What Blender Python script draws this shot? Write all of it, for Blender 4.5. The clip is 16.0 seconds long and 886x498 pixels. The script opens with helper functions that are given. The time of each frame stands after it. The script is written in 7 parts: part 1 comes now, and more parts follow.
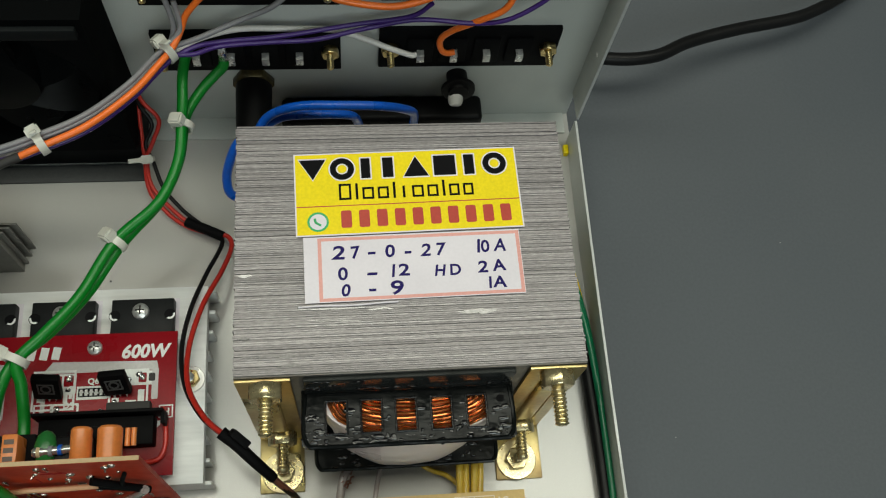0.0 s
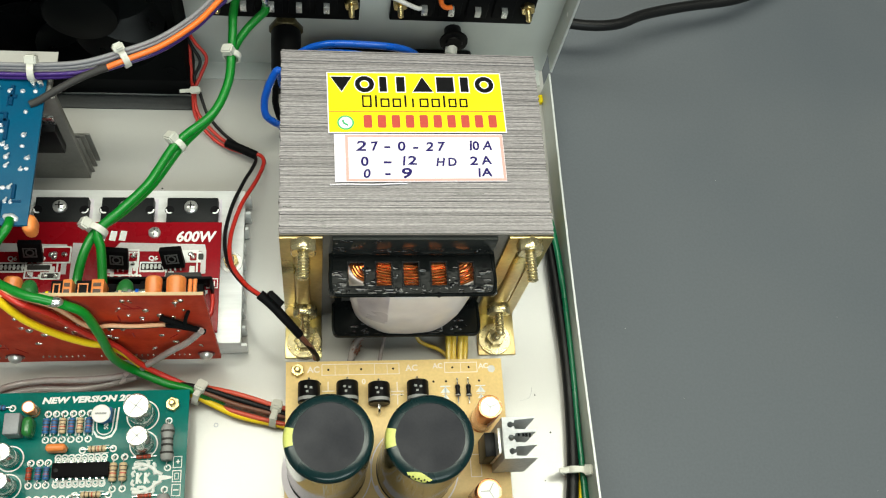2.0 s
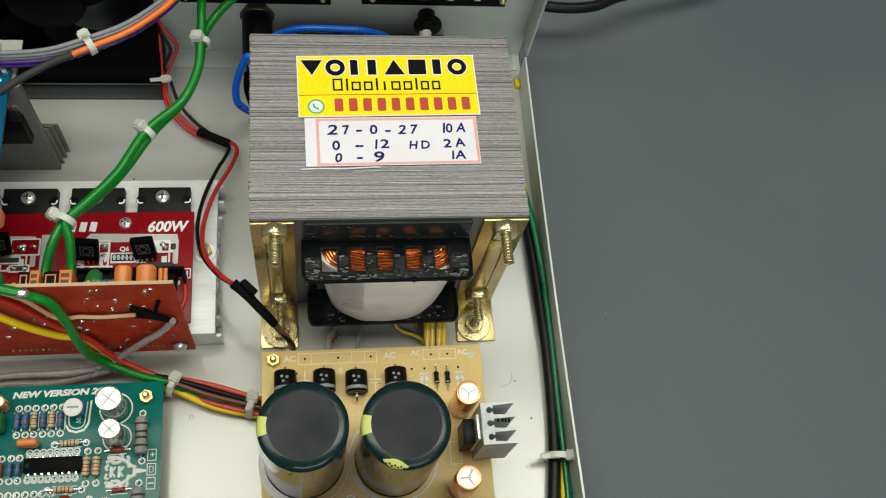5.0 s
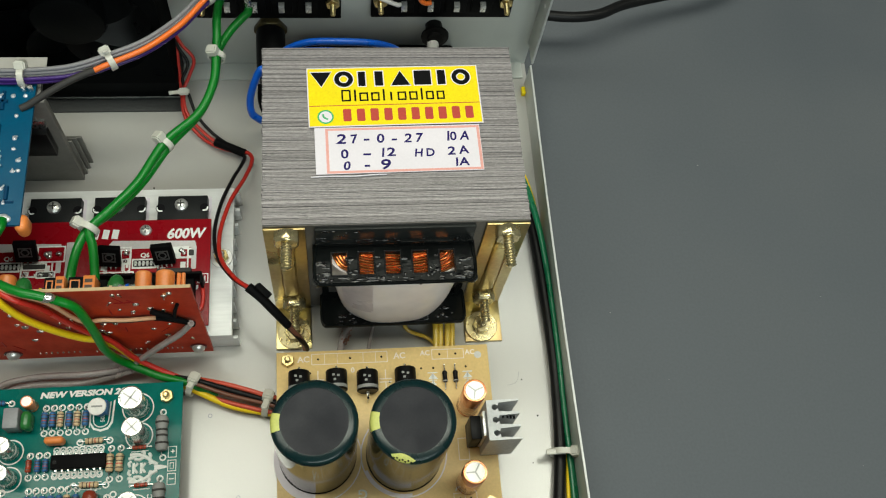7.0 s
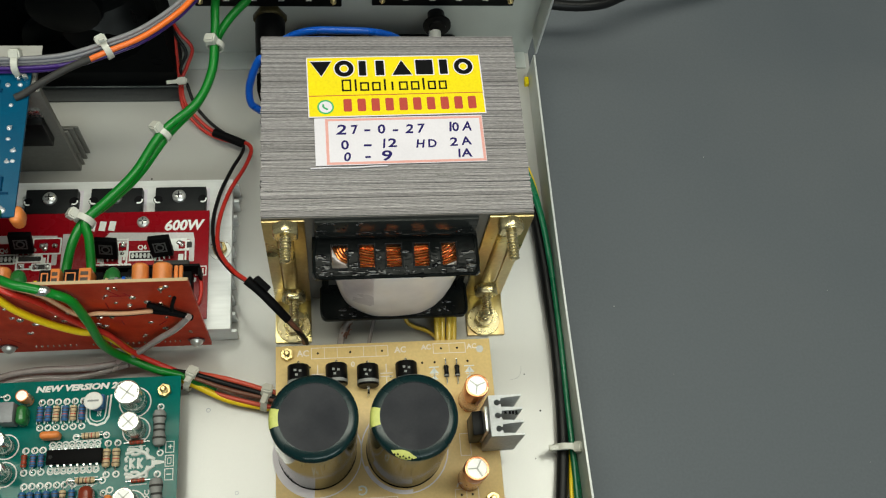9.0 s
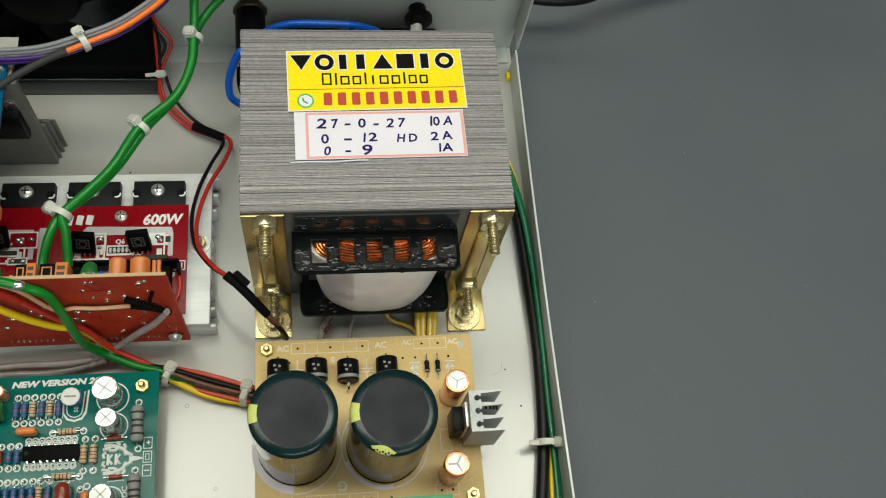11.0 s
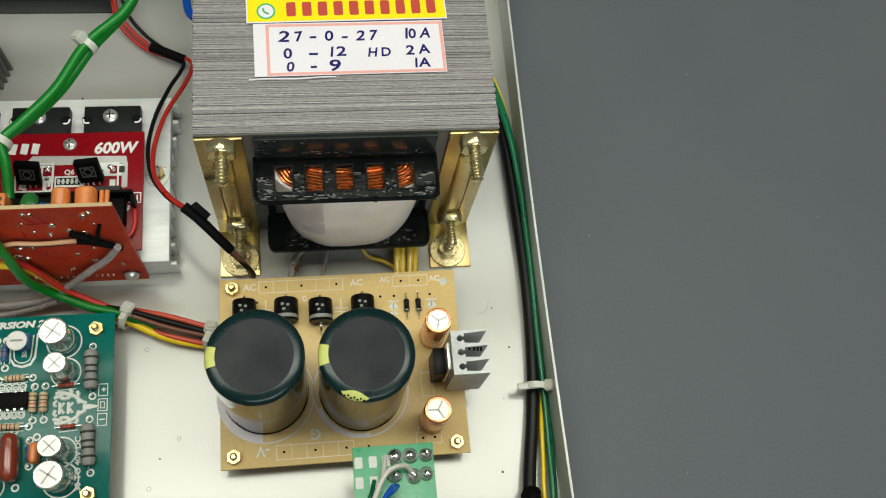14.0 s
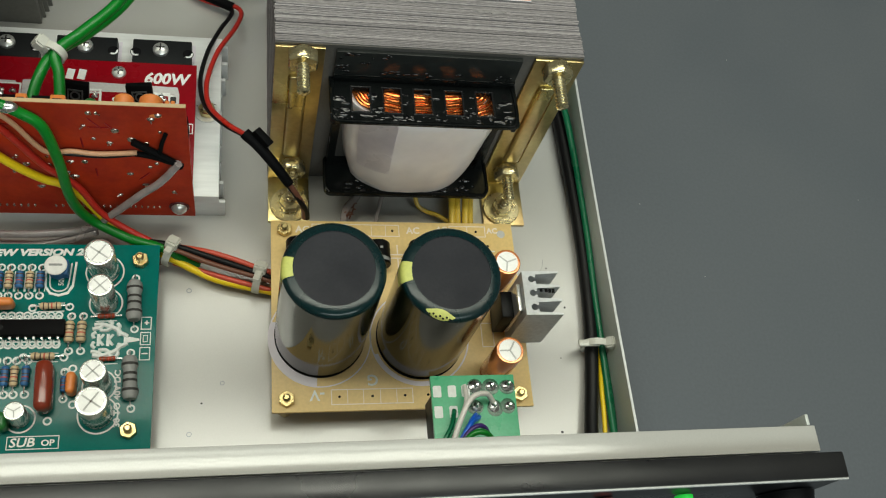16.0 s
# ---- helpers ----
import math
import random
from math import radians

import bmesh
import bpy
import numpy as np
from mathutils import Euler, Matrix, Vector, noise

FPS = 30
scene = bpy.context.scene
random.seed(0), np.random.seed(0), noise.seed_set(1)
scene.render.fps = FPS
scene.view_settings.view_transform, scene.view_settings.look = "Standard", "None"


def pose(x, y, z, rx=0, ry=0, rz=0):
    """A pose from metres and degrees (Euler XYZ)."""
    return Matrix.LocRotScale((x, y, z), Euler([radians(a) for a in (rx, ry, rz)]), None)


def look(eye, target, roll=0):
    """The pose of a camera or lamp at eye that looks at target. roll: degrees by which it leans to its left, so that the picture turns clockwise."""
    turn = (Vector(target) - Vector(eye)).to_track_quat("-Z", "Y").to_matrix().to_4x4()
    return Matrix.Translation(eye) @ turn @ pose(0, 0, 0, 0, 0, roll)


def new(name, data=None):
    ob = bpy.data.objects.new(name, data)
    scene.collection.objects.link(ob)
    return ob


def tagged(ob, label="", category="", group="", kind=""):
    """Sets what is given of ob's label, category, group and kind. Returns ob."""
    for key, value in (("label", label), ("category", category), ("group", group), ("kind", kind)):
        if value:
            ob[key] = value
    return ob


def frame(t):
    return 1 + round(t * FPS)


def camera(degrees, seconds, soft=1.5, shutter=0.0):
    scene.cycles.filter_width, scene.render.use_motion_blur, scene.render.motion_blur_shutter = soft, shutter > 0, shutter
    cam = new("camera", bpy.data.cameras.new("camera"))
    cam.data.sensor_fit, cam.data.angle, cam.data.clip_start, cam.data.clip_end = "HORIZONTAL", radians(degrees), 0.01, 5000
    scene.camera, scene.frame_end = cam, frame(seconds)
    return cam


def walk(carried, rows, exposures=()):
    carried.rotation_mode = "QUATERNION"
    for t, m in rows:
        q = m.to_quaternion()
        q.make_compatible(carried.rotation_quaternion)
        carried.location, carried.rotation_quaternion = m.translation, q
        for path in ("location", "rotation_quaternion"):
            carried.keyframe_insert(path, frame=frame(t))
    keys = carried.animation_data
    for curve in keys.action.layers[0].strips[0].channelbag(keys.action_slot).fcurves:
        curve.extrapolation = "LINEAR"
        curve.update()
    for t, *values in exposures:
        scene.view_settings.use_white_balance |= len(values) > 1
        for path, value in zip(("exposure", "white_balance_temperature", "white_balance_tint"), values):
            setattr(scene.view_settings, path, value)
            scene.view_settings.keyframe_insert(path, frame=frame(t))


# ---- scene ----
cam = camera(51.08, 16.0, soft=1.15)
# seconds, eye (metres), yaw to the left of +y, pitch, roll (degrees)
PATH = [
    (0, 0.02914, 0.02922, 0.38419, -16.054, -66.977, 13.006),
    (0.5, 0.02163, 0.00290, 0.40873, -16.418, -66.826, 13.600),
    (1, -0.00142, -0.05213, 0.44876, -15.918, -64.374, 14.354),
    (1.5, -0.00684, -0.06313, 0.44468, -17.046, -65.085, 15.657),
    (2, 0.00825, -0.05494, 0.43958, -18.705, -64.755, 16.918),
    (2.5, 0.01759, -0.04804, 0.42721, -20.043, -65.154, 17.669),
    (3, 0.01429, -0.05308, 0.43210, -20.769, -64.975, 18.320),
    (3.5, 0.01450, -0.05883, 0.43289, -21.688, -64.789, 19.042),
    (4, 0.01590, -0.05876, 0.43258, -21.669, -64.839, 18.850),
    (4.5, 0.01478, -0.05725, 0.43134, -21.142, -64.792, 18.239),
    (7, 0.02101, -0.06560, 0.44793, -16.752, -64.860, 13.579),
    (7.5, 0.01853, -0.06468, 0.44628, -16.848, -65.095, 13.616),
    (8, 0.01956, -0.06344, 0.44463, -16.738, -65.449, 13.564),
    (8.5, 0.01980, -0.06267, 0.44581, -17.005, -65.281, 13.935),
    (9, 0.02169, -0.06194, 0.44196, -16.874, -65.431, 13.824),
    (11.5, 0.02299, -0.06181, 0.44074, -19.950, -65.426, 16.756),
    (12, 0.02262, -0.06141, 0.44120, -20.131, -65.568, 16.969),
    (12.5, 0.02877, -0.05240, 0.43122, -19.962, -66.046, 16.704),
    (13, 0.02829, -0.05484, 0.43625, -20.796, -66.494, 17.520),
    (13.5, 0.03131, -0.06327, 0.42416, -20.427, -66.863, 17.221),
    (14, 0.03570, -0.05522, 0.40571, -22.230, -68.574, 18.372),
    (14.5, 0.03556, -0.05584, 0.40687, -22.564, -68.640, 18.442),
    (15, 0.03503, -0.05868, 0.41036, -22.907, -68.594, 18.713),
    (15.5, 0.01537, -0.07385, 0.39725, -23.843, -67.693, 20.534),
    (15.7, -0.00074, -0.08549, 0.38609, -26.008, -65.261, 23.045),
    (16, -0.01698, -0.10054, 0.36037, -26.763, -61.909, 24.519),
]


def aim(x, y, z, yaw, pitch, roll):
    a, b = radians(yaw), radians(pitch)
    ahead = Vector((-math.sin(a) * math.cos(b), math.cos(a) * math.cos(b), math.sin(b)))
    return look((x, y, z), Vector((x, y, z)) + ahead, roll)


walk(cam, [(t, aim(x, y, z, yaw, pitch, roll)) for t, x, y, z, yaw, pitch, roll in PATH], exposures=[(0.0, -0.55), (0.5, -0.39), (1.0, -0.02), (1.5, 0.42), (2.0, 0.37), (2.5, 0.19), (3.0, 0.17), (3.5, -0.09), (4.5, -0.14), (7.0, -0.17), (9.0, -0.19), (12.0, -0.21), (13.0, -0.10), (13.5, -0.15), (14.0, -0.14), (15.0, -0.17), (15.5, -0.28), (16.0, -0.24)])

# ---- light: unseen ceiling tubes in three rows over the bench, added front fill lamp ----
for x, y, wide, deep, power in ((-0.10, 0.13, 2.8, 0.26, 19.4), (-0.10, 0.38, 2.8, 0.22, 14.0), (0.30, 0.76, 1.9, 0.16, 5.6)):
    lamp_data = bpy.data.lights.new("ceiling_tube_light", "AREA")
    lamp_data.shape, lamp_data.size, lamp_data.size_y = "RECTANGLE", wide, deep
    lamp_data.energy, lamp_data.color = power, (0.965, 0.985, 0.835)
    lamp = new("ceiling_tube_light", lamp_data)
    lamp.matrix_world = look((x, y, 1.80), (x, y + 0.001, 0.0))
# added lamp, no source seen: brightens faces turned to the front
fill_data = bpy.data.lights.new("front_fill_light", "AREA")
fill_data.shape, fill_data.size, fill_data.size_y = "RECTANGLE", 1.7, 0.8
fill_data.energy, fill_data.color = 27.5, (0.86, 0.98, 0.95)
fill_lamp = new("front_fill_light", fill_data)
fill_lamp.matrix_world = look((0.35, -1.45, 1.55), (0.05, 0.1, 0.0))
world = bpy.data.worlds.new("room_air")
world.use_nodes = True
world.node_tree.nodes["Background"].inputs[0].default_value = (0.8, 0.84, 0.9, 1)
world.node_tree.nodes["Background"].inputs[1].default_value = 0.02
scene.world = world

# ---- materials ----
MM = 0.001


def material(name, colour, rough=0.5, metal=0.0, vary=0.12, stain=0.15, grain=900.0, patch=45.0, bump=0.05, coat=0.0, tint=None, stretch=(1, 1, 1), rand=0.0, alpha_glass=0.0, spec=0.5, coat_rough=0.12, coat_ior=1.5, relief=0.0002):
    """A surface with grain and patches: colour and gloss vary at two scales, with a fine relief."""
    m = bpy.data.materials.new(name)
    m.use_nodes = True
    nt = m.node_tree
    b = nt.nodes["Principled BSDF"]
    link = nt.links.new
    tc = nt.nodes.new("ShaderNodeTexCoord")
    mp = nt.nodes.new("ShaderNodeMapping")
    mp.inputs["Scale"].default_value = stretch
    if rand:
        who = nt.nodes.new("ShaderNodeObjectInfo")
        far = nt.nodes.new("ShaderNodeMath")
        far.operation = "MULTIPLY"
        far.inputs[1].default_value = 6.7
        link(who.outputs["Random"], far.inputs[0])
        shift = nt.nodes.new("ShaderNodeVectorMath")
        shift.operation = "ADD"
        link(tc.outputs["Object"], shift.inputs[0])
        link(far.outputs[0], shift.inputs[1])
        link(shift.outputs[0], mp.inputs["Vector"])
    else:
        link(tc.outputs["Object"], mp.inputs["Vector"])
    fine = nt.nodes.new("ShaderNodeTexNoise")
    fine.inputs["Scale"].default_value, fine.inputs["Detail"].default_value = grain, 3.0
    wide = nt.nodes.new("ShaderNodeTexNoise")
    wide.inputs["Scale"].default_value, wide.inputs["Detail"].default_value = patch, 4.0
    link(mp.outputs[0], fine.inputs["Vector"])
    link(mp.outputs[0], wide.inputs["Vector"])
    tint = tint or tuple(c * 0.55 for c in colour)
    r1 = nt.nodes.new("ShaderNodeMapRange")
    r1.inputs["From Min"].default_value, r1.inputs["From Max"].default_value = 0.35, 0.75
    r1.inputs["To Max"].default_value = stain
    link(wide.outputs[0], r1.inputs["Value"])
    mix = nt.nodes.new("ShaderNodeMix")
    mix.data_type = "RGBA"
    mix.inputs["A"].default_value, mix.inputs["B"].default_value = (*colour, 1), (*tint, 1)
    link(r1.outputs[0], mix.inputs["Factor"])
    hsv = nt.nodes.new("ShaderNodeHueSaturation")
    r2 = nt.nodes.new("ShaderNodeMapRange")
    r2.inputs["From Min"].default_value, r2.inputs["From Max"].default_value = 0.3, 0.7
    r2.inputs["To Min"].default_value, r2.inputs["To Max"].default_value = 1 - vary, 1 + vary
    link(fine.outputs[0], r2.inputs["Value"])
    value = r2.outputs[0]
    if rand:
        info = nt.nodes.new("ShaderNodeObjectInfo")
        r3 = nt.nodes.new("ShaderNodeMapRange")
        r3.inputs["To Min"].default_value, r3.inputs["To Max"].default_value = 1 - rand, 1 + rand
        link(info.outputs["Random"], r3.inputs["Value"])
        mul = nt.nodes.new("ShaderNodeMath")
        mul.operation = "MULTIPLY"
        link(value, mul.inputs[0])
        link(r3.outputs[0], mul.inputs[1])
        value = mul.outputs[0]
    link(value, hsv.inputs["Value"])
    link(mix.outputs["Result"], hsv.inputs["Color"])
    link(hsv.outputs[0], b.inputs["Base Color"])
    r4 = nt.nodes.new("ShaderNodeMapRange")
    r4.inputs["From Min"].default_value, r4.inputs["From Max"].default_value = 0.3, 0.7
    r4.inputs["To Min"].default_value, r4.inputs["To Max"].default_value = max(0.02, rough - 0.08), min(1.0, rough + 0.1)
    link(wide.outputs[0], r4.inputs["Value"])
    link(r4.outputs[0], b.inputs["Roughness"])
    b.inputs["Metallic"].default_value = metal
    b.inputs["Coat Weight"].default_value = coat
    b.inputs["Coat Roughness"].default_value = coat_rough
    b.inputs["Coat IOR"].default_value = coat_ior
    b.inputs["Specular IOR Level"].default_value = spec
    if alpha_glass:
        b.inputs["Transmission Weight"].default_value = alpha_glass
    if bump:
        bp = nt.nodes.new("ShaderNodeBump")
        bp.inputs["Strength"].default_value, bp.inputs["Distance"].default_value = min(1.0, bump * 4), relief
        link(fine.outputs[0], bp.inputs["Height"])
        link(bp.outputs[0], b.inputs["Normal"])
    return m


def plain(name, colour, rough=0.45, metal=0.0, **k):
    return material(name, colour, rough, metal, vary=k.pop("vary", 0.06), stain=k.pop("stain", 0.12), bump=k.pop("bump", 0.02), **k)


PAINT = material("cream_grey_gloss_enamel", (0.462, 0.450, 0.424), 0.35, vary=0.03, stain=0.14, grain=2500, patch=14, bump=0.012, tint=(0.398, 0.388, 0.366), coat=1.0, coat_rough=0.16, coat_ior=1.74)
REAR_PAINT = material("grey_sheet_steel", (0.545, 0.565, 0.535), 0.42, 0.15, vary=0.04, stain=0.2, grain=1800, patch=30, bump=0.04)
EDGE = material("bare_sheet_edge", (0.55, 0.56, 0.55), 0.45, 0.3, vary=0.08, stain=0.2)
TABLE = material("slate_grey_laminate", (0.0735, 0.084, 0.0975), 0.6, vary=0.05, stain=0.3, grain=700, patch=9, bump=0.03, tint=(0.118, 0.122, 0.128))
WALL = material("grey_beige_plaster", (0.30, 0.295, 0.28), 0.8, grain=60, patch=2)
FLOOR = material("dull_floor_tile", (0.2, 0.19, 0.18), 0.6, grain=60, patch=2)
ZINC = material("yellow_zinc_plate", (0.64, 0.55, 0.25), 0.30, 1.0, vary=0.08, stain=0.9, grain=500, patch=38, bump=0.03, tint=(0.50, 0.33, 0.16))
BOLT = material("dull_zinc_bolt", (0.70, 0.60, 0.34), 0.26, 0.9, vary=0.15, stain=0.5, grain=700, patch=200, bump=0.05, tint=(0.40, 0.35, 0.26))
BRASS = material("gilded_hex_brass", (0.70, 0.55, 0.26), 0.28, 1.0, vary=0.1, stain=0.4, patch=200)
DKBRASS = material("tarnished_brass", (0.10, 0.078, 0.03), 0.4, 0.6, vary=0.2, stain=0.6, patch=250, tint=(0.03, 0.025, 0.02))
STEEL = material("bright_steel", (0.78, 0.78, 0.76), 0.34, 0.75, vary=0.1, stain=0.3, patch=300)
TIN = material("tinned_solder", (0.80, 0.80, 0.80), 0.26, 1.0, vary=0.1, stain=0.4, patch=600)
ALU = material("milled_aluminium", (0.86, 0.865, 0.855), 0.42, 0.2, vary=0.06, stain=0.25, grain=500, patch=60, bump=0.04, stretch=(0.15, 1, 1))
ALU_SAWN = material("sawn_aluminium", (0.56, 0.57, 0.58), 0.5, 0.25, vary=0.1, stain=0.2, grain=600, patch=60, bump=0.05)
ALU_DULL = material("dull_grey_aluminium", (0.18, 0.174, 0.158), 0.5, 0.3, vary=0.06, stain=0.25, grain=500, patch=40)
BLACK = plain("black_plastic", (0.004, 0.004, 0.0045), 0.4, spec=0.14)
FAN_BLACK = plain("dull_black_fan_plastic", (0.003, 0.0035, 0.0037), 0.5, spec=0.06)
CHARCOAL = material("moulded_charcoal_epoxy", (0.010, 0.011, 0.012), 0.5, vary=0.15, stain=0.3, grain=1500, patch=120, bump=0.05, spec=0.2)
# slot rims painted paler than the flange to suggest their glints
RIM = plain("paled_black_rim", (0.012, 0.0125, 0.0135), 0.2, spec=0.45)
FAN_BLADE = plain("satin_black_fan_blade", (0.007, 0.008, 0.0085), 0.3, spec=0.3)
# fan black made paler for the upper bar, where light catches it
BAR_LIT = plain("lit_black_bar", (0.009, 0.0105, 0.011), 0.6, spec=0.05)
FAN_FRAME = plain("dark_fan_frame_plastic", (0.003, 0.0034, 0.0036), 0.75, spec=0.02)
TAG = material("tarnished_tag", (0.80, 0.79, 0.76), 0.3, 0.7, vary=0.15, stain=0.6, patch=300)
TAG_BRIGHT = material("clipped_solder_joint", (0.66, 0.62, 0.58), 0.22, 1.0, vary=0.15, stain=0.6, patch=500, tint=(0.3, 0.2, 0.14))
MATT_BLACK = plain("matt_black_plastic", (0.0035, 0.0035, 0.004), 0.6, spec=0.07)
GLOSS_BLACK = material("varnished_black_bobbin", (0.005, 0.006, 0.006), 0.2, vary=0.2, stain=0.3, grain=95, patch=120, bump=0.13, spec=0.14, relief=0.0011)
DRIP = plain("glossy_varnish_lump", (0.004, 0.004, 0.005), 0.09, spec=0.7)
IRON = material("varnished_lamination_edge", (0.312, 0.290, 0.296), 0.36, 0.25, vary=0.22, stain=0.45, grain=1300, patch=48, bump=0.10, coat=0.12, stretch=(0.42, 1.3, 1), tint=(0.20, 0.178, 0.175), rand=0.27)
COLLAR = material("dark_varnished_collar", (0.020, 0.022, 0.021), 0.2, vary=0.1, stain=0.5, grain=160, patch=60, spec=0.09, bump=0.02, relief=0.0004)
IRON_FACE = material("varnished_lamination_sheet", (0.12, 0.115, 0.11), 0.36, 0.2, vary=0.1, stain=0.5, patch=30, spec=0.3, tint=(0.07, 0.055, 0.04))
COPPER = material("enamelled_copper_wire", (0.76, 0.235, 0.062), 0.2, 0.9, vary=0.15, stain=0.5, patch=300, tint=(0.48, 0.13, 0.04))
VARNISH = material("hardened_clear_varnish", (0.34, 0.32, 0.315), 0.12, 0.1, vary=0.2, stain=0.3, patch=100, bump=0.0, coat=1.0, coat_rough=0.08, coat_ior=1.9)
STRIP = material("dark_grey_strip", (0.045, 0.047, 0.047), 0.5, vary=0.1, stain=0.3, patch=60, spec=0.3)
TAPE_WHITE = material("white_insulation_paper", (0.88, 0.81, 0.79), 0.34, vary=0.03, stain=0.5, grain=160, patch=30, bump=0.12, tint=(0.66, 0.55, 0.57), coat=0.35)
PAPER_FOLD = material("creased_mauve_paper", (0.85, 0.775, 0.785), 0.3, vary=0.04, stain=0.6, grain=260, patch=60, bump=0.2, tint=(0.64, 0.56, 0.60), coat=0.4)
TAN_PCB = material("tan_phenolic_board", (0.72, 0.51, 0.205), 0.42, vary=0.05, stain=0.35, grain=800, patch=35, bump=0.04, tint=(0.78, 0.58, 0.27))
TAN_EDGE = plain("sawn_phenolic_edge", (0.5, 0.36, 0.2), 0.7)
RED_PCB = material("dark_red_solder_mask", (0.27, 0.003, 0.009), 0.3, vary=0.06, stain=0.3, patch=60, bump=0.02, spec=0.2)
RED_BACK = material("brick_red_solder_side", (0.48, 0.040, 0.011), 0.4, spec=0.12, vary=0.08, stain=0.6, grain=500, patch=90, bump=0.04, tint=(0.25, 0.015, 0.014))
TEAL_PCB = material("teal_green_solder_mask", (0.001, 0.142, 0.124), 0.22, spec=0.14, coat=0.2, coat_rough=0.09, vary=0.05, stain=0.3, patch=50, bump=0.03, tint=(0.004, 0.105, 0.082))
BLUE_PCB = material("blue_solder_mask", (0.0003, 0.074, 0.150), 0.4, vary=0.05, stain=0.4, patch=120, bump=0.03, tint=(0.0005, 0.045, 0.11), spec=0.14)
BLUE_TRACE = plain("dark_blue_trace", (0.0003, 0.040, 0.100), 0.4, spec=0.14)
SOLDER = material("frosted_solder", (0.80, 0.80, 0.84), 0.34, 0.55, vary=0.1, stain=0.3, patch=600)
FLUX = material("dark_green_flux_stain", (0.02, 0.11, 0.05), 0.25, vary=0.2, stain=0.5, patch=400)
GREEN_PCB = material("light_green_solder_mask", (0.065, 0.40, 0.20), 0.3, vary=0.06, stain=0.5, patch=80, tint=(0.18, 0.52, 0.32))
SILK_GREY = plain("greyed_silkscreen", (0.58, 0.56, 0.56), 0.5, stain=0.4)
SILK = plain("white_silkscreen", (0.78, 0.80, 0.78), 0.6)
SILK_PINK = plain("worn_pink_silkscreen", (0.86, 0.75, 0.64), 0.6)
WHITE = plain("white_nylon", (0.76, 0.75, 0.72), 0.4, stain=0.2)
NYLON = material("milky_nylon", (0.68, 0.67, 0.60), 0.32, vary=0.04, stain=0.2, alpha_glass=0.15)
GREEN_WIRE = plain("green_pvc", (0.001, 0.18, 0.015), 0.33, spec=0.45)
DKGREEN_WIRE = plain("dark_green_pvc", (0.001, 0.14, 0.058), 0.3)
RED_WIRE = plain("red_pvc", (0.50, 0.025, 0.015), 0.32)
FADED_RED = plain("faded_orange_red_pvc", (0.56, 0.075, 0.04), 0.35)
ORANGE_WIRE = plain("orange_pvc", (0.88, 0.17, 0.02), 0.35)
YELLOW_WIRE = plain("yellow_pvc", (0.86, 0.60, 0.01), 0.35)
GREY_WIRE = plain("grey_pvc", (0.215, 0.21, 0.225), 0.4)
DKGREY = plain("dark_grey_sleeve", (0.035, 0.033, 0.032), 0.6, spec=0.3)
PURPLE_WIRE = plain("violet_pvc", (0.045, 0.014, 0.15), 0.35)
WHITE_WIRE = plain("white_pvc", (0.74, 0.70, 0.66), 0.4)
BLUE_WIRE = plain("blue_pvc", (0.003, 0.10, 0.58), 0.28)
BLACK_WIRE = plain("black_pvc", (0.006, 0.006, 0.0065), 0.4, spec=0.22)
TAN_WIRE = plain("tan_pvc", (0.62, 0.34, 0.19), 0.4)
BROWN_WIRE = plain("brown_pvc", (0.16, 0.06, 0.035), 0.4)
CLEAR = material("milky_clear_sheath", (0.56, 0.50, 0.49), 0.18, vary=0.05, stain=0.6, patch=150, alpha_glass=0.45, coat=0.5, tint=(0.34, 0.27, 0.25))
YELLOW_TAPE = plain("yellow_varnish_sleeve", (0.72, 0.48, 0.05), 0.3, coat=0.4)
STICKER = plain("yellow_sticker", (0.94, 0.73, 0.004), 0.4, spec=0.25)
PAPER = material("white_sticker_paper", (0.80, 0.745, 0.81), 0.45, vary=0.02, stain=0.15, patch=50)
PINK = plain("pink_print", (0.80, 0.38, 0.34), 0.5)
INK = plain("black_ink", (0.004, 0.004, 0.005), 0.6, spec=0.1)
BLUE_INK = plain("violet_blue_marker", (0.02, 0.012, 0.12), 0.6, spec=0.15)
RED_INK = plain("red_ink", (0.50, 0.05, 0.03), 0.5)
GREEN_INK = plain("green_ink", (0.03, 0.42, 0.14), 0.5)
# brown tint, drawn out upright, paints the tan board's reflection into the sleeve
CAP_SLEEVE = material("dark_green_shrink_sleeve", (0.006, 0.011, 0.005), 0.11, vary=0.1, stain=0.5, patch=60, bump=0.0, spec=0.4, tint=(0.020, 0.015, 0.005), stretch=(1, 1, 0.15))
CAP_SHOULDER = material("dark_green_sleeve_shoulder", (0.003, 0.018, 0.020), 0.26, vary=0.1, stain=0.3, patch=60, bump=0.03, spec=0.42)
CAP_DISC = material("dark_grey_fibre_disc", (0.015, 0.016, 0.022), 0.5, spec=0.25, vary=0.1, stain=0.35, patch=70, bump=0.06)
LIME = plain("pale_lime_print", (0.60, 0.62, 0.16), 0.4)
CROSS = plain("grey_groove_shade", (0.5, 0.5, 0.49), 0.5)
MOULD = plain("grey_moulded_recess", (0.075, 0.076, 0.078), 0.5)
SILVER_TOP = material("stamped_can_top", (0.86, 0.86, 0.85), 0.4, 0.3, vary=0.04, stain=0.15)
COPPER_SLEEVE = plain("copper_brown_sleeve", (0.78, 0.27, 0.085), 0.16, 0.45, coat=0.8)
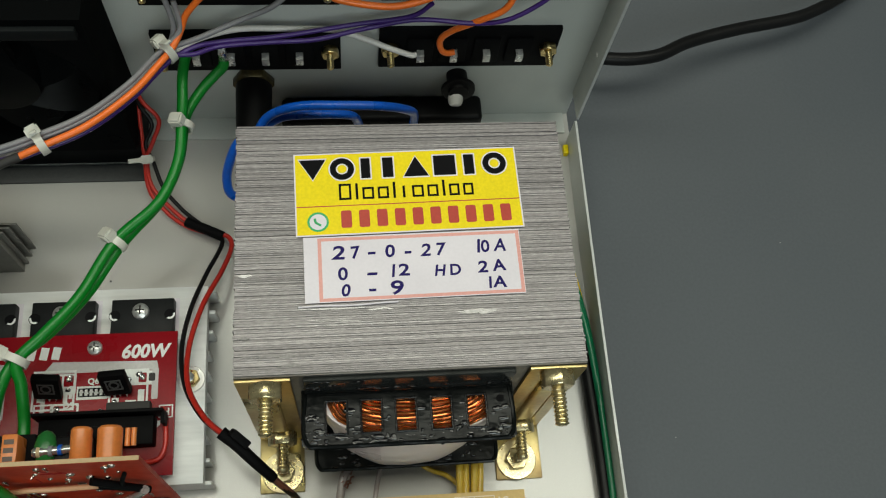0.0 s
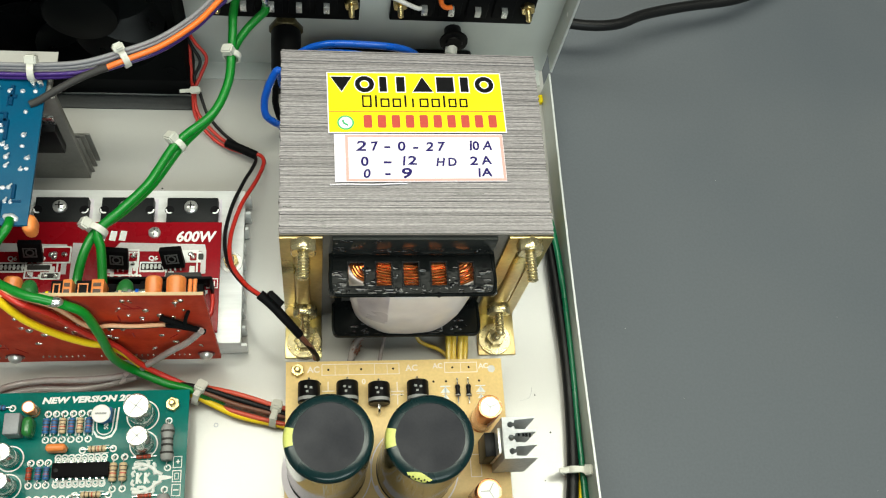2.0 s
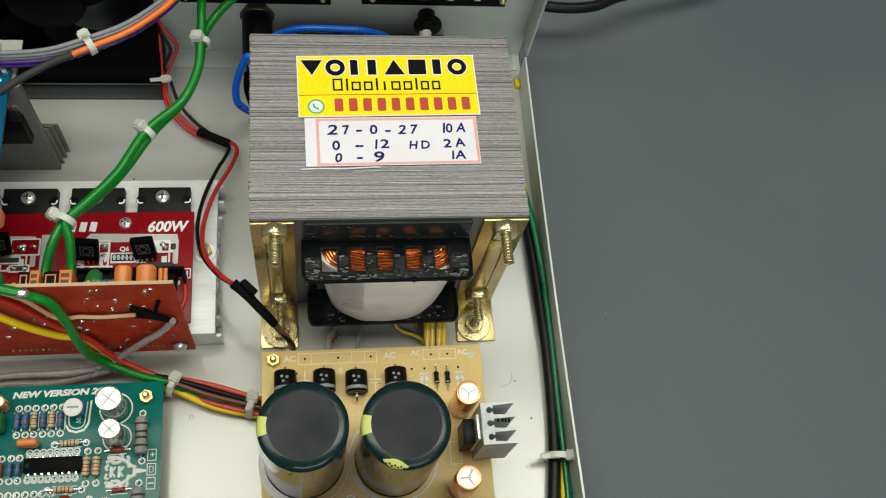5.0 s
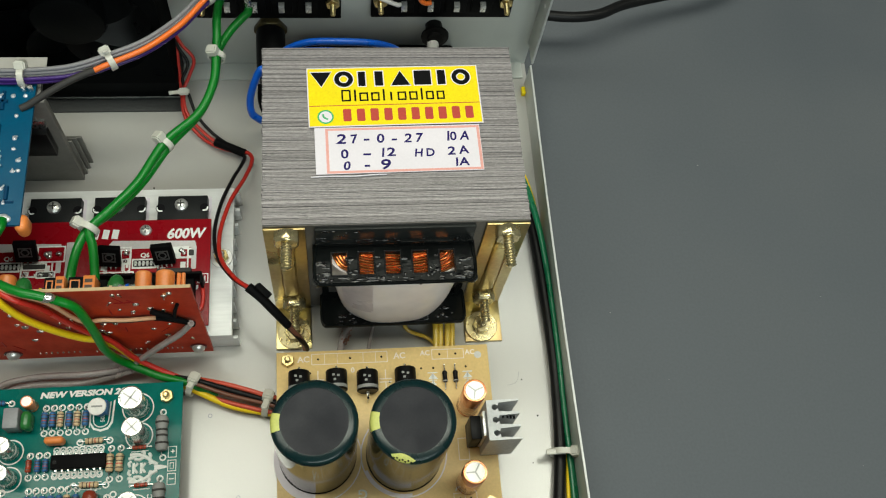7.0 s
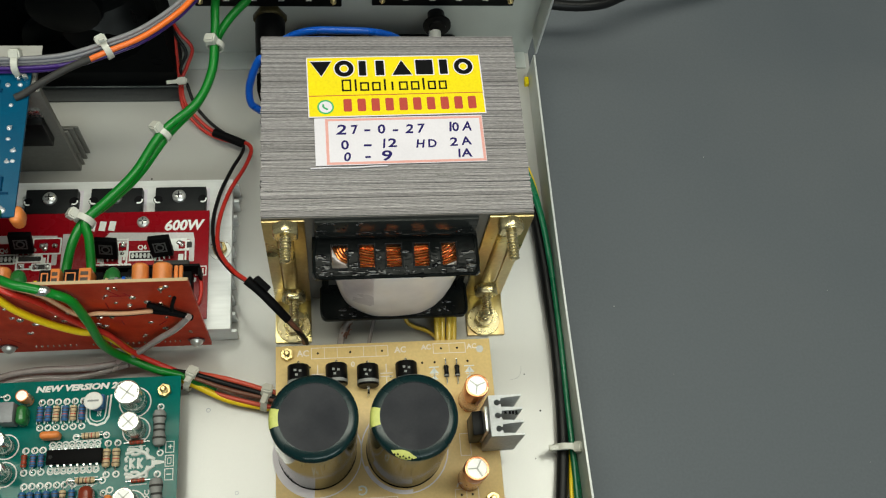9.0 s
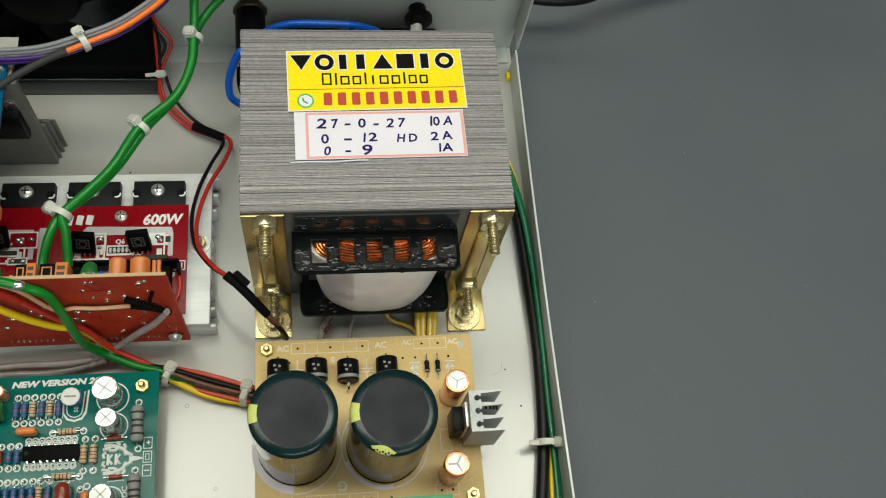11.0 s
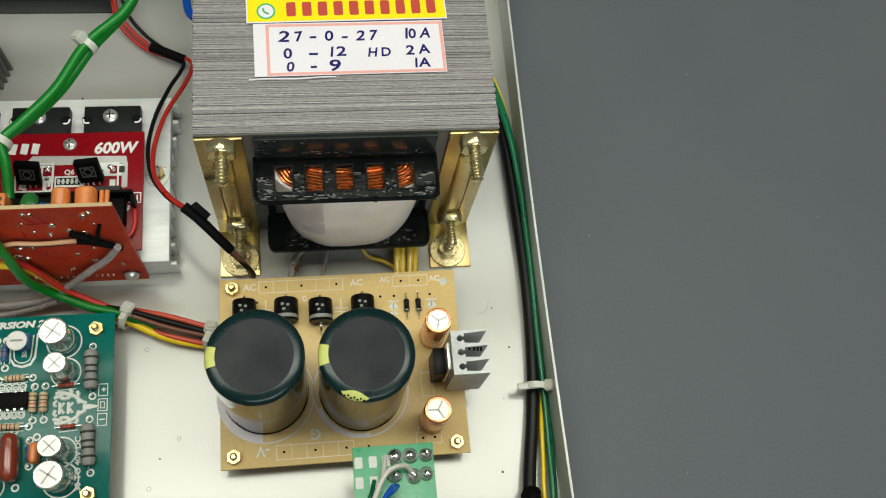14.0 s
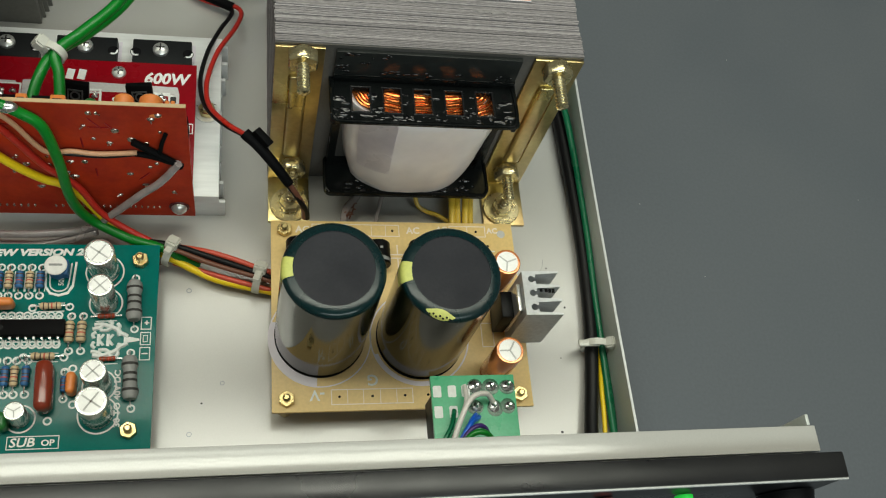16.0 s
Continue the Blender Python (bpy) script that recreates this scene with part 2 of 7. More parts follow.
WHITE_SLEEVE = material("silvery_can_sleeve", (0.62, 0.64, 0.61), 0.2, 0.8, stain=0.3, coat=0.3)
ORANGE_COMP = plain("orange_epoxy", (0.80, 0.25, 0.06), 0.3)
GREEN_COMP = plain("green_epoxy", (0.02, 0.16, 0.035), 0.25)
BROWN_COMP = plain("red_brown_epoxy", (0.24, 0.035, 0.015), 0.22, coat=0.4)
BLUE_COMP = plain("blue_resistor_body", (0.022, 0.13, 0.33), 0.4)
BEIGE_COMP = plain("beige_resistor_body", (0.62, 0.47, 0.28), 0.4)
GREY_COMP = plain("grey_resistor_body", (0.27, 0.275, 0.27), 0.5)
GREY_BOX = plain("grey_film_box", (0.24, 0.25, 0.27), 0.4)
BAND = plain("dark_colour_band", (0.07, 0.035, 0.02), 0.4)
GLASS_DIODE = plain("orange_glass_diode", (0.34, 0.05, 0.02), 0.15)
RED_SHADE = plain("dark_red_shade", (0.085, 0.006, 0.008), 0.3)
FASCIA = plain("black_anodised_fascia", (0.009, 0.009, 0.010), 0.32)
LED_GREEN = bpy.data.materials.new("lit_green_led")
LED_GREEN.use_nodes = True
LED_GREEN.node_tree.nodes["Principled BSDF"].inputs["Base Color"].default_value = (0.02, 0.5, 0.05, 1)
LED_GREEN.node_tree.nodes["Principled BSDF"].inputs["Emission Color"].default_value = (0.03, 0.9, 0.08, 1)
LED_GREEN.node_tree.nodes["Principled BSDF"].inputs["Emission Strength"].default_value = 0.4

# ---- building helpers: all lengths below are millimetres in the place's own frame ----
SHARP = radians(38)


def top_of(ob):
    while ob.parent:
        ob = ob.parent
    return ob


def finish(name, bm, mats, origin, smooth=True):
    mesh = bpy.data.meshes.new(name)
    o = Vector(origin)
    for v in bm.verts:
        v.co = (v.co - o) * MM
    bmesh.ops.recalc_face_normals(bm, faces=bm.faces[:])
    flat = bm.faces.layers.int.get("flat")
    for f in bm.faces:
        f.smooth = smooth and not (flat and f[flat])
    bm.to_mesh(mesh)
    bm.free()
    for m in mats if isinstance(mats, (list, tuple)) else [mats]:
        mesh.materials.append(m)
    if smooth:
        mesh.set_sharp_from_angle(angle=SHARP)
    return mesh


def thing(name, at, label, category, group="", kind=""):
    ob = new(name)
    ob.empty_display_size = 0.01
    ob.location = Vector(at) * MM
    return tagged(ob, label, category, group, kind)


def part(name, bm, mat, parent, label=""):
    root = top_of(parent)
    ob = new(name, finish(name, bm, mat, root.location / MM))
    ob.parent = parent
    return tagged(ob, label) if label else ob


def solo(name, bm, mat, at, label, category, group="", kind=""):
    ob = new(name, finish(name, bm, mat, at))
    ob.location = Vector(at) * MM
    return tagged(ob, label, category, group, kind)


def shape():
    return bmesh.new()


def box(bm, x0, y0, z0, x1, y1, z1, bevel=0.0, turn=None, seg=2):
    m = Matrix.Translation(((x0 + x1) / 2, (y0 + y1) / 2, (z0 + z1) / 2))
    if turn is not None:
        m = m @ turn
    m = m @ Matrix.Diagonal((abs(x1 - x0), abs(y1 - y0), abs(z1 - z0), 1))
    flat = bm.faces.layers.int.get("flat") or bm.faces.layers.int.new("flat")
    made = bmesh.ops.create_cube(bm, size=1.0, matrix=m)
    if bevel:
        edges = list({e for v in made["verts"] for e in v.link_edges})
        cut = bmesh.ops.bevel(bm, geom=edges, offset=bevel, segments=seg, affect="EDGES", profile=0.5)
        axes = [m.col[k].to_3d().normalized() for k in range(3)]
        near = {g for f in cut["faces"] for e in f.edges for g in e.link_faces}
        for f in near:
            f.normal_update()
            f[flat] = int(max(abs(f.normal.dot(a)) for a in axes) > 0.999)
    return bm


def turn_to(axis):
    return Vector((0, 0, 1)).rotation_difference(Vector(axis).normalized()).to_matrix().to_4x4()


def rod(bm, a, b, r0, r1=None, seg=20, caps=True):
    """A round or many-sided rod from a to b."""
    a, b = Vector(a), Vector(b)
    m = Matrix.Translation((a + b) / 2) @ turn_to(b - a)
    bmesh.ops.create_cone(bm, cap_ends=caps, segments=seg, radius1=r0, radius2=r0 if r1 is None else r1, depth=(b - a).length, matrix=m)
    return bm


def lathe(bm, base, profile, seg=32, axis=(0, 0, 1)):
    """Turns (radius, height) pairs round an axis through base."""
    m = Matrix.Translation(Vector(base)) @ turn_to(axis)
    rings = []
    for r, h in profile:
        if r <= 1e-6:
            rings.append([bm.verts.new(m @ Vector((0, 0, h)))])
        else:
            rings.append([bm.verts.new(m @ Vector((r * math.cos(2 * math.pi * k / seg), r * math.sin(2 * math.pi * k / seg), h))) for k in range(seg)])
    for p, q in zip(rings, rings[1:]):
        for k in range(seg):
            n = (k + 1) % seg
            f = [p[k % len(p)], p[n % len(p)], q[n % len(q)], q[k % len(q)]]
            f = list(dict.fromkeys(f))
            if len(f) > 2:
                bm.faces.new(f)
    return bm


def ball(bm, c, r, flat=(1, 1, 1), seg=10, rings=6):
    m = Matrix.Translation(Vector(c)) @ Matrix.Diagonal((r * flat[0], r * flat[1], r * flat[2], 1))
    bmesh.ops.create_uvsphere(bm, u_segments=seg, v_segments=rings, radius=1.0, matrix=m)
    return bm


def spline(pts, n=8):
    pts = [Vector(p) for p in pts]
    if len(pts) < 3:
        return pts
    ext = [pts[0] * 2 - pts[1], *pts, pts[-1] * 2 - pts[-2]]
    out = []
    for i in range(1, len(ext) - 2):
        p0, p1, p2, p3 = ext[i - 1 : i + 3]
        for k in range(n):
            t = k / n
            out.append(0.5 * (2 * p1 + (p2 - p0) * t + (2 * p0 - 5 * p1 + 4 * p2 - p3) * t * t + (3 * p1 - p0 - 3 * p2 + p3) * t**3))
    return out + [pts[-1]]


def sweep(bm, pts, r, seg=10, n=8, r_end=None):
    """A wire of radius r along a smooth line through pts."""
    line = spline(pts, n)
    up = Vector((0, 0, 1))
    rings = []
    prev = None
    for i, p in enumerate(line):
        d = (line[min(i + 1, len(line) - 1)] - line[max(i - 1, 0)]).normalized()
        side = prev - d * prev.dot(d) if prev else d.cross(up if abs(d.z) < 0.95 else Vector((1, 0, 0)))
        side = side.normalized()
        prev = side
        other = d.cross(side)
        rad = r if r_end is None else r + (r_end - r) * i / (len(line) - 1)
        rings.append([bm.verts.new(p + rad * (math.cos(2 * math.pi * k / seg) * side + math.sin(2 * math.pi * k / seg) * other)) for k in range(seg)])
    for a, b in zip(rings, rings[1:]):
        for k in range(seg):
            bm.faces.new((a[k], a[(k + 1) % seg], b[(k + 1) % seg], b[k]))
    bm.faces.new(rings[0][::-1])
    bm.faces.new(rings[-1])
    return bm


def prism(bm, outline, z0, z1):
    """An upright prism over a closed outline of (x, y)."""
    low = [bm.verts.new((x, y, z0)) for x, y in outline]
    high = [bm.verts.new((x, y, z1)) for x, y in outline]
    k = len(outline)
    bm.faces.new(low[::-1])
    bm.faces.new(high)
    for i in range(k):
        bm.faces.new((low[i], low[(i + 1) % k], high[(i + 1) % k], high[i]))
    return bm


def round_rect(x0, y0, x1, y1, r, seg=5):
    pts = []
    for cx, cy, a0 in ((x1 - r, y1 - r, 0), (x0 + r, y1 - r, 90), (x0 + r, y0 + r, 180), (x1 - r, y0 + r, 270)):
        for k in range(seg + 1):
            a = radians(a0 + 90 * k / seg)
            pts.append((cx + r * math.cos(a), cy + r * math.sin(a)))
    return pts


def ring(bm, c, r_out, r_in, z0, z1, seg=28):
    return lathe(bm, (c[0], c[1], 0), [(r_in, z0), (r_out, z0), (r_out, z1), (r_in, z1), (r_in, z0)], seg)


def frame_line(bm, x0, y0, x1, y1, z, w=0.4, h=0.12):
    """A printed rectangle of line width w."""
    box(bm, x0, y0, z - 0.1, x1, y0 + w, z + h)
    box(bm, x0, y1 - w, z - 0.1, x1, y1, z + h)
    box(bm, x0, y0 + w, z - 0.1, x0 + w, y1 - w, z + h)
    box(bm, x1 - w, y0 + w, z - 0.1, x1, y1 - w, z + h)
    return bm


def lettering(name, text, x, y, z, size, mat, parent, turn=0.0, bold=0.0, wide=1.0, shear=0.0, centre=False, label=""):
    """Printed writing in the built-in font; x, y is where the line begins (or its middle), size the height of a capital."""
    curve = bpy.data.curves.new(name, "FONT")
    curve.body, curve.size, curve.offset, curve.shear = text, size / 0.72 * MM, bold * MM, shear
    curve.extrude, curve.resolution_u = 0.00004, 3
    curve.align_x = "CENTER" if centre else "LEFT"
    temp = new(name, curve)
    bpy.context.view_layer.update()
    mesh = bpy.data.meshes.new_from_object(temp.evaluated_get(bpy.context.evaluated_depsgraph_get()))
    bpy.data.objects.remove(temp)
    place = Matrix.Translation((Vector((x, y, z)) - top_of(parent).location / MM) * MM) @ Matrix.Rotation(radians(turn), 4, "Z") @ Matrix.Diagonal((wide, 1, 1, 1))
    mesh.transform(place)
    mesh.name = name
    mesh.materials.clear()
    mesh.materials.append(mat)
    ob = new(name, mesh)
    ob.parent = parent
    return tagged(ob, label) if label else ob


def hex_nut(bm, at, across, thick, axis=(0, 0, 1), turn=0.0):
    a = Vector(at)
    n = turn_to(axis)
    m = Matrix.Translation(a) @ n @ Matrix.Rotation(radians(turn), 4, "Z")
    r = across / math.sqrt(3)
    flat = bm.faces.layers.int.get("flat") or bm.faces.layers.int.new("flat")
    made = bmesh.ops.create_cone(bm, cap_ends=True, segments=6, radius1=r, radius2=r, depth=thick, matrix=m @ Matrix.Translation((0, 0, thick / 2)))
    edges = list({e for v in made["verts"] for e in v.link_edges})
    cut = bmesh.ops.bevel(bm, geom=edges, offset=thick * 0.09, segments=1, affect="EDGES")
    for f in {g for f in cut["faces"] for e in f.edges for g in e.link_faces}:
        f[flat] = 1
    return bm


def thread(bm, a, b, r, pitch=0.9, seg=14):
    """A threaded shank, as a row of ridges."""
    a, b = Vector(a), Vector(b)
    length = (b - a).length
    prof, h = [(0, 0)], 0.0
    while h < length - pitch:
        prof += [(r * 0.76, h), (r, h + pitch * 0.45), (r, h + pitch * 0.6)]
        h += pitch
    prof += [(r * 0.8, length - 0.3), (r * 0.6, length), (0, length)]
    return lathe(bm, a, prof, seg, b - a)


def tie(parent, at, along, r, head, name="cable_tie", wide=2.9, tail=0.0, mat=None):
    """A cable tie: a flat band round a bundle, its head, and the cut tail."""
    d, h = Vector(along).normalized(), Vector(head)
    h = (h - d * h.dot(d)).normalized()
    c = Vector(at)
    bm = shape()
    lathe(bm, c - d * wide / 2, [(r, 0), (r + 0.9, 0), (r + 0.9, wide), (r, wide), (r, 0)], 20, d)
    s = d.cross(h)
    m = Matrix((s, d, h)).transposed().to_4x4()
    p = c + h * (r + 1.6)
    made = bmesh.ops.create_cube(bm, size=1.0, matrix=Matrix.Translation(p) @ m @ Matrix.Diagonal((5.6, wide * 1.7, 4.4, 1)))
    bmesh.ops.bevel(bm, geom=list({e for v in made["verts"] for e in v.link_edges}), offset=0.7, segments=2, affect="EDGES")
    if tail:
        q = p + s * (1.0 + tail / 2) - h * 0.3
        made = bmesh.ops.create_cube(bm, size=1.0, matrix=Matrix.Translation(q) @ m @ Matrix.Diagonal((tail, wide * 0.9, 1.0, 1)))
        bmesh.ops.bevel(bm, geom=list({e for v in made["verts"] for e in v.link_edges}), offset=0.25, segments=1, affect="EDGES")
    return part(name, bm, mat or NYLON, parent, "milky white nylon tie with a square head")


def stuff(ob):
    return tagged(ob, kind="stuff")


def wire(parent, pts, r, mat, name="wire", label="", seg=10):
    return part(name, sweep(shape(), pts, r, seg), mat, parent, label)

# ---- the room and the bench ----
TOP = -1.5
bm = box(shape(), -2300, -2300, -790, 2300, 2300, -750)
solo("floor", bm, FLOOR, (0, 0, -770), "plain dull tiled floor of the workshop room", "floor", kind="structure")
# unseen ceiling and walls, added to close the room; dark to limit bounce
bm = box(shape(), -2300, -2300, 2050, 2300, 2300, 2100)
solo("ceiling", bm, WALL, (0, 0, 2075), "plain grey-beige ceiling added to close the unseen room", "ceiling", kind="structure")
for nm, b in (("wall_north", (-2300, 2200, -750, 2300, 2300, 2050)), ("wall_south", (-2300, -2300, -750, 2300, -2200, 2050)),
              ("wall_east", (2200, -2200, -750, 2300, 2200, 2050)), ("wall_west", (-2300, -2200, -750, -2200, 2200, 2050))):
    solo(nm, box(shape(), *b), WALL, ((b[0] + b[3]) / 2, (b[1] + b[4]) / 2, 0), "plain grey-beige wall added to close the unseen room", "wall", kind="structure")
bench = thing("workbench", (0, 100, -750), "workbench with a smooth slate-grey laminate top", "table")
part("tabletop", box(shape(), -900, -520, TOP - 30, 900, 760, TOP, 2), TABLE, bench, "mottled slate-grey laminate top with faint specks")
for x, y in ((-840, -460), (840, -460), (-840, 700), (840, 700)):
    part("leg", box(shape(), x - 25, y - 25, -750, x + 25, y + 25, TOP - 30, 2), ALU_DULL, bench)
specks = shape()
rng = random.Random(4)
for k in range(12):
    x, y = rng.uniform(150, 420), rng.uniform(-60, 330)
    ball(specks, (x, y, TOP), rng.uniform(0.18, 0.4), (1, rng.uniform(0.4, 1), 0.3), 6, 4)
solo("dust", specks, GREY_COMP, (280, 130, TOP), "few pale dust specks lying on the grey bench top", "dust", kind="stuff")

# ---- the chassis: low tray, rear panel with side flange, front panel and fascia ----
XL, XR, YB, YF = -291.0, 139.5, 255.0, -52.0
chassis = thing("amplifier_chassis", (-76, 100, TOP), "open cream-grey sheet metal amplifier case standing on the bench", "amplifier case")
part("base_tray", box(shape(), XL, YF, TOP, XR, YB, 0.0), PAINT, chassis, "cream-grey painted bottom tray with small scuffs")


def bowed_strip(z0, z1):
    """The side lip, pressed slightly inwards along its length."""
    n = 14
    back, ahead = [], []
    for k in range(n + 1):
        u = k / n
        y, x = YF + (240 - YF) * u, XR - 2.0 - 1.3 * math.sin(math.pi * u)
        back.append((x, y))
        ahead.append((x + 1.0, y))
    return prism(shape(), ahead + back[::-1], z0, z1)


part("side_lip", bowed_strip(0.0, 18.6), REAR_PAINT, chassis, "low folded side lip of grey sheet")
part("lip_edge", bowed_strip(18.6, 19.0), EDGE, chassis, "bright cut edge of the side lip")
part("side_lip", box(shape(), XL + 0.9, YF, 0, XL + 2.2, 240, 19, 0.3), REAR_PAINT, chassis)
bm = shape()
box(bm, XL, YB, 0, XR, YB + 1.2, 132, 0.25)
part("rear_panel", bm, REAR_PAINT, chassis, "grey sheet steel rear panel with folded edges")
part("foot_flange", box(shape(), XL, 244, 0.05, XR - 2.4, YB, 1.3, 0.2), REAR_PAINT, chassis, "folded foot of the rear panel")
part("top_flange", box(shape(), XL, 243, 130.8, XR - 1, YB, 132, 0.2), REAR_PAINT, chassis, "folded top edge of the rear panel")
bm = shape()
box(bm, XR - 1.2, 241, 19.2, XR, YB, 132, 0.25)
part("rear_flange", bm, REAR_PAINT, chassis, "narrow folded side flange of the rear panel")
part("flange_edge", box(shape(), XR - 1.2, 240.6, 19.2, XR, 241, 132), EDGE, chassis, "bright cut edge of the flange")
# no opening here: a white disc paints the light in the punched hole
bm = rod(shape(), (XR - 1.5, 246.5, 62.5), (XR - 0.9, 246.5, 62.5), 1.1, seg=14)
part("hole", bm, WHITE, chassis, "white disc painted as light showing through a small hole")
bm = shape()
box(bm, XL, YF, 0, XR, YF + 1.2, 130.4, 0.2)
part("front_panel", bm, PAINT, chassis, "cream-white inner front panel")
part("front_top_flange", box(shape(), XL, YF, 130.4, XR, -44.8, 131.6, 0.3), PAINT, chassis, "cream-white folded top edge of the front panel")
part("front_side_flange", box(shape(), XR - 2.2, -44.7, 19.2, XR - 1.2, -41.6, 131.4, 0.2), REAR_PAINT, chassis, "narrow side flange of the front panel")
bm = shape()
box(bm, XL - 5, -60.4, -0.8, XR + 3.0, -53.4, 136.8, 0.5)
part("fascia", bm, FASCIA, chassis, "thick black anodised front plate with bright lower corner line")
part("fascia_edge", box(shape(), XL - 5, -60.9, 135.3, XR + 3.0, -60.3, 136.4, 0.2), EDGE, chassis, "bright chamfer along the fascia edge")
bm = lathe(shape(), (134, -60.9, 118), [(0, 13), (6.4, 13), (7, 12), (7.6, 1.5), (8, 0), (0, 0)], 28, (0, -1, 0))
part("knob", bm, BLACK, chassis, "round black control knob on the fascia")
bm = lathe(shape(), (100, -60.9, 124), [(0, 3.2), (1.6, 2.8), (2.4, 1.6), (2.5, 0), (0, 0)], 16, (0, -1, 0))
part("led", bm, LED_GREEN, chassis, "lit green indicator lamp on the fascia")
bm = lathe(shape(), (77.5, -60.9, 124), [(0, 3.2), (1.6, 2.8), (2.4, 1.6), (2.5, 0), (0, 0)], 16, (0, -1, 0))
part("led", bm, RED_INK, chassis, "unlit red indicator lamp on the fascia")
bm = shape()
for x, y, r in ((122, 43.2, 0.5), (-31.7, 4, 0.4), (113, -12, 0.6), (116, 62, 0.4), (-20, -15, 0.4), (-70, 176, 0.5), (117, 20, 0.3)):
    lathe(bm, (x, y, 0), [(r, 0.0), (r, 0.06), (0, 0.06)], 10)
stuff(part("paint_chip", bm, DKGREY, chassis, "tiny dark chips in the tray paint"))
bm = ring(shape(), (-37.8, 51.3), 1.1, 0.7, 0.0, 0.05)
ring(bm, (-24, 12), 0.9, 0.6, 0.0, 0.05)
ring(bm, (-36, -8), 1.0, 0.7, 0.0, 0.05)
stuff(part("paint_chip", bm, GREY_BOX, chassis, "faint round scuffs in the tray paint"))
bm = sweep(shape(), [(114.8, 66.2, 0.1), (114.4, 63.4, 0.1), (113.0, 60.8, 0.1), (110.6, 59.8, 0.1), (108.4, 59.4, 0.1)], 0.1, 5)
solo("stray_fibre", bm, GREY_COMP, (112, 62, 0), "fine grey fibre lying on the painted tray", "fibre")
bm = box(shape(), XR - 4.6, 231.6, 0, XR - 2.3, 236.4, 3.4, 0.4)
solo("yellow_tape_scrap", bm, STICKER, (XR - 3.4, 234, 0), "scrap of yellow tape stuck beside the side lip", "tape")


# ---- rear panel fittings ----
def terminal_strip(x0, x1, z0, z1, screws, group, label):
    th = thing("speaker_terminal_strip", ((x0 + x1) / 2, YB, (z0 + z1) / 2), label, "terminal strip", group)
    bm = shape()
    box(bm, x0, YB - 2.5, z0, x1, YB - 0.05, z1, 0.4)
    n = 4
    w = (x1 - x0 - 20) / n
    part("body", bm, MATT_BLACK, th)
    for k in range(n):
        cx = x0 + 10 + w * (k + 0.5)
        bm = box(shape(), cx - w * 0.40, YB - 4.2, (z0 + z1) / 2 - 7.5, cx + w * 0.40, YB - 2.5, (z0 + z1) / 2 + 8.5, 0.6)
        pod = part("terminal", bm, MATT_BLACK, th, "black moulded terminal pod")
        bm = shape()
        box(bm, cx - 1.5, YB - 7.5, z0 + 14.6, cx + 1.5, YB - 4.2, z0 + 15.3, 0.15)
        box(bm, cx - 1.5, YB - 7.5, z0 + 10.6, cx + 1.5, YB - 6.8, z0 + 15.0, 0.15)
        part("solder_tag", bm, TAG, pod, "tarnished solder tag")
    for cx in screws:
        bm = thread(shape(), (cx, YB - 1, z0 + 15), (cx, YB - 12, z0 + 14.4), 1.5)
        sc = part("screw", bm, BRASS, th)
        part("nut", hex_nut(shape(), (cx, YB - 2.6, z0 + 15), 6.8, 3.4, (0, -1, 0), 12), BRASS, sc, "brass hexagon nut")
    return th


terminal_strip(47, 122.6, 45.6, 72.0, (51.5, 118.0), "speaker terminals", "black speaker terminal strip with brass nuts and white and orange wires")
terminal_strip(-44, 31.2, 44.5, 70.5, (-39.5, 26.8), "speaker terminals", "black speaker terminal strip with brass nuts and a green wire")
terminal_strip(47, 122.6, 91.0, 117.4, (51.5, 118.0), "speaker terminals", "black speaker terminal strip fixed high on the rear panel")
terminal_strip(-44, 31.2, 88.5, 115.5, (-39.5, 26.8), "speaker terminals", "black speaker terminal strip fixed high on the rear panel")

fuse = thing("fuse_holder", (-6.6, YB, 35), "round black panel fuse holder with a brass nut", "fuse holder")
bm = lathe(shape(), (-6.6, YB, 34), [(0, 39), (5.0, 39), (5.6, 38), (5.6, 30), (7.4, 29), (7.8, 8), (7.8, 5), (7.8, 0.1), (0, 0.1)], 24, (0, -1, -0.03))
part("body", bm, BLACK, fuse)
part("nut", hex_nut(shape(), (-6.6, YB - 0.1, 34.6), 15.6, 4.0, (0, -1, 0), 30), DKBRASS, fuse, "dark tarnished hexagon nut")
part("solder_tag", box(shape(), -8.2, YB - 45, 33.4, -5, YB - 39, 34.2, 0.2), TIN, fuse)

socket = thing("mains_inlet", (49, YB, 18), "black mains socket body on the rear panel behind the transformer", "socket")
bm = box(shape(), 4, YB - 13, 2, 95, YB - 0.1, 19.5, 2.5, seg=3)
part("body", bm, BLACK, socket)
for k in range(5):
    bm = box(shape(), 25 + 13 * k, YB - 17, 14, 30 + 13 * k, YB - 13, 14.9, 0.2)
    part("tag", bm, TIN, socket)
bm = shape()
for k in range(3):
    box(bm, 8 + 22 * k, YB - 15, 14, 22 + 22 * k, YB - 13, 19, 0.6)
part("rib", bm, MATT_BLACK, socket)

grommet = thing("cable_gland", (81, YB, 43), "black cable gland with a white plastic core", "cable gland")
bm = lathe(shape(), (82, YB, 36.0), [(0, 10.5), (4.2, 10.5), (4.6, 9.5), (7.4, 9.3), (7.6, 8), (4.8, 7.2), (4.6, 0.1), (0, 0.1)], 28, (0, -1, 0.1))
part("collar", bm, BLACK, grommet)
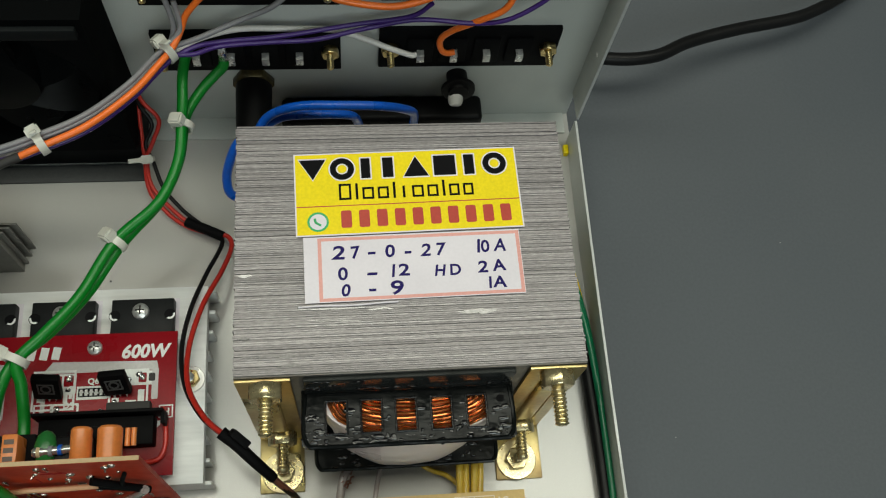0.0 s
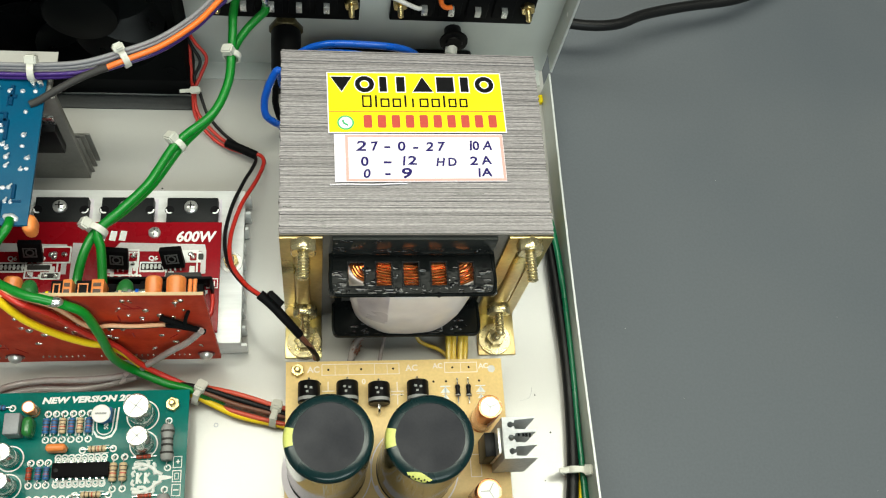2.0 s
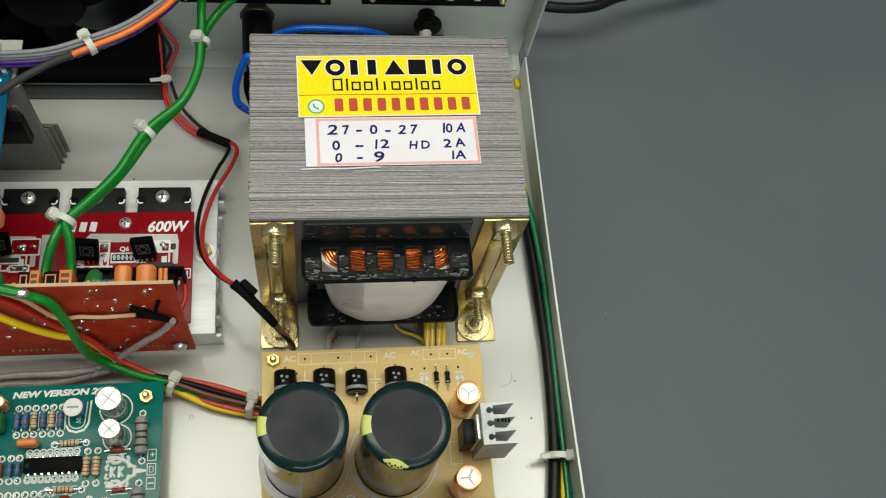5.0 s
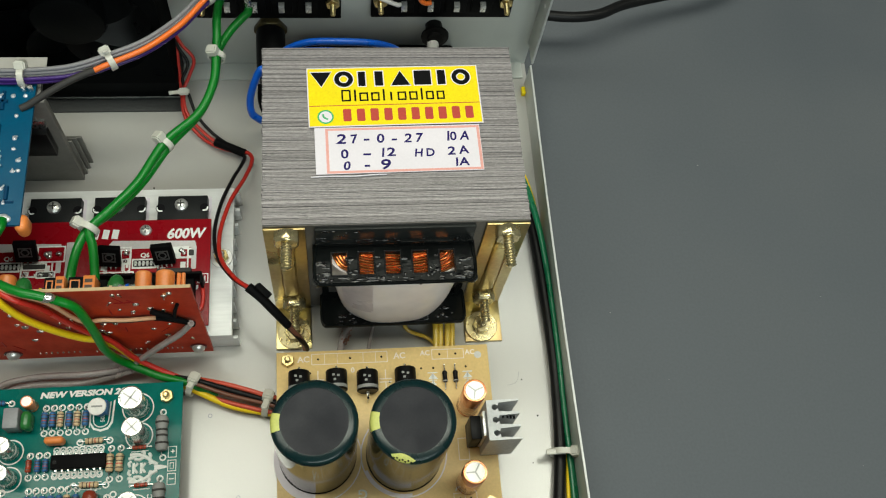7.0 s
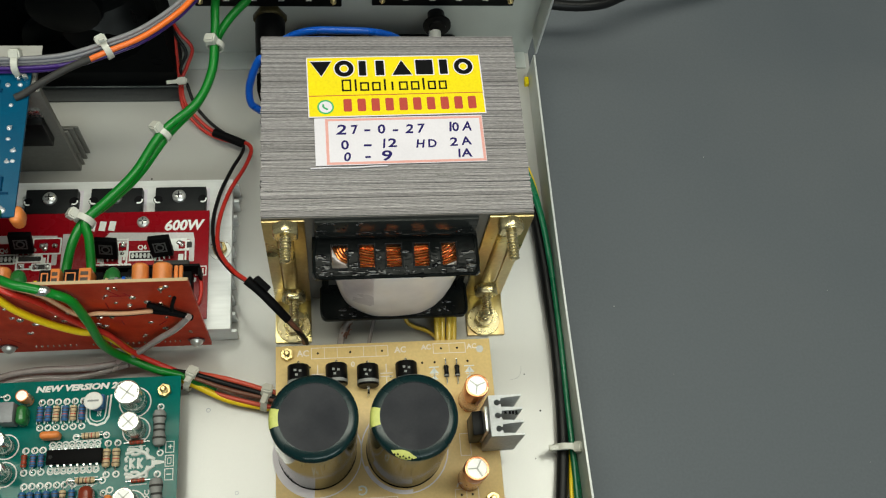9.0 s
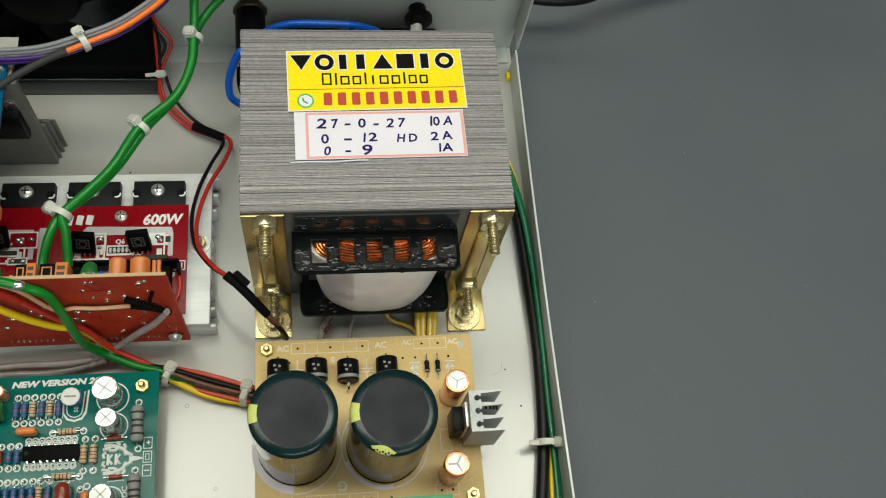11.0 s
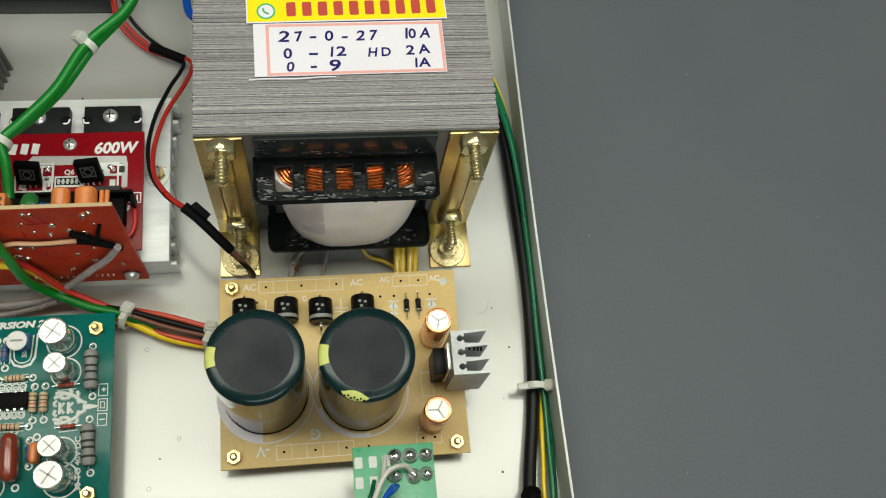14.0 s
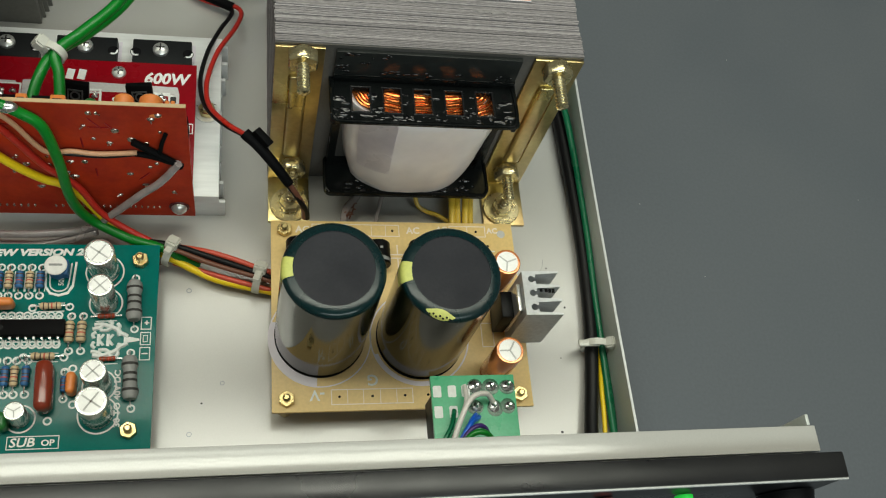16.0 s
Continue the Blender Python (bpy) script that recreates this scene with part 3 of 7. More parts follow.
bm = lathe(shape(), (81.2, YB - 9.0, 33.4), [(0, 5.0), (2.4, 4.8), (3.2, 3.6), (3.4, 0), (0, 0)], 14, (-0.1, -1, -0.35))
part("core", bm, WHITE, grommet, "cream plastic wedge")


def cooling_fan():
    x0, x1, z0, z1, y0, y1 = -146.0, -57.0, 2.0, 112.0, 229.0, YB - 0.1
    cx, cz = (x0 + x1) / 2 - 0.5, 66.0
    th = thing("cooling_fan", (cx, YB, z0), "square black plastic cooling fan mounted inside the rear panel", "fan")
    bm = shape()
    rim = 40.5
    n = 40
    front, back = [], []
    for y, store in ((y0, front), (y1, back)):
        inner = [bm.verts.new((cx + rim * math.cos(2 * math.pi * k / n), y, cz + rim * math.sin(2 * math.pi * k / n))) for k in range(n)]
        outer = []
        for k in range(n):
            c, s = math.cos(2 * math.pi * k / n), math.sin(2 * math.pi * k / n)
            f = 1 / max(abs(c), abs(s))
            px = cx + c * f * ((x1 - x0) / 2 if c > 0 else cx + 204.0)
            pz = cz + s * f * 46.0
            outer.append(bm.verts.new((px, y, pz)))
        store += [inner, outer]
    for k in range(n):
        j = (k + 1) % n
        bm.faces.new((front[0][k], front[0][j], front[1][j], front[1][k]))
        bm.faces.new((back[0][k], back[0][j], back[1][j], back[1][k]))
        bm.faces.new((front[0][k], front[0][j], back[0][j], back[0][k]))
        bm.faces.new((front[1][k], front[1][j], back[1][j], back[1][k]))
    part("frame", bm, FAN_FRAME, th, "black fan frame with round opening")
    # black disc added so that the opening reads dark behind the blades
    part("guard", lathe(shape(), (cx, y1 - 1.2, cz), [(0, 0), (rim - 0.3, 0), (rim - 0.3, 0.8), (0, 0.8)], 40, (0, 1, 0)), FAN_BLACK, th, "black disc added behind the blades for the darkness there")
    for sx in (-1, 1):
        for sz in (-1, 1):
            bm = ring(shape(), (0, 0), 3.6, 2.1, 0, 4)
            bmesh.ops.transform(bm, matrix=Matrix.Translation((cx + sx * 37, y0 - 0.4, cz + sz * 37)) @ Matrix.Rotation(radians(-90), 4, "X"), verts=bm.verts[:])
            part("screw_boss", bm, FAN_FRAME, th)
    bm = lathe(shape(), (cx, y0 + 2, cz), [(0, 0), (14, 0), (17, 1.5), (18, 4), (18, 22), (0, 22)], 32, (0, 1, 0))
    hub = part("hub", bm, FAN_BLACK, th, "round black fan hub")
    for k in range(7):
        a = 2 * math.pi * k / 7 + 0.3
        bm = shape()
        rows = []
        for i in range(5):
            r = 17 + (39 - 17) * i / 4
            row = []
            for j in range(5):
                u = j / 4
                ang = a + (u - 0.5) * (0.85 - 0.05 * i) + 0.10 * i
                row.append((cx + r * math.cos(ang), y0 + 4 + 16 * u, cz + r * math.sin(ang)))
            rows.append(row)
        vs = [[bm.verts.new(p) for p in row] for row in rows]
        for i in range(4):
            for j in range(4):
                bm.faces.new((vs[i][j], vs[i + 1][j], vs[i + 1][j + 1], vs[i][j + 1]))
        bmesh.ops.solidify(bm, geom=bm.faces[:], thickness=0.9)
        part("blade", bm, FAN_BLADE, hub)
    for k in range(4):
        a = 2 * math.pi * k / 4 + 0.5
        bm = box(shape(), -1.8, -1.6, -1.0, 1.8, 1.6, 1.0)
        m = Matrix.Translation((cx + 28 * math.cos(a), y1 - 2.5, cz + 28 * math.sin(a))) @ Matrix.Rotation(-a, 4, "Y") @ Matrix.Diagonal((7.0, 1, 1.6, 1))
        bmesh.ops.transform(bm, matrix=m, verts=bm.verts[:])
        part("spoke", bm, FAN_BLACK, th)
    part("frame_bar", box(shape(), -204.0, y0 - 2.0, 102.5, x1 - 3, y0 + 1.5, 108.5, 0.8), BAR_LIT, th, "upper bar of the fan frame, painted paler as if lit")
    # small pale slivers paint the light that glints between the blades
    for gx, gz, gw, gh in ((-83.5, 53.4, 1.6, 1.4), (-82.6, 45.4, 4.4, 2.6), (-78.4, 40.4, 2.6, 0.6), (-90.4, 30.6, 2.2, 0.7), (-66.0, 24.0, 1.4, 0.8)):
        bm = shape()
        pts = [(-0.5, -0.3), (-0.1, -0.5), (0.5, -0.1), (0.3, 0.3), (0.0, 0.2), (-0.2, 0.5), (-0.45, 0.25)]
        prism(bm, [(gw * a, gh * b) for a, b in pts], 0, 0.4)
        bmesh.ops.transform(bm, matrix=Matrix.Translation((gx, y1 - 1.6, gz)) @ Matrix.Rotation(radians(90), 4, "X"), verts=bm.verts[:])
        part("vent_gap", bm, GREY_WIRE, th, "pale sliver painted as light glinting through the fan")
    bm = shape()
    box(bm, -204.0, y0 + 3, 2, x1, y1, 20.2, 1.0)
    part("foot", bm, FAN_BLACK, th, "black lower rim of the fan frame")
    # dark grey strip along the tray in front of the fan
    part("dark_strip", box(shape(), -204.0, 223.6, 0.05, x1, 231.9, 1.4, 0.2), STRIP, th, "dark grey strip below the fan")


cooling_fan()


# ---- mains transformer ----
def transformer():
    th = thing("mains_transformer", (51, 151, 0), "large mains transformer with grey laminated core and two stickers on top", "transformer")
    rng = random.Random(7)
    core = part("core", box(shape(), -5.7, 106.4, 1.6, 107.3, 196.0, 94.3), IRON, th, "stacked grey steel laminations under glossy varnish")
    n = 128
    step = 90.0 / n
    sheet = finish("lamination", box(shape(), -57.1, 0, 0, 57.1, step * 0.84, 93.4), IRON, (0, 0, 0))
    for k in range(n):
        ob = new("lamination", sheet)
        ob.parent = core
        drop = rng.uniform(-0.12, 0.08) + rng.choice((0, 0, 0, 0, 0, 0, -0.4, -0.2, 0.1))
        ob.rotation_euler = (0, rng.uniform(-0.0028, 0.0028), rng.uniform(-0.0015, 0.0015))
        ob.location = Vector((50.8 + rng.uniform(-0.25, 0.25) - 51, 106.2 + step * k - 151, 1.6 + drop)) * MM
    # runs of varnish that dried flat over several sheets
    for k, (x0, x1, y, w) in enumerate(((14.0, 36.5, 127.6, 0.55), (37.0, 45.5, 126.8, 0.4), (66.4, 79.6, 124.6, 1.0), (50.4, 54.6, 122.9, 0.5), (-4.8, 17.6, 122.8, 0.5), (17.6, 34.6, 123.4, 0.35), (-3.6, 19.4, 112.2, 0.65), (-5.2, -1.2, 118.6, 0.7), (9.0, 15.2, 109.0, 0.7), (-5.2, -0.6, 139.8, 0.7))):
        n = 22
        far, near = [], []
        for i in range(n + 1):
            u = i / n
            half = w * math.sin(math.pi * min(0.98, max(0.02, u))) ** 0.4 * (0.75 + 0.6 * noise.noise(Vector((u * 9, k * 3.1, 0))))
            mid = y + 0.5 * noise.noise(Vector((u * 4, 7 + k * 1.7, 0)))
            x = x0 + (x1 - x0) * u
            far.append((x, mid + max(0.12, half)))
            near.append((x, mid - max(0.12, half)))
        bm = prism(shape(), near + far[::-1], 94.6, 95.22)
        part("varnish_run", bm, VARNISH, core, "glossy runs of hardened varnish")
    rng = random.Random(7)
    part("front_sheet", box(shape(), -6.2, 105.6, 1.6, 107.8, 106.1, 94.7), IRON_FACE, th, "smooth dark front lamination")
    # bobbin flanges and windings
    bm = shape()
    slots = ((22.2, 28.8), (34.0, 40.4), (45.6, 52.0), (57.6, 64.0), (69.6, 75.8))
    xs = [14.0, 15.0, *(v for s in slots for v in s), 84.6, 85.6]
    ys = [86.0, 87.0, 90.4, 101.0, 105.4]
    grid = {}
    for i, x in enumerate(xs):
        for j, y in enumerate(ys):
            px = x + (1.6 if i == 0 else -1.6 if i == len(xs) - 1 else 0) * (j == 0) + (0.5 if i == 1 else -0.5 if i == len(xs) - 2 else 0) * (j == 0)
            grid[i, j] = bm.verts.new((px, y, 76.2))
    for i in range(len(xs) - 1):
        for j in range(len(ys) - 1):
            if j == 2 and i in (2, 4, 6, 8, 10):
                continue
            bm.faces.new((grid[i, j], grid[i + 1, j], grid[i + 1, j + 1], grid[i, j + 1]))
    bmesh.ops.recalc_face_normals(bm, faces=bm.faces[:])
    bmesh.ops.solidify(bm, geom=bm.faces[:], thickness=2.0)
    top = part("bobbin_flange", bm, GLOSS_BLACK, th, "glossy black bobbin flange with five slots")
    for a, b in slots:
        loop = [(a - 0.3, 90.1), (b + 0.3, 90.1), (b + 0.3, 101.3), (a - 0.3, 101.3)]
        bm = shape()
        for (xa, ya), (xb, yb) in zip(loop, loop[1:] + loop[:1]):
            rod(bm, (xa, ya, 76.25), (xb, yb, 76.25), 0.42, seg=8)
        for xa, ya in loop:
            ball(bm, (xa, ya, 76.25), 0.45, seg=8, rings=6)
        part("slot_rim", bm, RIM, top, "raised rim round a slot")
    for x in (14.8, 83.0):
        part("flange_cheek", box(shape(), x, 86.6, 71.6, x + 1.8, 105.2, 74.1, 0.4), GLOSS_BLACK, top)
    part("flange_back", box(shape(), 15.2, 103.4, 76.25, 84.8, 105.3, 80.0, 0.5), GLOSS_BLACK, top, "raised back edge of the flange")
    collar = part("bobbin_collar", box(shape(), 15.4, 103.9, 76.3, 84.4, 105.55, 93.2, 0.3), COLLAR, th, "dark varnished bobbin collar against the core")
    rng = random.Random(3)
    bm = shape()
    for k in range(130):
        spot = rng.random()
        if spot < 0.2:
            x, y = rng.choice((31.4, 43.0, 54.8, 66.8)) + rng.uniform(-1.8, 1.8), rng.uniform(90, 100)
        elif spot < 0.45:
            x, y = rng.choice((rng.uniform(15, 20.5), rng.uniform(15, 20.5), rng.uniform(78, 84))), rng.uniform(87, 97)
        else:
            x, y = rng.uniform(16, 84), rng.uniform(86.4, 89.4)
        ball(bm, (x, y, 75.75), rng.uniform(0.6, 1.3), (rng.uniform(0.8, 2.4), rng.uniform(0.6, 1.2), 0.6), 12, 8)
    for v in bm.verts:
        v.co.z += 0.3 * noise.noise(v.co * 0.9)
    stuff(part("varnish_drip", bm, DRIP, top, "lumpy varnish drips"))
    bm = shape()
    for k in range(34):
        x, z_ = (rng.uniform(16, 36), rng.uniform(81, 92.5)) if k < 20 else (rng.uniform(36, 84), rng.uniform(80, 83))
        ball(bm, (x, 103.8, z_), rng.uniform(0.35, 0.8), (rng.uniform(0.8, 2.6), 0.5, rng.uniform(0.7, 1.2)), 10, 7)
    stuff(part("varnish_drip", bm, DRIP, collar, "lumpy varnish drips"))
    outline = [(15.4, 104.6), (14.6, 96.0), (14.8, 90.0), (16.2, 87.0), (20.0, 86.2), (50.0, 86.1), (80.0, 86.2), (83.4, 87.0), (84.8, 90.0), (85.0, 96.0), (84.2, 104.6)]
    part("flange_rim", sweep(shape(), [(x, y, 76.1) for x, y in outline], 0.8, 8, 5), GLOSS_BLACK, top, "raised rounded rim thick with varnish")
    part("flange_hole", lathe(shape(), (81.0, 99.6, 76.1), [(1.4, 0), (1.4, 0.15), (0, 0.15)], 16), MATT_BLACK, top)
    bm = shape()
    prism(bm, round_rect(16.4, 87.6, 87.4, 106.0, 3.0), 16.6, 19.2)
    low = part("bobbin_flange", bm, GLOSS_BLACK, th, "glossy black lower bobbin flange")
    line = [(17.0, 104.0, 19.3), (16.8, 92.0, 19.3), (18.2, 88.6, 19.3), (22.0, 87.9, 19.3), (52.0, 87.8, 19.3), (82.0, 87.9, 19.3), (85.6, 88.6, 19.3), (87.0, 92.0, 19.3), (86.8, 104.0, 19.3)]
    part("flange_rim", sweep(shape(), line, 0.75, 8, 5), GLOSS_BLACK, low, "raised rounded rim thick with varnish")
    bm = shape()
    for k in range(46):
        x = rng.uniform(19, 85)
        y = rng.uniform(88.2, 90.0) if 34 < x < 68 else rng.uniform(88.2, 96.0)
        ball(bm, (x, y, 19.2), rng.uniform(0.5, 1.1), (rng.uniform(0.8, 2.2), rng.uniform(0.6, 1.2), 0.6), 10, 7)
    stuff(part("varnish_drip", bm, DRIP, low, "lumpy varnish drips"))
    for x in (17.5, 82):
        part("bobbin_wall", box(shape(), x, 101, 19.0, x + 3, 105.4, 74.3), GLOSS_BLACK, th)

    def dee(a, b, n=2.5, k=28, y=105.5):
        pts = []
        for i in range(k + 1):
            u = -1 + 2 * i / k
            pts.append((51.8 + a * u, y - b * max(0.0, 1 - abs(u) ** n) ** (1 / n)))
        return pts

    bm = shape()
    levels = ((19.3, 0.955), (24, 0.97), (28, 0.98), (33, 0.985), (38, 0.99), (43, 1.0), (48, 1.0), (53, 1.0), (58, 1.0), (63, 1.0), (67, 1.0), (71.0, 0.99), (72.4, 0.93))
    rings_ = []
    for z, s in levels:
        w = 0.80 + 0.20 * min(1.0, (z - 19.3) / 46.0) ** 0.7
        rings_.append([bm.verts.new((51.2 + (x - 51.2) * w, 105.5 + (y - 105.5) * s, z)) for x, y in dee(32.2, 18.0, 2.25)])
    for p, q in zip(rings_, rings_[1:]):
        for i in range(len(p) - 1):
            bm.faces.new((p[i], p[i + 1], q[i + 1], q[i]))
    bm.faces.new(rings_[0][::-1])
    bm.faces.new(rings_[-1])
    for v in bm.verts:
        if v.co.y < 104:
            v.co.y += 0.7 * noise.noise(v.co * 0.11) + 0.35 * noise.noise(v.co * Vector((0.05, 0.1, 0.4)))
    part("coil_wrap", bm, TAPE_WHITE, th, "creased white paper wrap bulging round the windings")
    # folded paper flap and the clear strip over the wrap
    flap = []
    for z_, s_ in ((71.4, 1.05), (58, 1.06), (46, 1.06), (36, 1.05)):
        w = 0.80 + 0.20 * min(1.0, (z_ - 19.3) / 46.0) ** 0.7
        flap.append([(51.2 + (x - 51.2) * w * 1.03, 105.5 + (y - 105.5) * s_, z_) for x, y in dee(32.2, 18.0, 2.25)[3:10]])
    bm = shape()
    vs = [[bm.verts.new(p) for p in row] for row in flap]
    for p, q in zip(vs, vs[1:]):
        for i in range(len(p) - 1):
            bm.faces.new((p[i], p[i + 1], q[i + 1], q[i]))
    bmesh.ops.solidify(bm, geom=bm.faces[:], thickness=0.25)
    part("paper_flap", bm, PAPER_FOLD, th, "overlapping mauve-tinted paper fold")
    rng = random.Random(5)
    for k in range(9):
        b = 15.6 - 1.35 * k
        line = [(x, y, 72.9 + rng.uniform(-0.3, 0.5) + 0.25 * math.sin(x * 0.3 + k)) for x, y in dee(30.5 - 1.3 * k, b, 2.3, 16)]
        part("winding", sweep(shape(), line, 0.62, 8, 3), COPPER, th, "bare-looking copper winding turns")
    # brackets
    for side, x0, x1 in ((-1, -6.2, 11.4), (1, 89.0, 108.0)):
        bm = shape()
        box(bm, x0, 104.3, 1.4, x1, 105.5, 93.8, 0.3)
        cx = (x0 + x1) / 2
        box(bm, x0, 82.8, 0.05, x1, 105.5, 1.6, 0.3)
        box(bm, cx - 3.6, 102.7, 22, cx + 3.6, 104.5, 78, 1.5, seg=3)
        br = part("mounting_bracket", bm, ZINC, th, "iridescent yellow zinc plated steel bracket")
        bx = 3.5 if side < 0 else 98.2
        for z, tip in ((90.8 if side < 0 else 90.2, 87.6 if side < 0 else 86.4), (14.9, 88.4)):
            bm = thread(shape(), (bx, 104, z), (bx, tip, z - 0.6), 2.4, 1.35)
            part("bolt", bm, BOLT, br, "threaded bolt end")
            part("nut", hex_nut(shape(), (bx, 104.3, z), 10.2, 5.4, (0, -1, 0), rng.uniform(-8, 8) + (0 if z > 50 else 25)), BOLT, th, "dull yellow zinc hexagon nut")
        fx, fy = bx - 0.6, 90.6
        bm = lathe(shape(), (fx, fy, 1.6), [(2.5, 0), (8.2, 0), (8.3, 0.9), (8.0, 1.2), (2.5, 1.2), (2.5, 0)], 30)
        part("washer", bm, BOLT, th, "broad flat washer")
        part("nut", hex_nut(shape(), (fx, fy, 2.8), 8.4, 3.4, (0, 0, 1), rng.uniform(0, 50)), BOLT, th)
        part("bolt", thread(shape(), (fx, fy, 2.8), (fx + 0.2, fy - 0.3, 9.5), 2.2, 1.2), BOLT, th)
    return th


transformer()


def stickers():
    z = 95.7
    th = thing("maker_sticker", (52.5, 169, z), "bright yellow maker's sticker with black and red print", "sticker")
    a, b = Vector((13.6, 183.8)), Vector((91.0, 185.3))
    tilt = math.degrees(math.atan2(b.y - a.y, b.x - a.x))

    def card(name, x0, y0, x1, y1, zz, mat, parent, pivot=(13.6, 183.8), th_=0.12):
        bm = box(shape(), x0, y0, zz - th_, x1, y1, zz)
        bmesh.ops.rotate(bm, cent=(pivot[0], pivot[1], 0), matrix=Matrix.Rotation(radians(tilt), 3, "Z"), verts=bm.verts[:])
        return part(name, bm, mat, parent)

    card("white_edge", 13.3, 152.9, 91.3, 184.1, z + 0.08, PAPER, th)
    card("yellow_ground", 13.8, 153.4, 90.8, 183.6, z + 0.16, STICKER, th)
    card("rule", 13.8, 163.6, 90.8, 163.95, z + 0.22, RED_INK, th)
    # trade name and telephone number: plain shapes of their size and colour
    def mark(name, bm, mat):
        bmesh.ops.rotate(bm, cent=(13.6, 183.8, 0), matrix=Matrix.Rotation(radians(tilt), 3, "Z"), verts=bm.verts[:])
        return part(name, bm, mat, th)

    lo, hi, zt = 173.9, 181.6, z + 0.26
    x = 14.9
    for w, kind in ((9.6, "down"), (9.2, "ring"), (6.6, "bar"), (7.6, "bar"), (9.2, "up"), (9.6, "block"), (7.4, "bar"), (8.0, "ring")):
        for grow, mat, zz in ((0.5, PAPER, zt - 0.05), (0.0, INK, zt)):
            if kind == "ring":
                bm = ring(shape(), (x + w / 2, (lo + hi) / 2), 4.2 + grow, 2.1 - grow, zz - 0.1, zz)
            elif kind == "bar":
                bm = prism(shape(), round_rect(x + w * 0.18 - grow, lo - grow, x + w * 0.66 + grow, hi + grow, 0.3), zz - 0.1, zz)
            elif kind == "block":
                bm = prism(shape(), round_rect(x + w * 0.10 - grow, lo - grow, x + w * 0.90 + grow, hi + grow, 0.3), zz - 0.1, zz)
            else:
                a_, b_ = (hi + grow, lo - grow) if kind == "down" else (lo - grow, hi + grow)
                pts = [(x + 0.2 - grow, a_), (x + w - 0.2 + grow, a_), (x + w / 2, b_)]
                bm = prism(shape(), pts if kind == "up" else pts[::-1], zz - 0.1, zz)
            mark("name_shape" if mat is INK else "halo", bm, mat)
        x += w + 0.75
    x = 28.4
    for w, tall in ((4.2, 1), (1.2, 1), (4.0, 0), (3.8, 0), (2.0, 1), (2.2, 0), (4.0, 0), (3.8, 0), (1.2, 1), (3.6, 0), (3.6, 0)):
        top_y = 172.0 if tall else 170.4
        bm = frame_line(shape(), x, 165.9, x + w, top_y, zt - 0.1, 0.75, 0.1) if w > 2.5 else box(shape(), x + 0.2, 165.9, zt - 0.1, x + 1.05, top_y, zt)
        mark("name_shape", bm, INK)
        x += w + 1.3
    for k in range(10):
        x = 28.0 + 6.1 * k
        mark("number_bar", prism(shape(), round_rect(x + 0.7, 155.5, x + 4.3, 161.9, 0.7), zt - 0.1, zt), RED_INK)
    bm = ring(shape(), (21.4, 158.2), 3.6, 2.9, z + 0.1, z + 0.24)
    part("round_mark", bm, GREEN_INK, th)
    part("round_mark", lathe(shape(), (21.4, 158.2, z + 0.1), [(2.9, 0), (2.9, 0.12), (0, 0.12)], 24), PAPER, th)
    bm = sweep(shape(), [(20.3, 159.4, z + 0.2), (20.7, 158.0, z + 0.2), (22.4, 156.9, z + 0.2)], 0.42, 6)
    part("round_mark", bm, GREEN_INK, th)

    ws = thing("rating_sticker", (53, 141, z), "white rating sticker with pink frame and handwritten blue figures", "sticker")
    tilt2 = 0.8

    def card2(name, x0, y0, x1, y1, zz, mat):
        bm = box(shape(), x0, y0, zz - 0.12, x1, y1, zz)
        bmesh.ops.rotate(bm, cent=(16.3, 152.2, 0), matrix=Matrix.Rotation(radians(tilt2), 3, "Z"), verts=bm.verts[:])
        return part(name, bm, mat, ws)

    card2("paper", 16.3, 129.3, 89.6, 152.6, z + 0.06, PAPER)
    for x0, y0, x1, y1 in ((21.0, 151.0, 89.4, 152.1), (21.0, 129.6, 89.4, 130.7), (21.0, 130.7, 22.2, 151.0), (88.2, 130.7, 89.4, 151.0)):
        card2("frame_line", x0, y0, x1, y1, z + 0.13, PINK)
    rng = random.Random(8)
    rows = (("2", 25.4, 144.6, 4.7, 1.35), ("7", 32.0, 144.7, 4.5, 1.0), ("-", 37.4, 144.7, 5.0, 1.3), ("0", 43.3, 144.9, 4.4, 1.1), ("-", 49.6, 144.8, 5.0, 1.2), ("2", 55.2, 144.8, 4.6, 1.15), ("7", 60.4, 145.0, 4.5, 1.0), ("1", 73.4, 145.4, 4.8, 1.0), ("0", 75.9, 145.4, 4.4, 1.0), ("A", 80.4, 145.6, 4.6, 0.92),
            ("0", 27.5, 137.0, 4.4, 1.1), ("-", 36.6, 137.3, 5.2, 1.6), ("1", 44.2, 137.7, 4.4, 1.0), ("2", 47.5, 137.9, 4.2, 1.35), ("H", 59.4, 137.5, 4.0, 0.95), ("D", 64.6, 137.6, 3.9, 0.98), ("2", 74.2, 138.3, 4.2, 1.25), ("A", 79.6, 138.5, 4.0, 1.1),
            ("0", 28.3, 131.4, 4.3, 1.05), ("-", 37.4, 131.7, 5.0, 1.2), ("9", 44.2, 131.4, 5.0, 1.4), ("1", 76.6, 132.5, 4.2, 1.0), ("A", 79.2, 132.7, 4.1, 1.15))
    for text, x, y, s, w in rows:
        lettering("handwriting", text, x, y + rng.uniform(-0.15, 0.15), z + 0.13, s * rng.uniform(0.96, 1.04), BLUE_INK, ws, tilt2 + 1.0 + rng.uniform(-3, 3), 0.13, w, rng.uniform(0.0, 0.16))
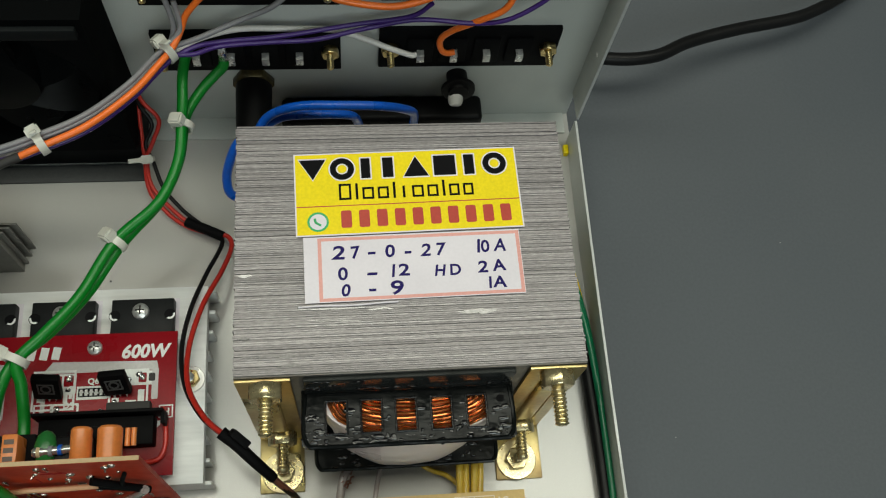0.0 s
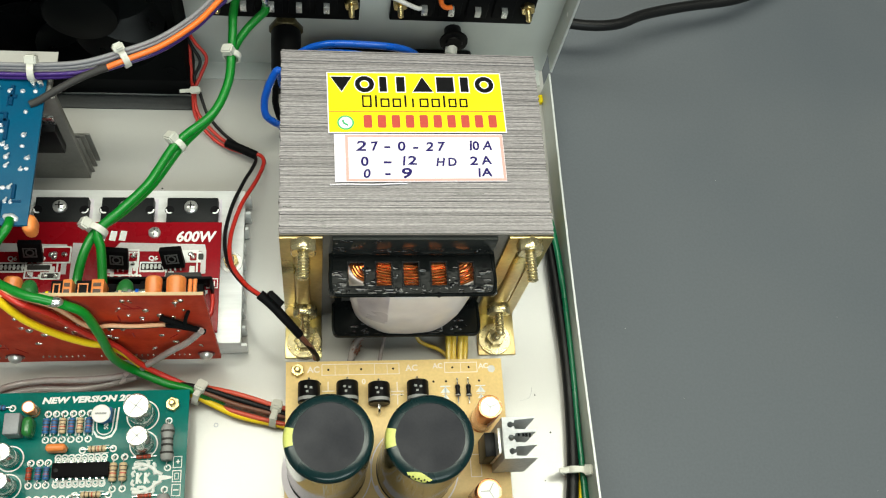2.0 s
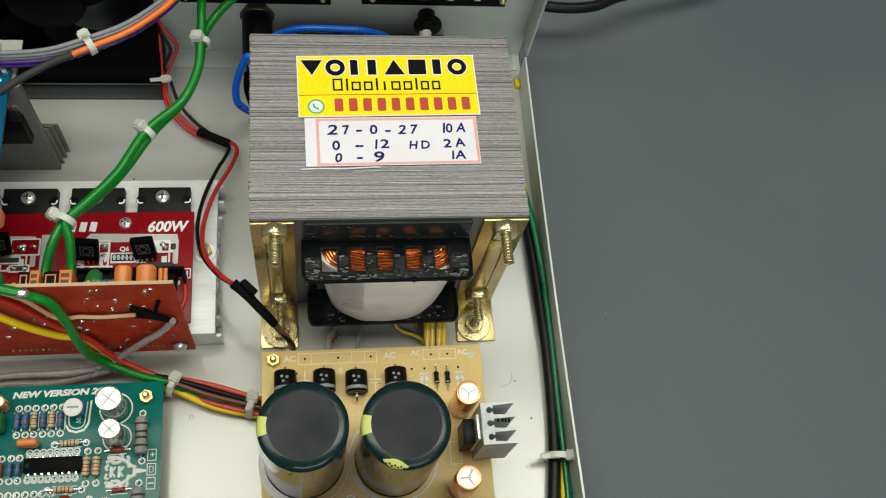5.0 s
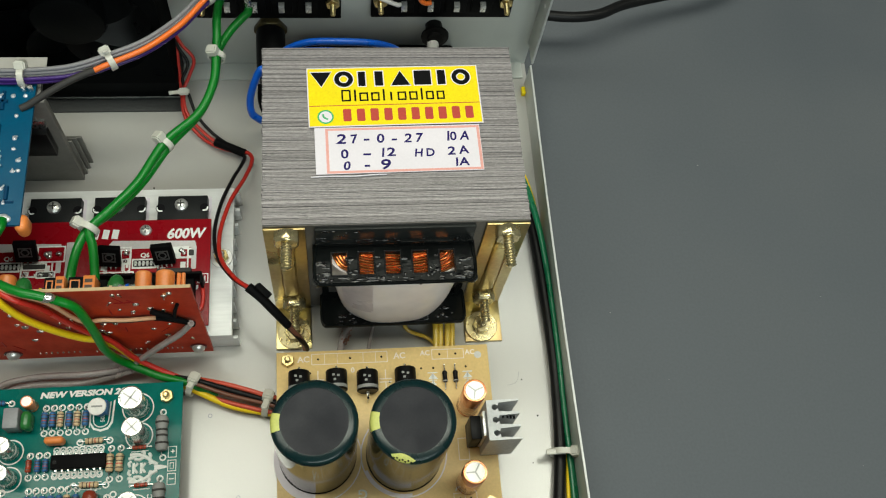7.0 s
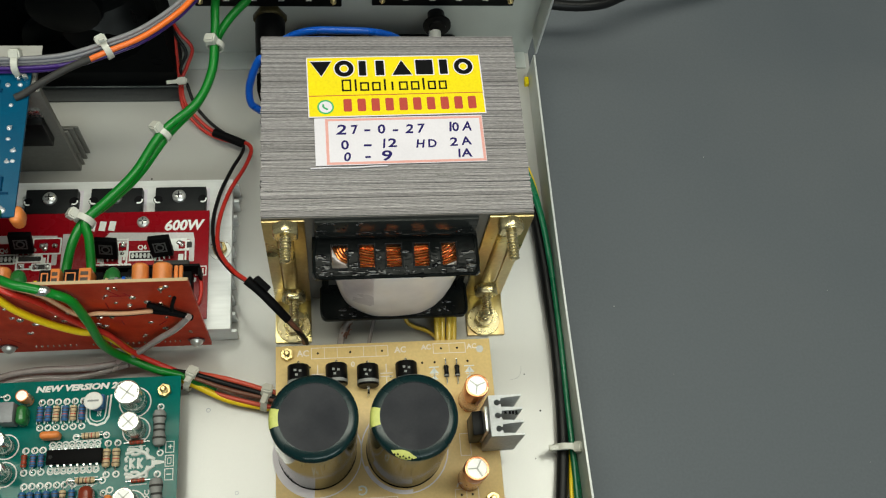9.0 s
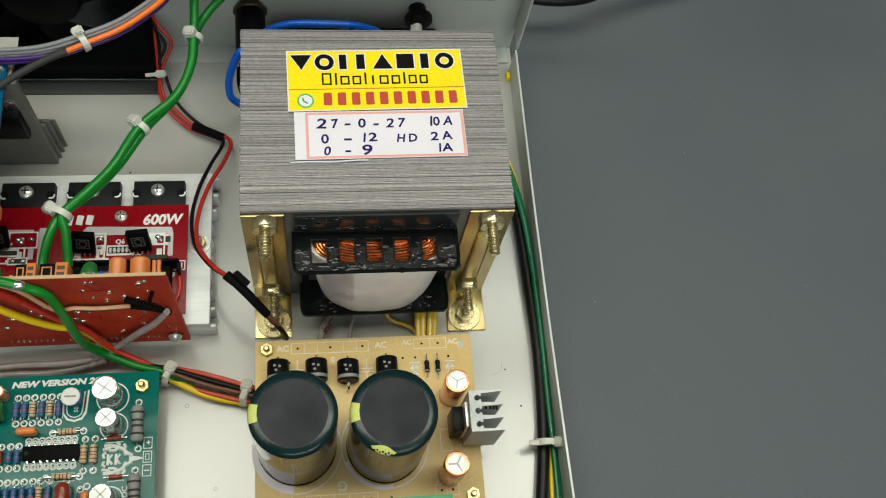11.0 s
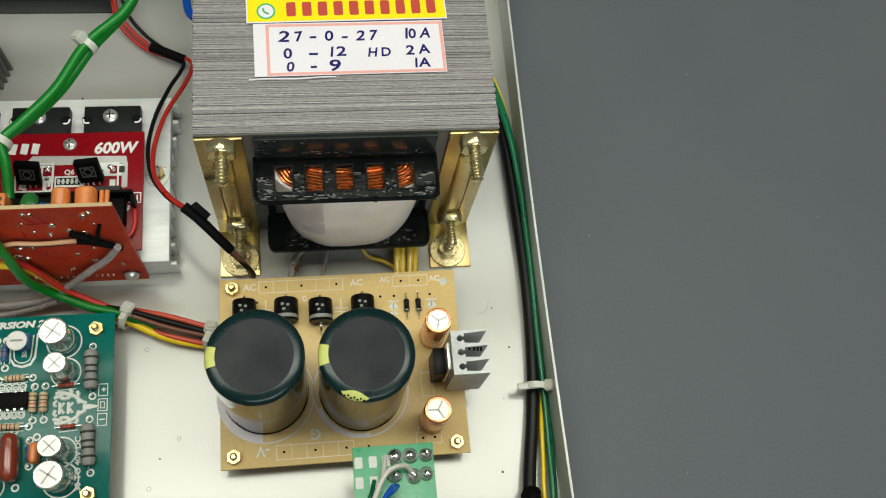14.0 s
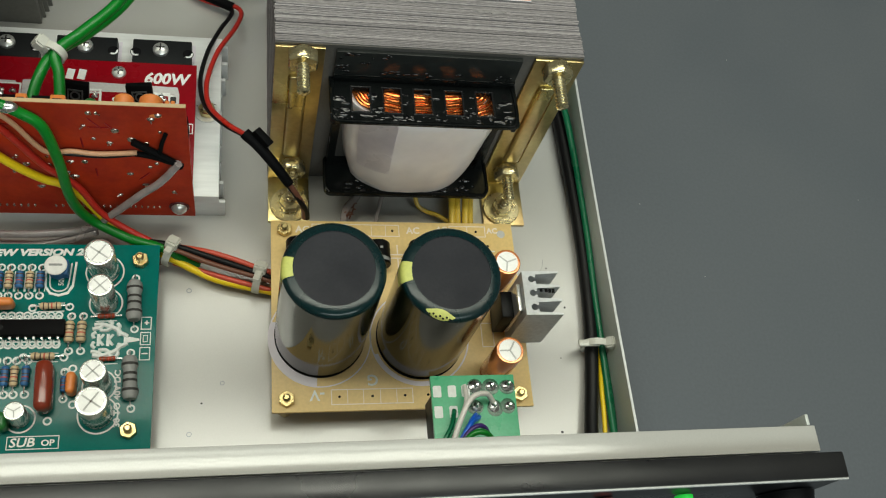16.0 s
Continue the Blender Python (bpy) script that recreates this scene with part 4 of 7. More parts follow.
    bm = sweep(shape(), [(14.4, 128.1, z), (22, 128.3, z + 0.2), (32, 128.2, z + 0.1), (42, 128.7, z + 0.25), (47, 128.9, z)], 0.32, 6)
    part("torn_edge", bm, PAPER, ws, "curled white paper edge")


stickers()


# ---- components shared by the boards ----
def electrolytic(parent, x, y, z0, r, h, sleeve, name="capacitor", label="", cross=3, turn=0.0, top=None):
    """An upright can: sleeve with rolled rim, and a stamped top as a part of its own."""
    bm = lathe(shape(), (x, y, z0), [(0, 0), (r * 0.93, 0), (r, 0.6), (r, 1.6), (r * 0.96, 2.2), (r, 2.9), (r, h - 0.7), (r * 0.95, h - 0.1), (r * 0.86, h), (r * 0.79, h - 0.02)], 28)
    can = part(name, bm, sleeve, parent, label)
    bm = lathe(shape(), (x, y, z0), [(r * 0.80, h - 0.05), (r * 0.77, h - 0.35), (0, h - 0.35)], 28)
    part("can_top", bm, top or SILVER_TOP, can, "bright stamped top with a vent cross")
    # grey strips on the flat top paint the shade of the vent grooves
    if cross:
        bm = shape()
        for k in range(cross):
            a = radians(turn) + 2 * math.pi * k / cross
            c, s = math.cos(a), math.sin(a)
            box(bm, x + c * r * 0.36 - r * 0.36, y + s * r * 0.36 - 0.055 * r, z0 + h - 0.36, x + c * r * 0.36 + r * 0.36, y + s * r * 0.36 + 0.055 * r, z0 + h - 0.28, turn=Matrix.Rotation(a, 4, "Z"))
        part("vent_cross", bm, CROSS, can)
    return can


def resistor(parent, a, b, z, r, body, bands=True, name="resistor", span=0.58, leads=True):
    """A lying axial part between its two holes: leads, dog-bone body and colour bands."""
    a, b = Vector((*a, z)), Vector((*b, z))
    d = b - a
    p, q = a + d * (0.5 - span / 2), a + d * (0.5 + span / 2)
    length = (q - p).length
    prof = [(0, 0), (r * 0.75, 0.05), (r, length * 0.10), (r, length * 0.24), (r * 0.86, length * 0.32), (r * 0.86, length * 0.68), (r, length * 0.76), (r, length * 0.9), (r * 0.75, length - 0.05), (0, length)]
    ob = part(name, lathe(shape(), p, prof, 12, d), body, parent)
    if bands:
        for f in (0.2, 0.42, 0.58, 0.8):
            c = p + (q - p) * f
            rr = r * (1.02 if f in (0.2, 0.8) else 0.88)
            part("colour_band", rod(shape(), c - d.normalized() * length * 0.03, c + d.normalized() * length * 0.03, rr + 0.03, seg=12), (BAND if f != 0.58 else RED_INK) if bands is True else bands, ob)
    if leads:
        bm = shape()
        rod(bm, a, p, 0.28, seg=6)
        rod(bm, q, b, 0.28, seg=6)
        for e in (a, b):
            rod(bm, e + Vector((0, 0, 0.1)), (e.x, e.y, z - r - 0.8), 0.28, seg=6)
        part("lead", bm, TIN, ob)
    return ob


def lozenge(parent, x, y, z0, w, t, h, mat, name="film_capacitor", turn=0.0, label=""):
    """A dipped capacitor standing on its leads: w wide, t thick, h high."""
    bm = shape()
    box(bm, -w / 2, -t / 2, 0, w / 2, t / 2, h, min(t, w, h) * 0.46, seg=4)
    bmesh.ops.transform(bm, matrix=Matrix.Translation((x, y, z0)) @ Matrix.Rotation(radians(turn), 4, "Z"), verts=bm.verts[:])
    return part(name, bm, mat, parent, label)


def pads(bm, pts, z, r=0.95, hole=0.5):
    for x, y in pts:
        lathe(bm, (x, y, z), [(hole, 0.0), (r, 0.0), (r, 0.12), (hole, 0.12)], 12)
    return bm


def solder(bm, pts, z, r, rng, up=1.0):
    for x, y in pts:
        k = rng.uniform(0.75, 1.25)
        ball(bm, (x, y, z), r * k, (1, rng.uniform(0.8, 1.2), 0.7 * up), 8, 5)
        rod(bm, (x, y, z), (x + rng.uniform(-0.4, 0.4), y + rng.uniform(-0.4, 0.4), z + r * 1.5 * k), r * 0.35, r * 0.2, seg=6)
    return bm


# ---- power supply board ----
def supply_board():
    z1 = 14.0
    th = thing("power_supply_board", (46, 36, 0), "tan power supply board with two big dark capacitors on standoffs", "circuit board")
    bm = box(shape(), -5.4, -4.4, 12.4, 97.6, 77.0, z1, 0.2)
    board = part("board", bm, TAN_PCB, th, "tan phenolic board with worn white print")
    for x, y, has in ((0, 0.4, 1), (92, 0.2, 1), (0, 72.4, 1), (92.4, 71.8, 0)):
        part("standoff", rod(shape(), (x, y, 0), (x, y, 12.4), 3.0, seg=6), BRASS if has else STEEL, th)
        if has:
            bm = hex_nut(shape(), (x, y, z1), 5.6, 2.4, turn=17 * x)
            nut = part("nut", bm, BRASS, th, "brass hexagon nut")
            part("screw", thread(shape(), (x, y, z1), (x, y, z1 + 4.4), 1.5, 0.5), BRASS, nut)
        else:
            part("screw_hole", lathe(shape(), (x, y, z1), [(1.8, 0), (1.8, 0.1), (0, 0.1)], 18), PAINT, th, "empty fixing hole")
    # print
    for x0, y0, x1, y1, cuts in ((11.2, 70.0, 48.0, 75.6, (17.4, 23.5, 36, 42)), (69.6, 70.2, 85.6, 75.4, (77.4,)), (17, -2.0, 49.0, 4.2, (23.2, 29.4, 36, 42.4)), (75.0, 0.4, 86.0, 5.6, (80.2,)), (79.0, 20.5, 84.2, 31.0, ())):
        bm = frame_line(shape(), x0, y0, x1, y1, z1, 0.35)
        for x in cuts:
            box(bm, x, y0, z1 - 0.1, x + 0.25, y1, z1 + 0.1)
        part("print", bm, SILK_PINK, board, "worn pale printed outline")
    bm = shape()
    ring(bm, (13.4, 25.3), 20.3, 19.8, z1 - 0.1, z1 + 0.1, 48)
    ring(bm, (53.2, 25.0), 20.3, 19.7, z1 - 0.1, z1 + 0.1, 48)
    half = [(13.4 + 20 * math.cos(radians(a)), 25.3 + 20 * math.sin(radians(a))) for a in range(160, 267, 5)]
    half2 = [(13.4 + 16.4 * math.cos(radians(a)), 25.9 + 16.4 * math.sin(radians(a))) for a in range(265, 159, -5)]
    prism(bm, half + half2, z1 - 0.1, z1 + 0.12)
    half = [(53.2 + 20 * math.cos(radians(a)), 25 + 20 * math.sin(radians(a))) for a in range(200, 282, 6)]
    half2 = [(53.2 + 18.4 * math.cos(radians(a)), 25 + 18.4 * math.sin(radians(a))) for a in range(279, 199, -6)]
    prism(bm, half + half2, z1 - 0.1, z1 + 0.12)
    stuff(part("print", bm, PAPER, board, "white printed capacitor rings"))
    for text, x, y, s, turn in (("AC", 4.6, 71.6, 3.0, 0), ("AC", 51.0, 71.6, 3.0, 0), ("AC", 64.0, 72.6, 2.5, 0), ("AC", 86.2, 72.2, 2.5, 0), ("0", 30.0, 65.5, 2.6, 0), ("-V", 14.6, 4.0, 4.4, 180), ("G", 35.6, 9.6, 4.4, 180), ("-V", 79.6, 9.2, 2.8, 180), ("+V", 87.0, 9.6, 2.8, 180)):
        lettering("lettering", text, x, y, z1 + 0.08, s, SILK if turn else SILK_PINK, board, turn, 0.11)
    for x, y in ((14.4, 72.8), (29.8, 72.8), (45, 72.8), (73.5, 72.8), (81.4, 72.8), (20.2, 1.2), (33, 1.2), (45.8, 1.2), (55, 1.2), (78, 3), (83, 3), (10.5, 66), (64, 66), (70, 66), (86, 66), (48.5, 60), (27, 57)):
        part("solder_hole", lathe(shape(), (x, y, z1), [(0.55, 0), (0.55, 0.08), (0, 0.08)], 10), MATT_BLACK, board)
    # two reservoir capacitors
    for cx, cy, a1 in ((13.4, 26.6, 190), (53.3, 25.2, 200)):
        r = 17.7
        bm = lathe(shape(), (cx, cy, z1), [(0, 0), (r - 2.0, 0), (r - 1.1, 0.5), (r - 0.45, 1.3), (r - 0.1, 2.2), (r, 3.2), (r, 62.0)], 56)
        can = part("reservoir_capacitor", bm, CAP_SLEEVE, th, "tall dark green sleeved capacitor can with glossy sides")
        bm = lathe(shape(), (cx, cy, z1), [(r, 62.0), (r - 0.2, 62.7), (r - 0.7, 63.35), (r - 1.5, 63.8), (r - 2.6, 64.1), (r - 3.6, 64.3), (r - 4.0, 64.35)], 56)
        # black ring added to draw the dark contact line at the can's foot
        part("sleeve_edge", lathe(shape(), (cx, cy, z1), [(r - 1.6, 0.02), (r + 0.05, 0.02), (r + 0.12, 0.5), (r + 0.05, 1.0), (r - 0.9, 1.3)], 56), MATT_BLACK, can, "black ring added for the dark line round the foot")
        part("shoulder", bm, CAP_SHOULDER, can, "rolled dark green sleeve shoulder")
        bm = lathe(shape(), (cx, cy, z1), [(r - 3.8, 64.36), (r - 4.0, 64.05), (0, 64.05)], 48)
        part("end_disc", bm, CAP_DISC, can, "matt dark grey end disc")

        rim = [(r + 0.06, 57.0), (r + 0.06, 62.0), (r - 0.14, 62.76), (r - 0.64, 63.42), (r - 1.46, 63.88), (r - 2.58, 64.17), (r - 3.7, 64.38)]

        def rim_patch(a0, a1_):
            """A printed field that follows the rolled rim."""
            bm = shape()
            rows_ = [[bm.verts.new((cx + rr * math.cos(radians(a)), cy + rr * math.sin(radians(a)), z1 + zz)) for rr, zz in rim[1:]] for a in range(a0, a1_ + 1, 3)]
            for p_, q_ in zip(rows_, rows_[1:]):
                for j in range(len(p_) - 1):
                    bm.faces.new((p_[j], p_[j + 1], q_[j + 1], q_[j]))
            return bm

        part("yellow_mark", rim_patch(165, 192), LIME, can, "pale lime stripe end")
        bm = shape()
        for a in (165, 168, 171, 174, 177, 180, 183, 186):
            p, q = radians(a), radians(a + 3)
            vs = [bm.verts.new((cx + (r + 0.06) * math.cos(t), cy + (r + 0.06) * math.sin(t), z)) for t, z in ((p, z1 + 57), (q, z1 + 57), (q, z1 + 62.4), (p, z1 + 62.4))]
            bm.faces.new(vs)
        bmesh.ops.remove_doubles(bm, verts=bm.verts[:], dist=0.001)
        part("yellow_mark", bm, LIME, can)
        if cx > 30:
            # oval mark printed across the rolled rim
            bm = shape()
            rows_ = []
            for k in range(13):
                t = radians(233 + 3.0 * k)
                h = math.sin(math.pi * (k + 0.3) / 12.6) * 0.34
                row = []
                for j in range(7):
                    u = min(0.999, max(0.0, 0.60 + h * (j / 3 - 1))) * (len(rim) - 1)
                    (ra, za), (rb, zb) = rim[int(u)], rim[int(u) + 1]
                    w = u - int(u)
                    rr, zz = ra + (rb - ra) * w, za + (zb - za) * w
                    row.append(bm.verts.new((cx + rr * math.cos(t), cy + rr * math.sin(t), z1 + zz)))
                rows_.append(row)
            for p_, q_ in zip(rows_, rows_[1:]):
                for j in range(6):
                    bm.faces.new((p_[j], p_[j + 1], q_[j + 1], q_[j]))
            oval = part("oval_mark", bm, LIME, can, "lime oval printed mark")
            for k in range(7):
                t = radians(239 + 4.0 * k)
                rr, zz = (r - 0.95, 63.75) if k % 2 else (r - 0.5, 63.42)
                part("print_bar", ball(shape(), (cx + rr * math.cos(t), cy + rr * math.sin(t), z1 + zz), 0.42, (1, 1, 0.5), 8, 5), INK, oval)
    # rectifier diodes lying across the board
    for x, y in ((5.4, 60.6), (23.0, 60.4), (37.6, 59.4), (55.8, 60.0)):
        bm = lathe(shape(), (x, y - 5.0, z1 + 4.8), [(0, 0), (4.7, 0), (5.1, 0.4), (5.1, 9.4), (4.7, 10.0), (0, 10.0)], 24, (0, 1, 0))
        d = part("rectifier_diode", bm, BLACK, th, "fat black axial diode")
        bm = lathe(shape(), (x, y - 4.0, z1 + 4.8), [(5.14, 0), (5.14, 1.5), (5.0, 1.5), (5.0, 0), (5.14, 0)], 24, (0, 1, 0))
        part("silver_band", bm, GREY_COMP, d)
        bm = sweep(shape(), [(x, y - 4.8, z1 + 4.8), (x, y - 7.4, z1 + 4.6), (x, y - 8.6, z1 + 3), (x, y - 8.8, z1)], 0.65, 8)
        sweep(bm, [(x, y + 4.4, z1 + 4.8), (x, y + 6.4, z1 + 4.6), (x, y + 7.4, z1 + 3), (x, y + 7.6, z1)], 0.65, 8)
        part("lead", bm, TIN, d)
        bm = shape()
        for i, (u, v) in enumerate(((-1.4, 1.6), (0.9, 1.2), (-0.8, -0.6))):
            box(bm, x + u - 0.6, y + v - 0.5, z1 + 9.6, x + u + 0.6, y + v + 0.5, z1 + 9.94)
        part("marking", bm, GREY_COMP, d, "worn grey type marks")
    for x in (75.2, 80.4):
        dd = resistor(th, (x, 67.0), (x, 55.0), z1 + 1.5, 1.25, BLACK, False, "small_diode", 0.46)
        part("silver_band", rod(shape(), (x, 58.4, z1 + 1.5), (x, 59.0, z1 + 1.5), 1.29, seg=12), GREY_COMP, dd)
    for x in (69.5, 86.5):
        bm = shape()
        box(bm, x - 1.8, 59.6, z1 - 0.1, x + 1.8, 59.9, z1 + 0.1)
        box(bm, x - 0.15, 57.5, z1 - 0.1, x + 0.15, 63, z1 + 0.1)
        prism(bm, [(x - 1.8, 57.4), (x + 1.8, 57.4), (x, 59.6)], z1 - 0.1, z1 + 0.1)
        prism(bm, [(x - 2.4, 60.4), (x + 2.4, 60.4), (x, 63.4)], z1 - 0.1, z1 + 0.1)
        box(bm, x - 2.4, 63.3, z1 - 0.1, x + 2.4, 63.8, z1 + 0.1)
        part("print", bm, SILK, board, "white printed diode symbol")
    for x, y in ((14.2, 60.6), (46.6, 59.8)):
        bm = shape()
        for k in range(2):
            box(bm, x - 3.0, y + 1.6 * k, z1 - 0.1, x + 3.0, y + 1.6 * k + 0.5, z1 + 0.1)
        box(bm, x - 0.25, y - 4.5, z1 - 0.1, x + 0.25, y, z1 + 0.1)
        box(bm, x - 0.25, y + 2.0, z1 - 0.1, x + 0.25, y + 6.4, z1 + 0.1)
        part("print", bm, SILK_PINK, board, "pale printed component symbol")
    for x, y, turn in ((85.2, 46.2, 20), (82.0, 9.6, 60)):
        electrolytic(th, x, y, z1, 5.5, 27.5, COPPER_SLEEVE, label="copper-brown sleeved capacitor with bright top", turn=turn)
    # regulator on its finned heat sink
    bm = box(shape(), 82.6, 25.4, z1 + 3.5, 87.4, 36.2, z1 + 21, 0.4)
    reg = part("regulator", bm, BLACK, th, "black three-legged regulator screwed to its heat sink")
    part("tab", box(shape(), 87.4, 25.2, z1 + 5, 88.8, 36.4, z1 + 28, 0.2), STEEL, reg, "bright metal tab")
    bm = shape()
    for y in (28, 30.8, 33.6):
        box(bm, 84.6, y - 0.4, z1, 85.2, y + 0.4, z1 + 4)
    part("leg", bm, TIN, reg)
    # heat sink profile: a back plate and four fins with keyhole channels between them
    edge = [(89.0, 22.2), (103.8, 22.2), (103.8, 22.9)]
    for gy in (25.4, 31.2, 37.0):
        edge += [(95.2, gy - 2.0), (94.4, gy - 1.9), (94.2, gy - 0.7)]
        edge += [(92.6 + 1.35 * math.cos(radians(a)), gy + 1.35 * math.sin(radians(a))) for a in range(-35, -326, -29)]
        edge += [(94.2, gy + 0.7), (94.4, gy + 1.9), (95.2, gy + 2.0)]
        edge += [(103.8, gy + 2.4), (103.8, gy + 3.3)] if gy < 36 else [(103.8, gy + 2.6)]
    edge += [(103.8, 40.3), (89.0, 40.3)]
    hs = part("heat_sink", prism(shape(), edge, z1, 45.5), ALU_SAWN, th, "pale aluminium heat sink with keyhole channels between four fins")
    bm = shape()
    for k, x in enumerate((95.6, 97.6, 99.0, 100.4)):
        box(bm, x, 31.9 - 0.2 * k, 45.0, x + 1.0, 33.0, 45.52)
    part("ink_mark", bm, INK, hs, "smudged black pen mark")
    part("screw_head", lathe(shape(), (91.0, 30.6, 38), [(0, 3), (1.8, 2.6), (2.6, 0.8), (2.6, 0), (0, 0)], 16, (1, 0, 0)), STEEL, reg)
    return th


supply_board()


# ---- power amplifier module: heat sink, flat red board, upright red board ----
def amplifier_module():
    th = thing("power_amplifier_module", (-110, 125, 0), "red power amplifier board on a finned aluminium heat sink", "amplifier module")
    xl, xr = -214.0, -26.4
    sink = part("heat_sink", box(shape(), xl, 86.0, 11.4, xr, 166.2, 16.6, 0.3), ALU, th, "milled silver heat sink with fins below")
    for k in range(10):
        y = 86.1 + 8.7 * k
        part("fin", box(shape(), xl, y, 0.05, xr + (2.4 if k in (0, 8, 9) else 1.6 if k in (1, 7) else 0.4), y + 1.6, 11.5, 0.2), ALU, sink)
    for x in (-32.0, -206):
        bm = lathe(shape(), (x, 126.8, 16.6), [(0, 0.7), (5.2, 0.7), (5.4, 0.4), (5.4, 0), (0, 0)], 26)
        w = part("washer", bm, STEEL, th)
        part("nut", hex_nut(shape(), (x, 126.8, 17.3), 6.4, 2.8, turn=20), BRASS, w)
        part("screw", thread(shape(), (x, 126.8, 19), (x, 126.8, 22.4), 1.7, 0.6), STEEL, w)
    # flat-mounted power transistors
    for k in range(5):
        x = -51.2 - 30.7 * k
        bm = box(shape(), x - 12.2, 140.4, 16.65, x + 12.2, 159.8, 21.6, 0.5)
        tr = part("power_transistor", bm, CHARCOAL, th, "broad black power transistor screwed flat to the heat sink")
        for s in (-1, 1):
            # notches lie flat: black disc paints their shade, bright crescent their glint
            part("notch", lathe(shape(), (x + s * 10.8, 152.8, 21.62), [(2.3, 0), (2.3, 0.06), (0, 0.06)], 16), INK, tr, "dark disc painted for the shade in the side notch")
            bm = ring(shape(), (x + s * 10.8, 152.8), 2.0, 1.2, 21.6, 21.74, 20)
            bmesh.ops.bisect_plane(bm, geom=bm.verts[:] + bm.edges[:] + bm.faces[:], plane_co=(x + s * 10.8, 152.2, 21.6), plane_no=(-0.6 * s, 0.8, 0), clear_outer=True)
            part("notch_glint", bm, ALU, tr, "metal in the notch, painted as a bright glint crescent")
        bm = lathe(shape(), (x - 0.6, 154.3, 21.6), [(0, 2.6), (1.8, 2.4), (3.2, 1.2), (3.3, 0), (0, 0)], 20)
        sc = part("screw", bm, STEEL, th, "cross-headed steel screw")
        bm = shape()
        box(bm, x - 2.4, 154.0, 23.9, x + 1.2, 154.6, 24.25)
        box(bm, x - 0.9, 152.5, 23.9, x - 0.3, 156.1, 24.25)
        part("cross_slot", bm, DKGREY, sc)
        part("pad", box(shape(), x - 12.9, 141, 16.55, x + 13.6, 161.2, 16.75), PAPER, tr, "pale mica insulating pad")
    z = 25.6
    bm = box(shape(), xl + 4, 88.5, 24.0, -36.4, 144.4, z, 0.15)
    board = part("board", bm, RED_PCB, th, "dark red board printed 600W in white")
    lettering("lettering", "600W", -57.6, 134.2, z + 0.06, 5.3, SILK, board, 0, 0.26, 0.95, 0.2)
    bm = shape()
    for x in (-92.6, -87.9, -83.4):
        box(bm, x, 134.6, z - 0.1, x + 3.0, 139.6, z + 0.1, turn=Matrix.Rotation(-0.15, 4, "Z"))
    part("name_bar", bm, SILK, board, "white printed trade mark bars")
    for x, y in ((-67.5, 138.6), (-160, 138.6)):
        bm = lathe(shape(), (x, y, z), [(0, 2.2), (1.6, 2.0), (2.8, 1.0), (2.9, 0), (0, 0)], 18)
        sc = part("screw", bm, STEEL, th)
        part("cross_slot", box(box(shape(), x - 1.8, y - 0.3, z + 1.7, x + 1.8, y + 0.3, z + 2.15), x - 0.3, y - 1.8, z + 1.7, x + 0.3, y + 1.8, z + 2.15), DKGREY, sc)
    # white print, red windows, and rows of small pads, in two channels
    zt = z + 0.05
    def flat_print(name, mat, boxes, h=0.1, label=""):
        bm = shape()
        for x0, y0, x1, y1 in boxes:
            prism(bm, round_rect(x0, y0, x1, y1, 0.5, 3), z - 0.1, z + h)
        return part(name, bm, mat, board, label)

    for ox in (0.0, -63.0, -126.0):
        bm = prism(shape(), [(-86.2 + ox, 129.4), (-86.2 + ox, 113), (-84.6 + ox, 113), (-84.4 + ox, 129.0), (-44.0 + ox, 129.0), (-43.2 + ox, 130.0), (-43.8 + ox, 132.6), (-82.8 + ox, 133.6)], z - 0.1, zt)
        part("print", bm, SILK_GREY, board, "greyed white printed band")
        flat_print("print", SILK, [(-83.4 + ox, 120.6, -73.6 + ox, 128.8)], 0.06, "white printed field")
        flat_print("print", SILK, [(-56.0 + ox, 123.2, -43.0 + ox, 128.8)], 0.06, "white printed field")
        flat_print("print", SILK, [(-73.2 + ox, 118.8, -60.4 + ox, 123.4)], 0.06, "white printed field")
        flat_print("print", MATT_BLACK, [(-72.6 + ox, 119.4, -61.0 + ox, 122.8)], 0.12, "dark row of legs")
        flat_print("print", RED_PCB, [(-82.6 + ox, 121.4, -79.0 + ox, 128.0)], 0.12)
        flat_print("print", RED_PCB, [(-78.2 + ox, 123.8, -74.4 + ox, 128.0)], 0.12)
        flat_print("print", RED_PCB, [(-50.4 + ox, 124.2, -47.4 + ox, 128.0)], 0.12)
        flat_print("print", DKGREY, [(-46.6 + ox, 124.6, -44.2 + ox, 127.8)], 0.12)
        bm = shape()
        for k in range(6):
            box(bm, -72.0 + ox + 1.85 * k, 119.9, z, -71.0 + ox + 1.85 * k, 122.3, z + 0.3)
            box(bm, -72.2 + ox + 1.85 * k, 121.0 - 0.5 * (k % 2), z, -70.6 + ox + 1.85 * k, 121.6 - 0.5 * (k % 2), z + 0.3)
        stuff(part("pad_row", bm, SILK, board, "row of small white pads"))
        lettering("lettering", "Q6", -69.4 + ox, 124.4, z + 0.08, 2.3, SILK, board, 0, 0.1)
        frame_line(bm := shape(), -42.3 + ox, 110.0, -37.0 + ox, 115.0, z, 0.45)
        part("print", bm, SILK, board)
        lettering("lettering", "H", -41.0 + ox, 111.0, z + 0.08, 2.8, SILK, board, 0, 0.1)
        rng = random.Random(int(21 - ox))
        bm = shape()
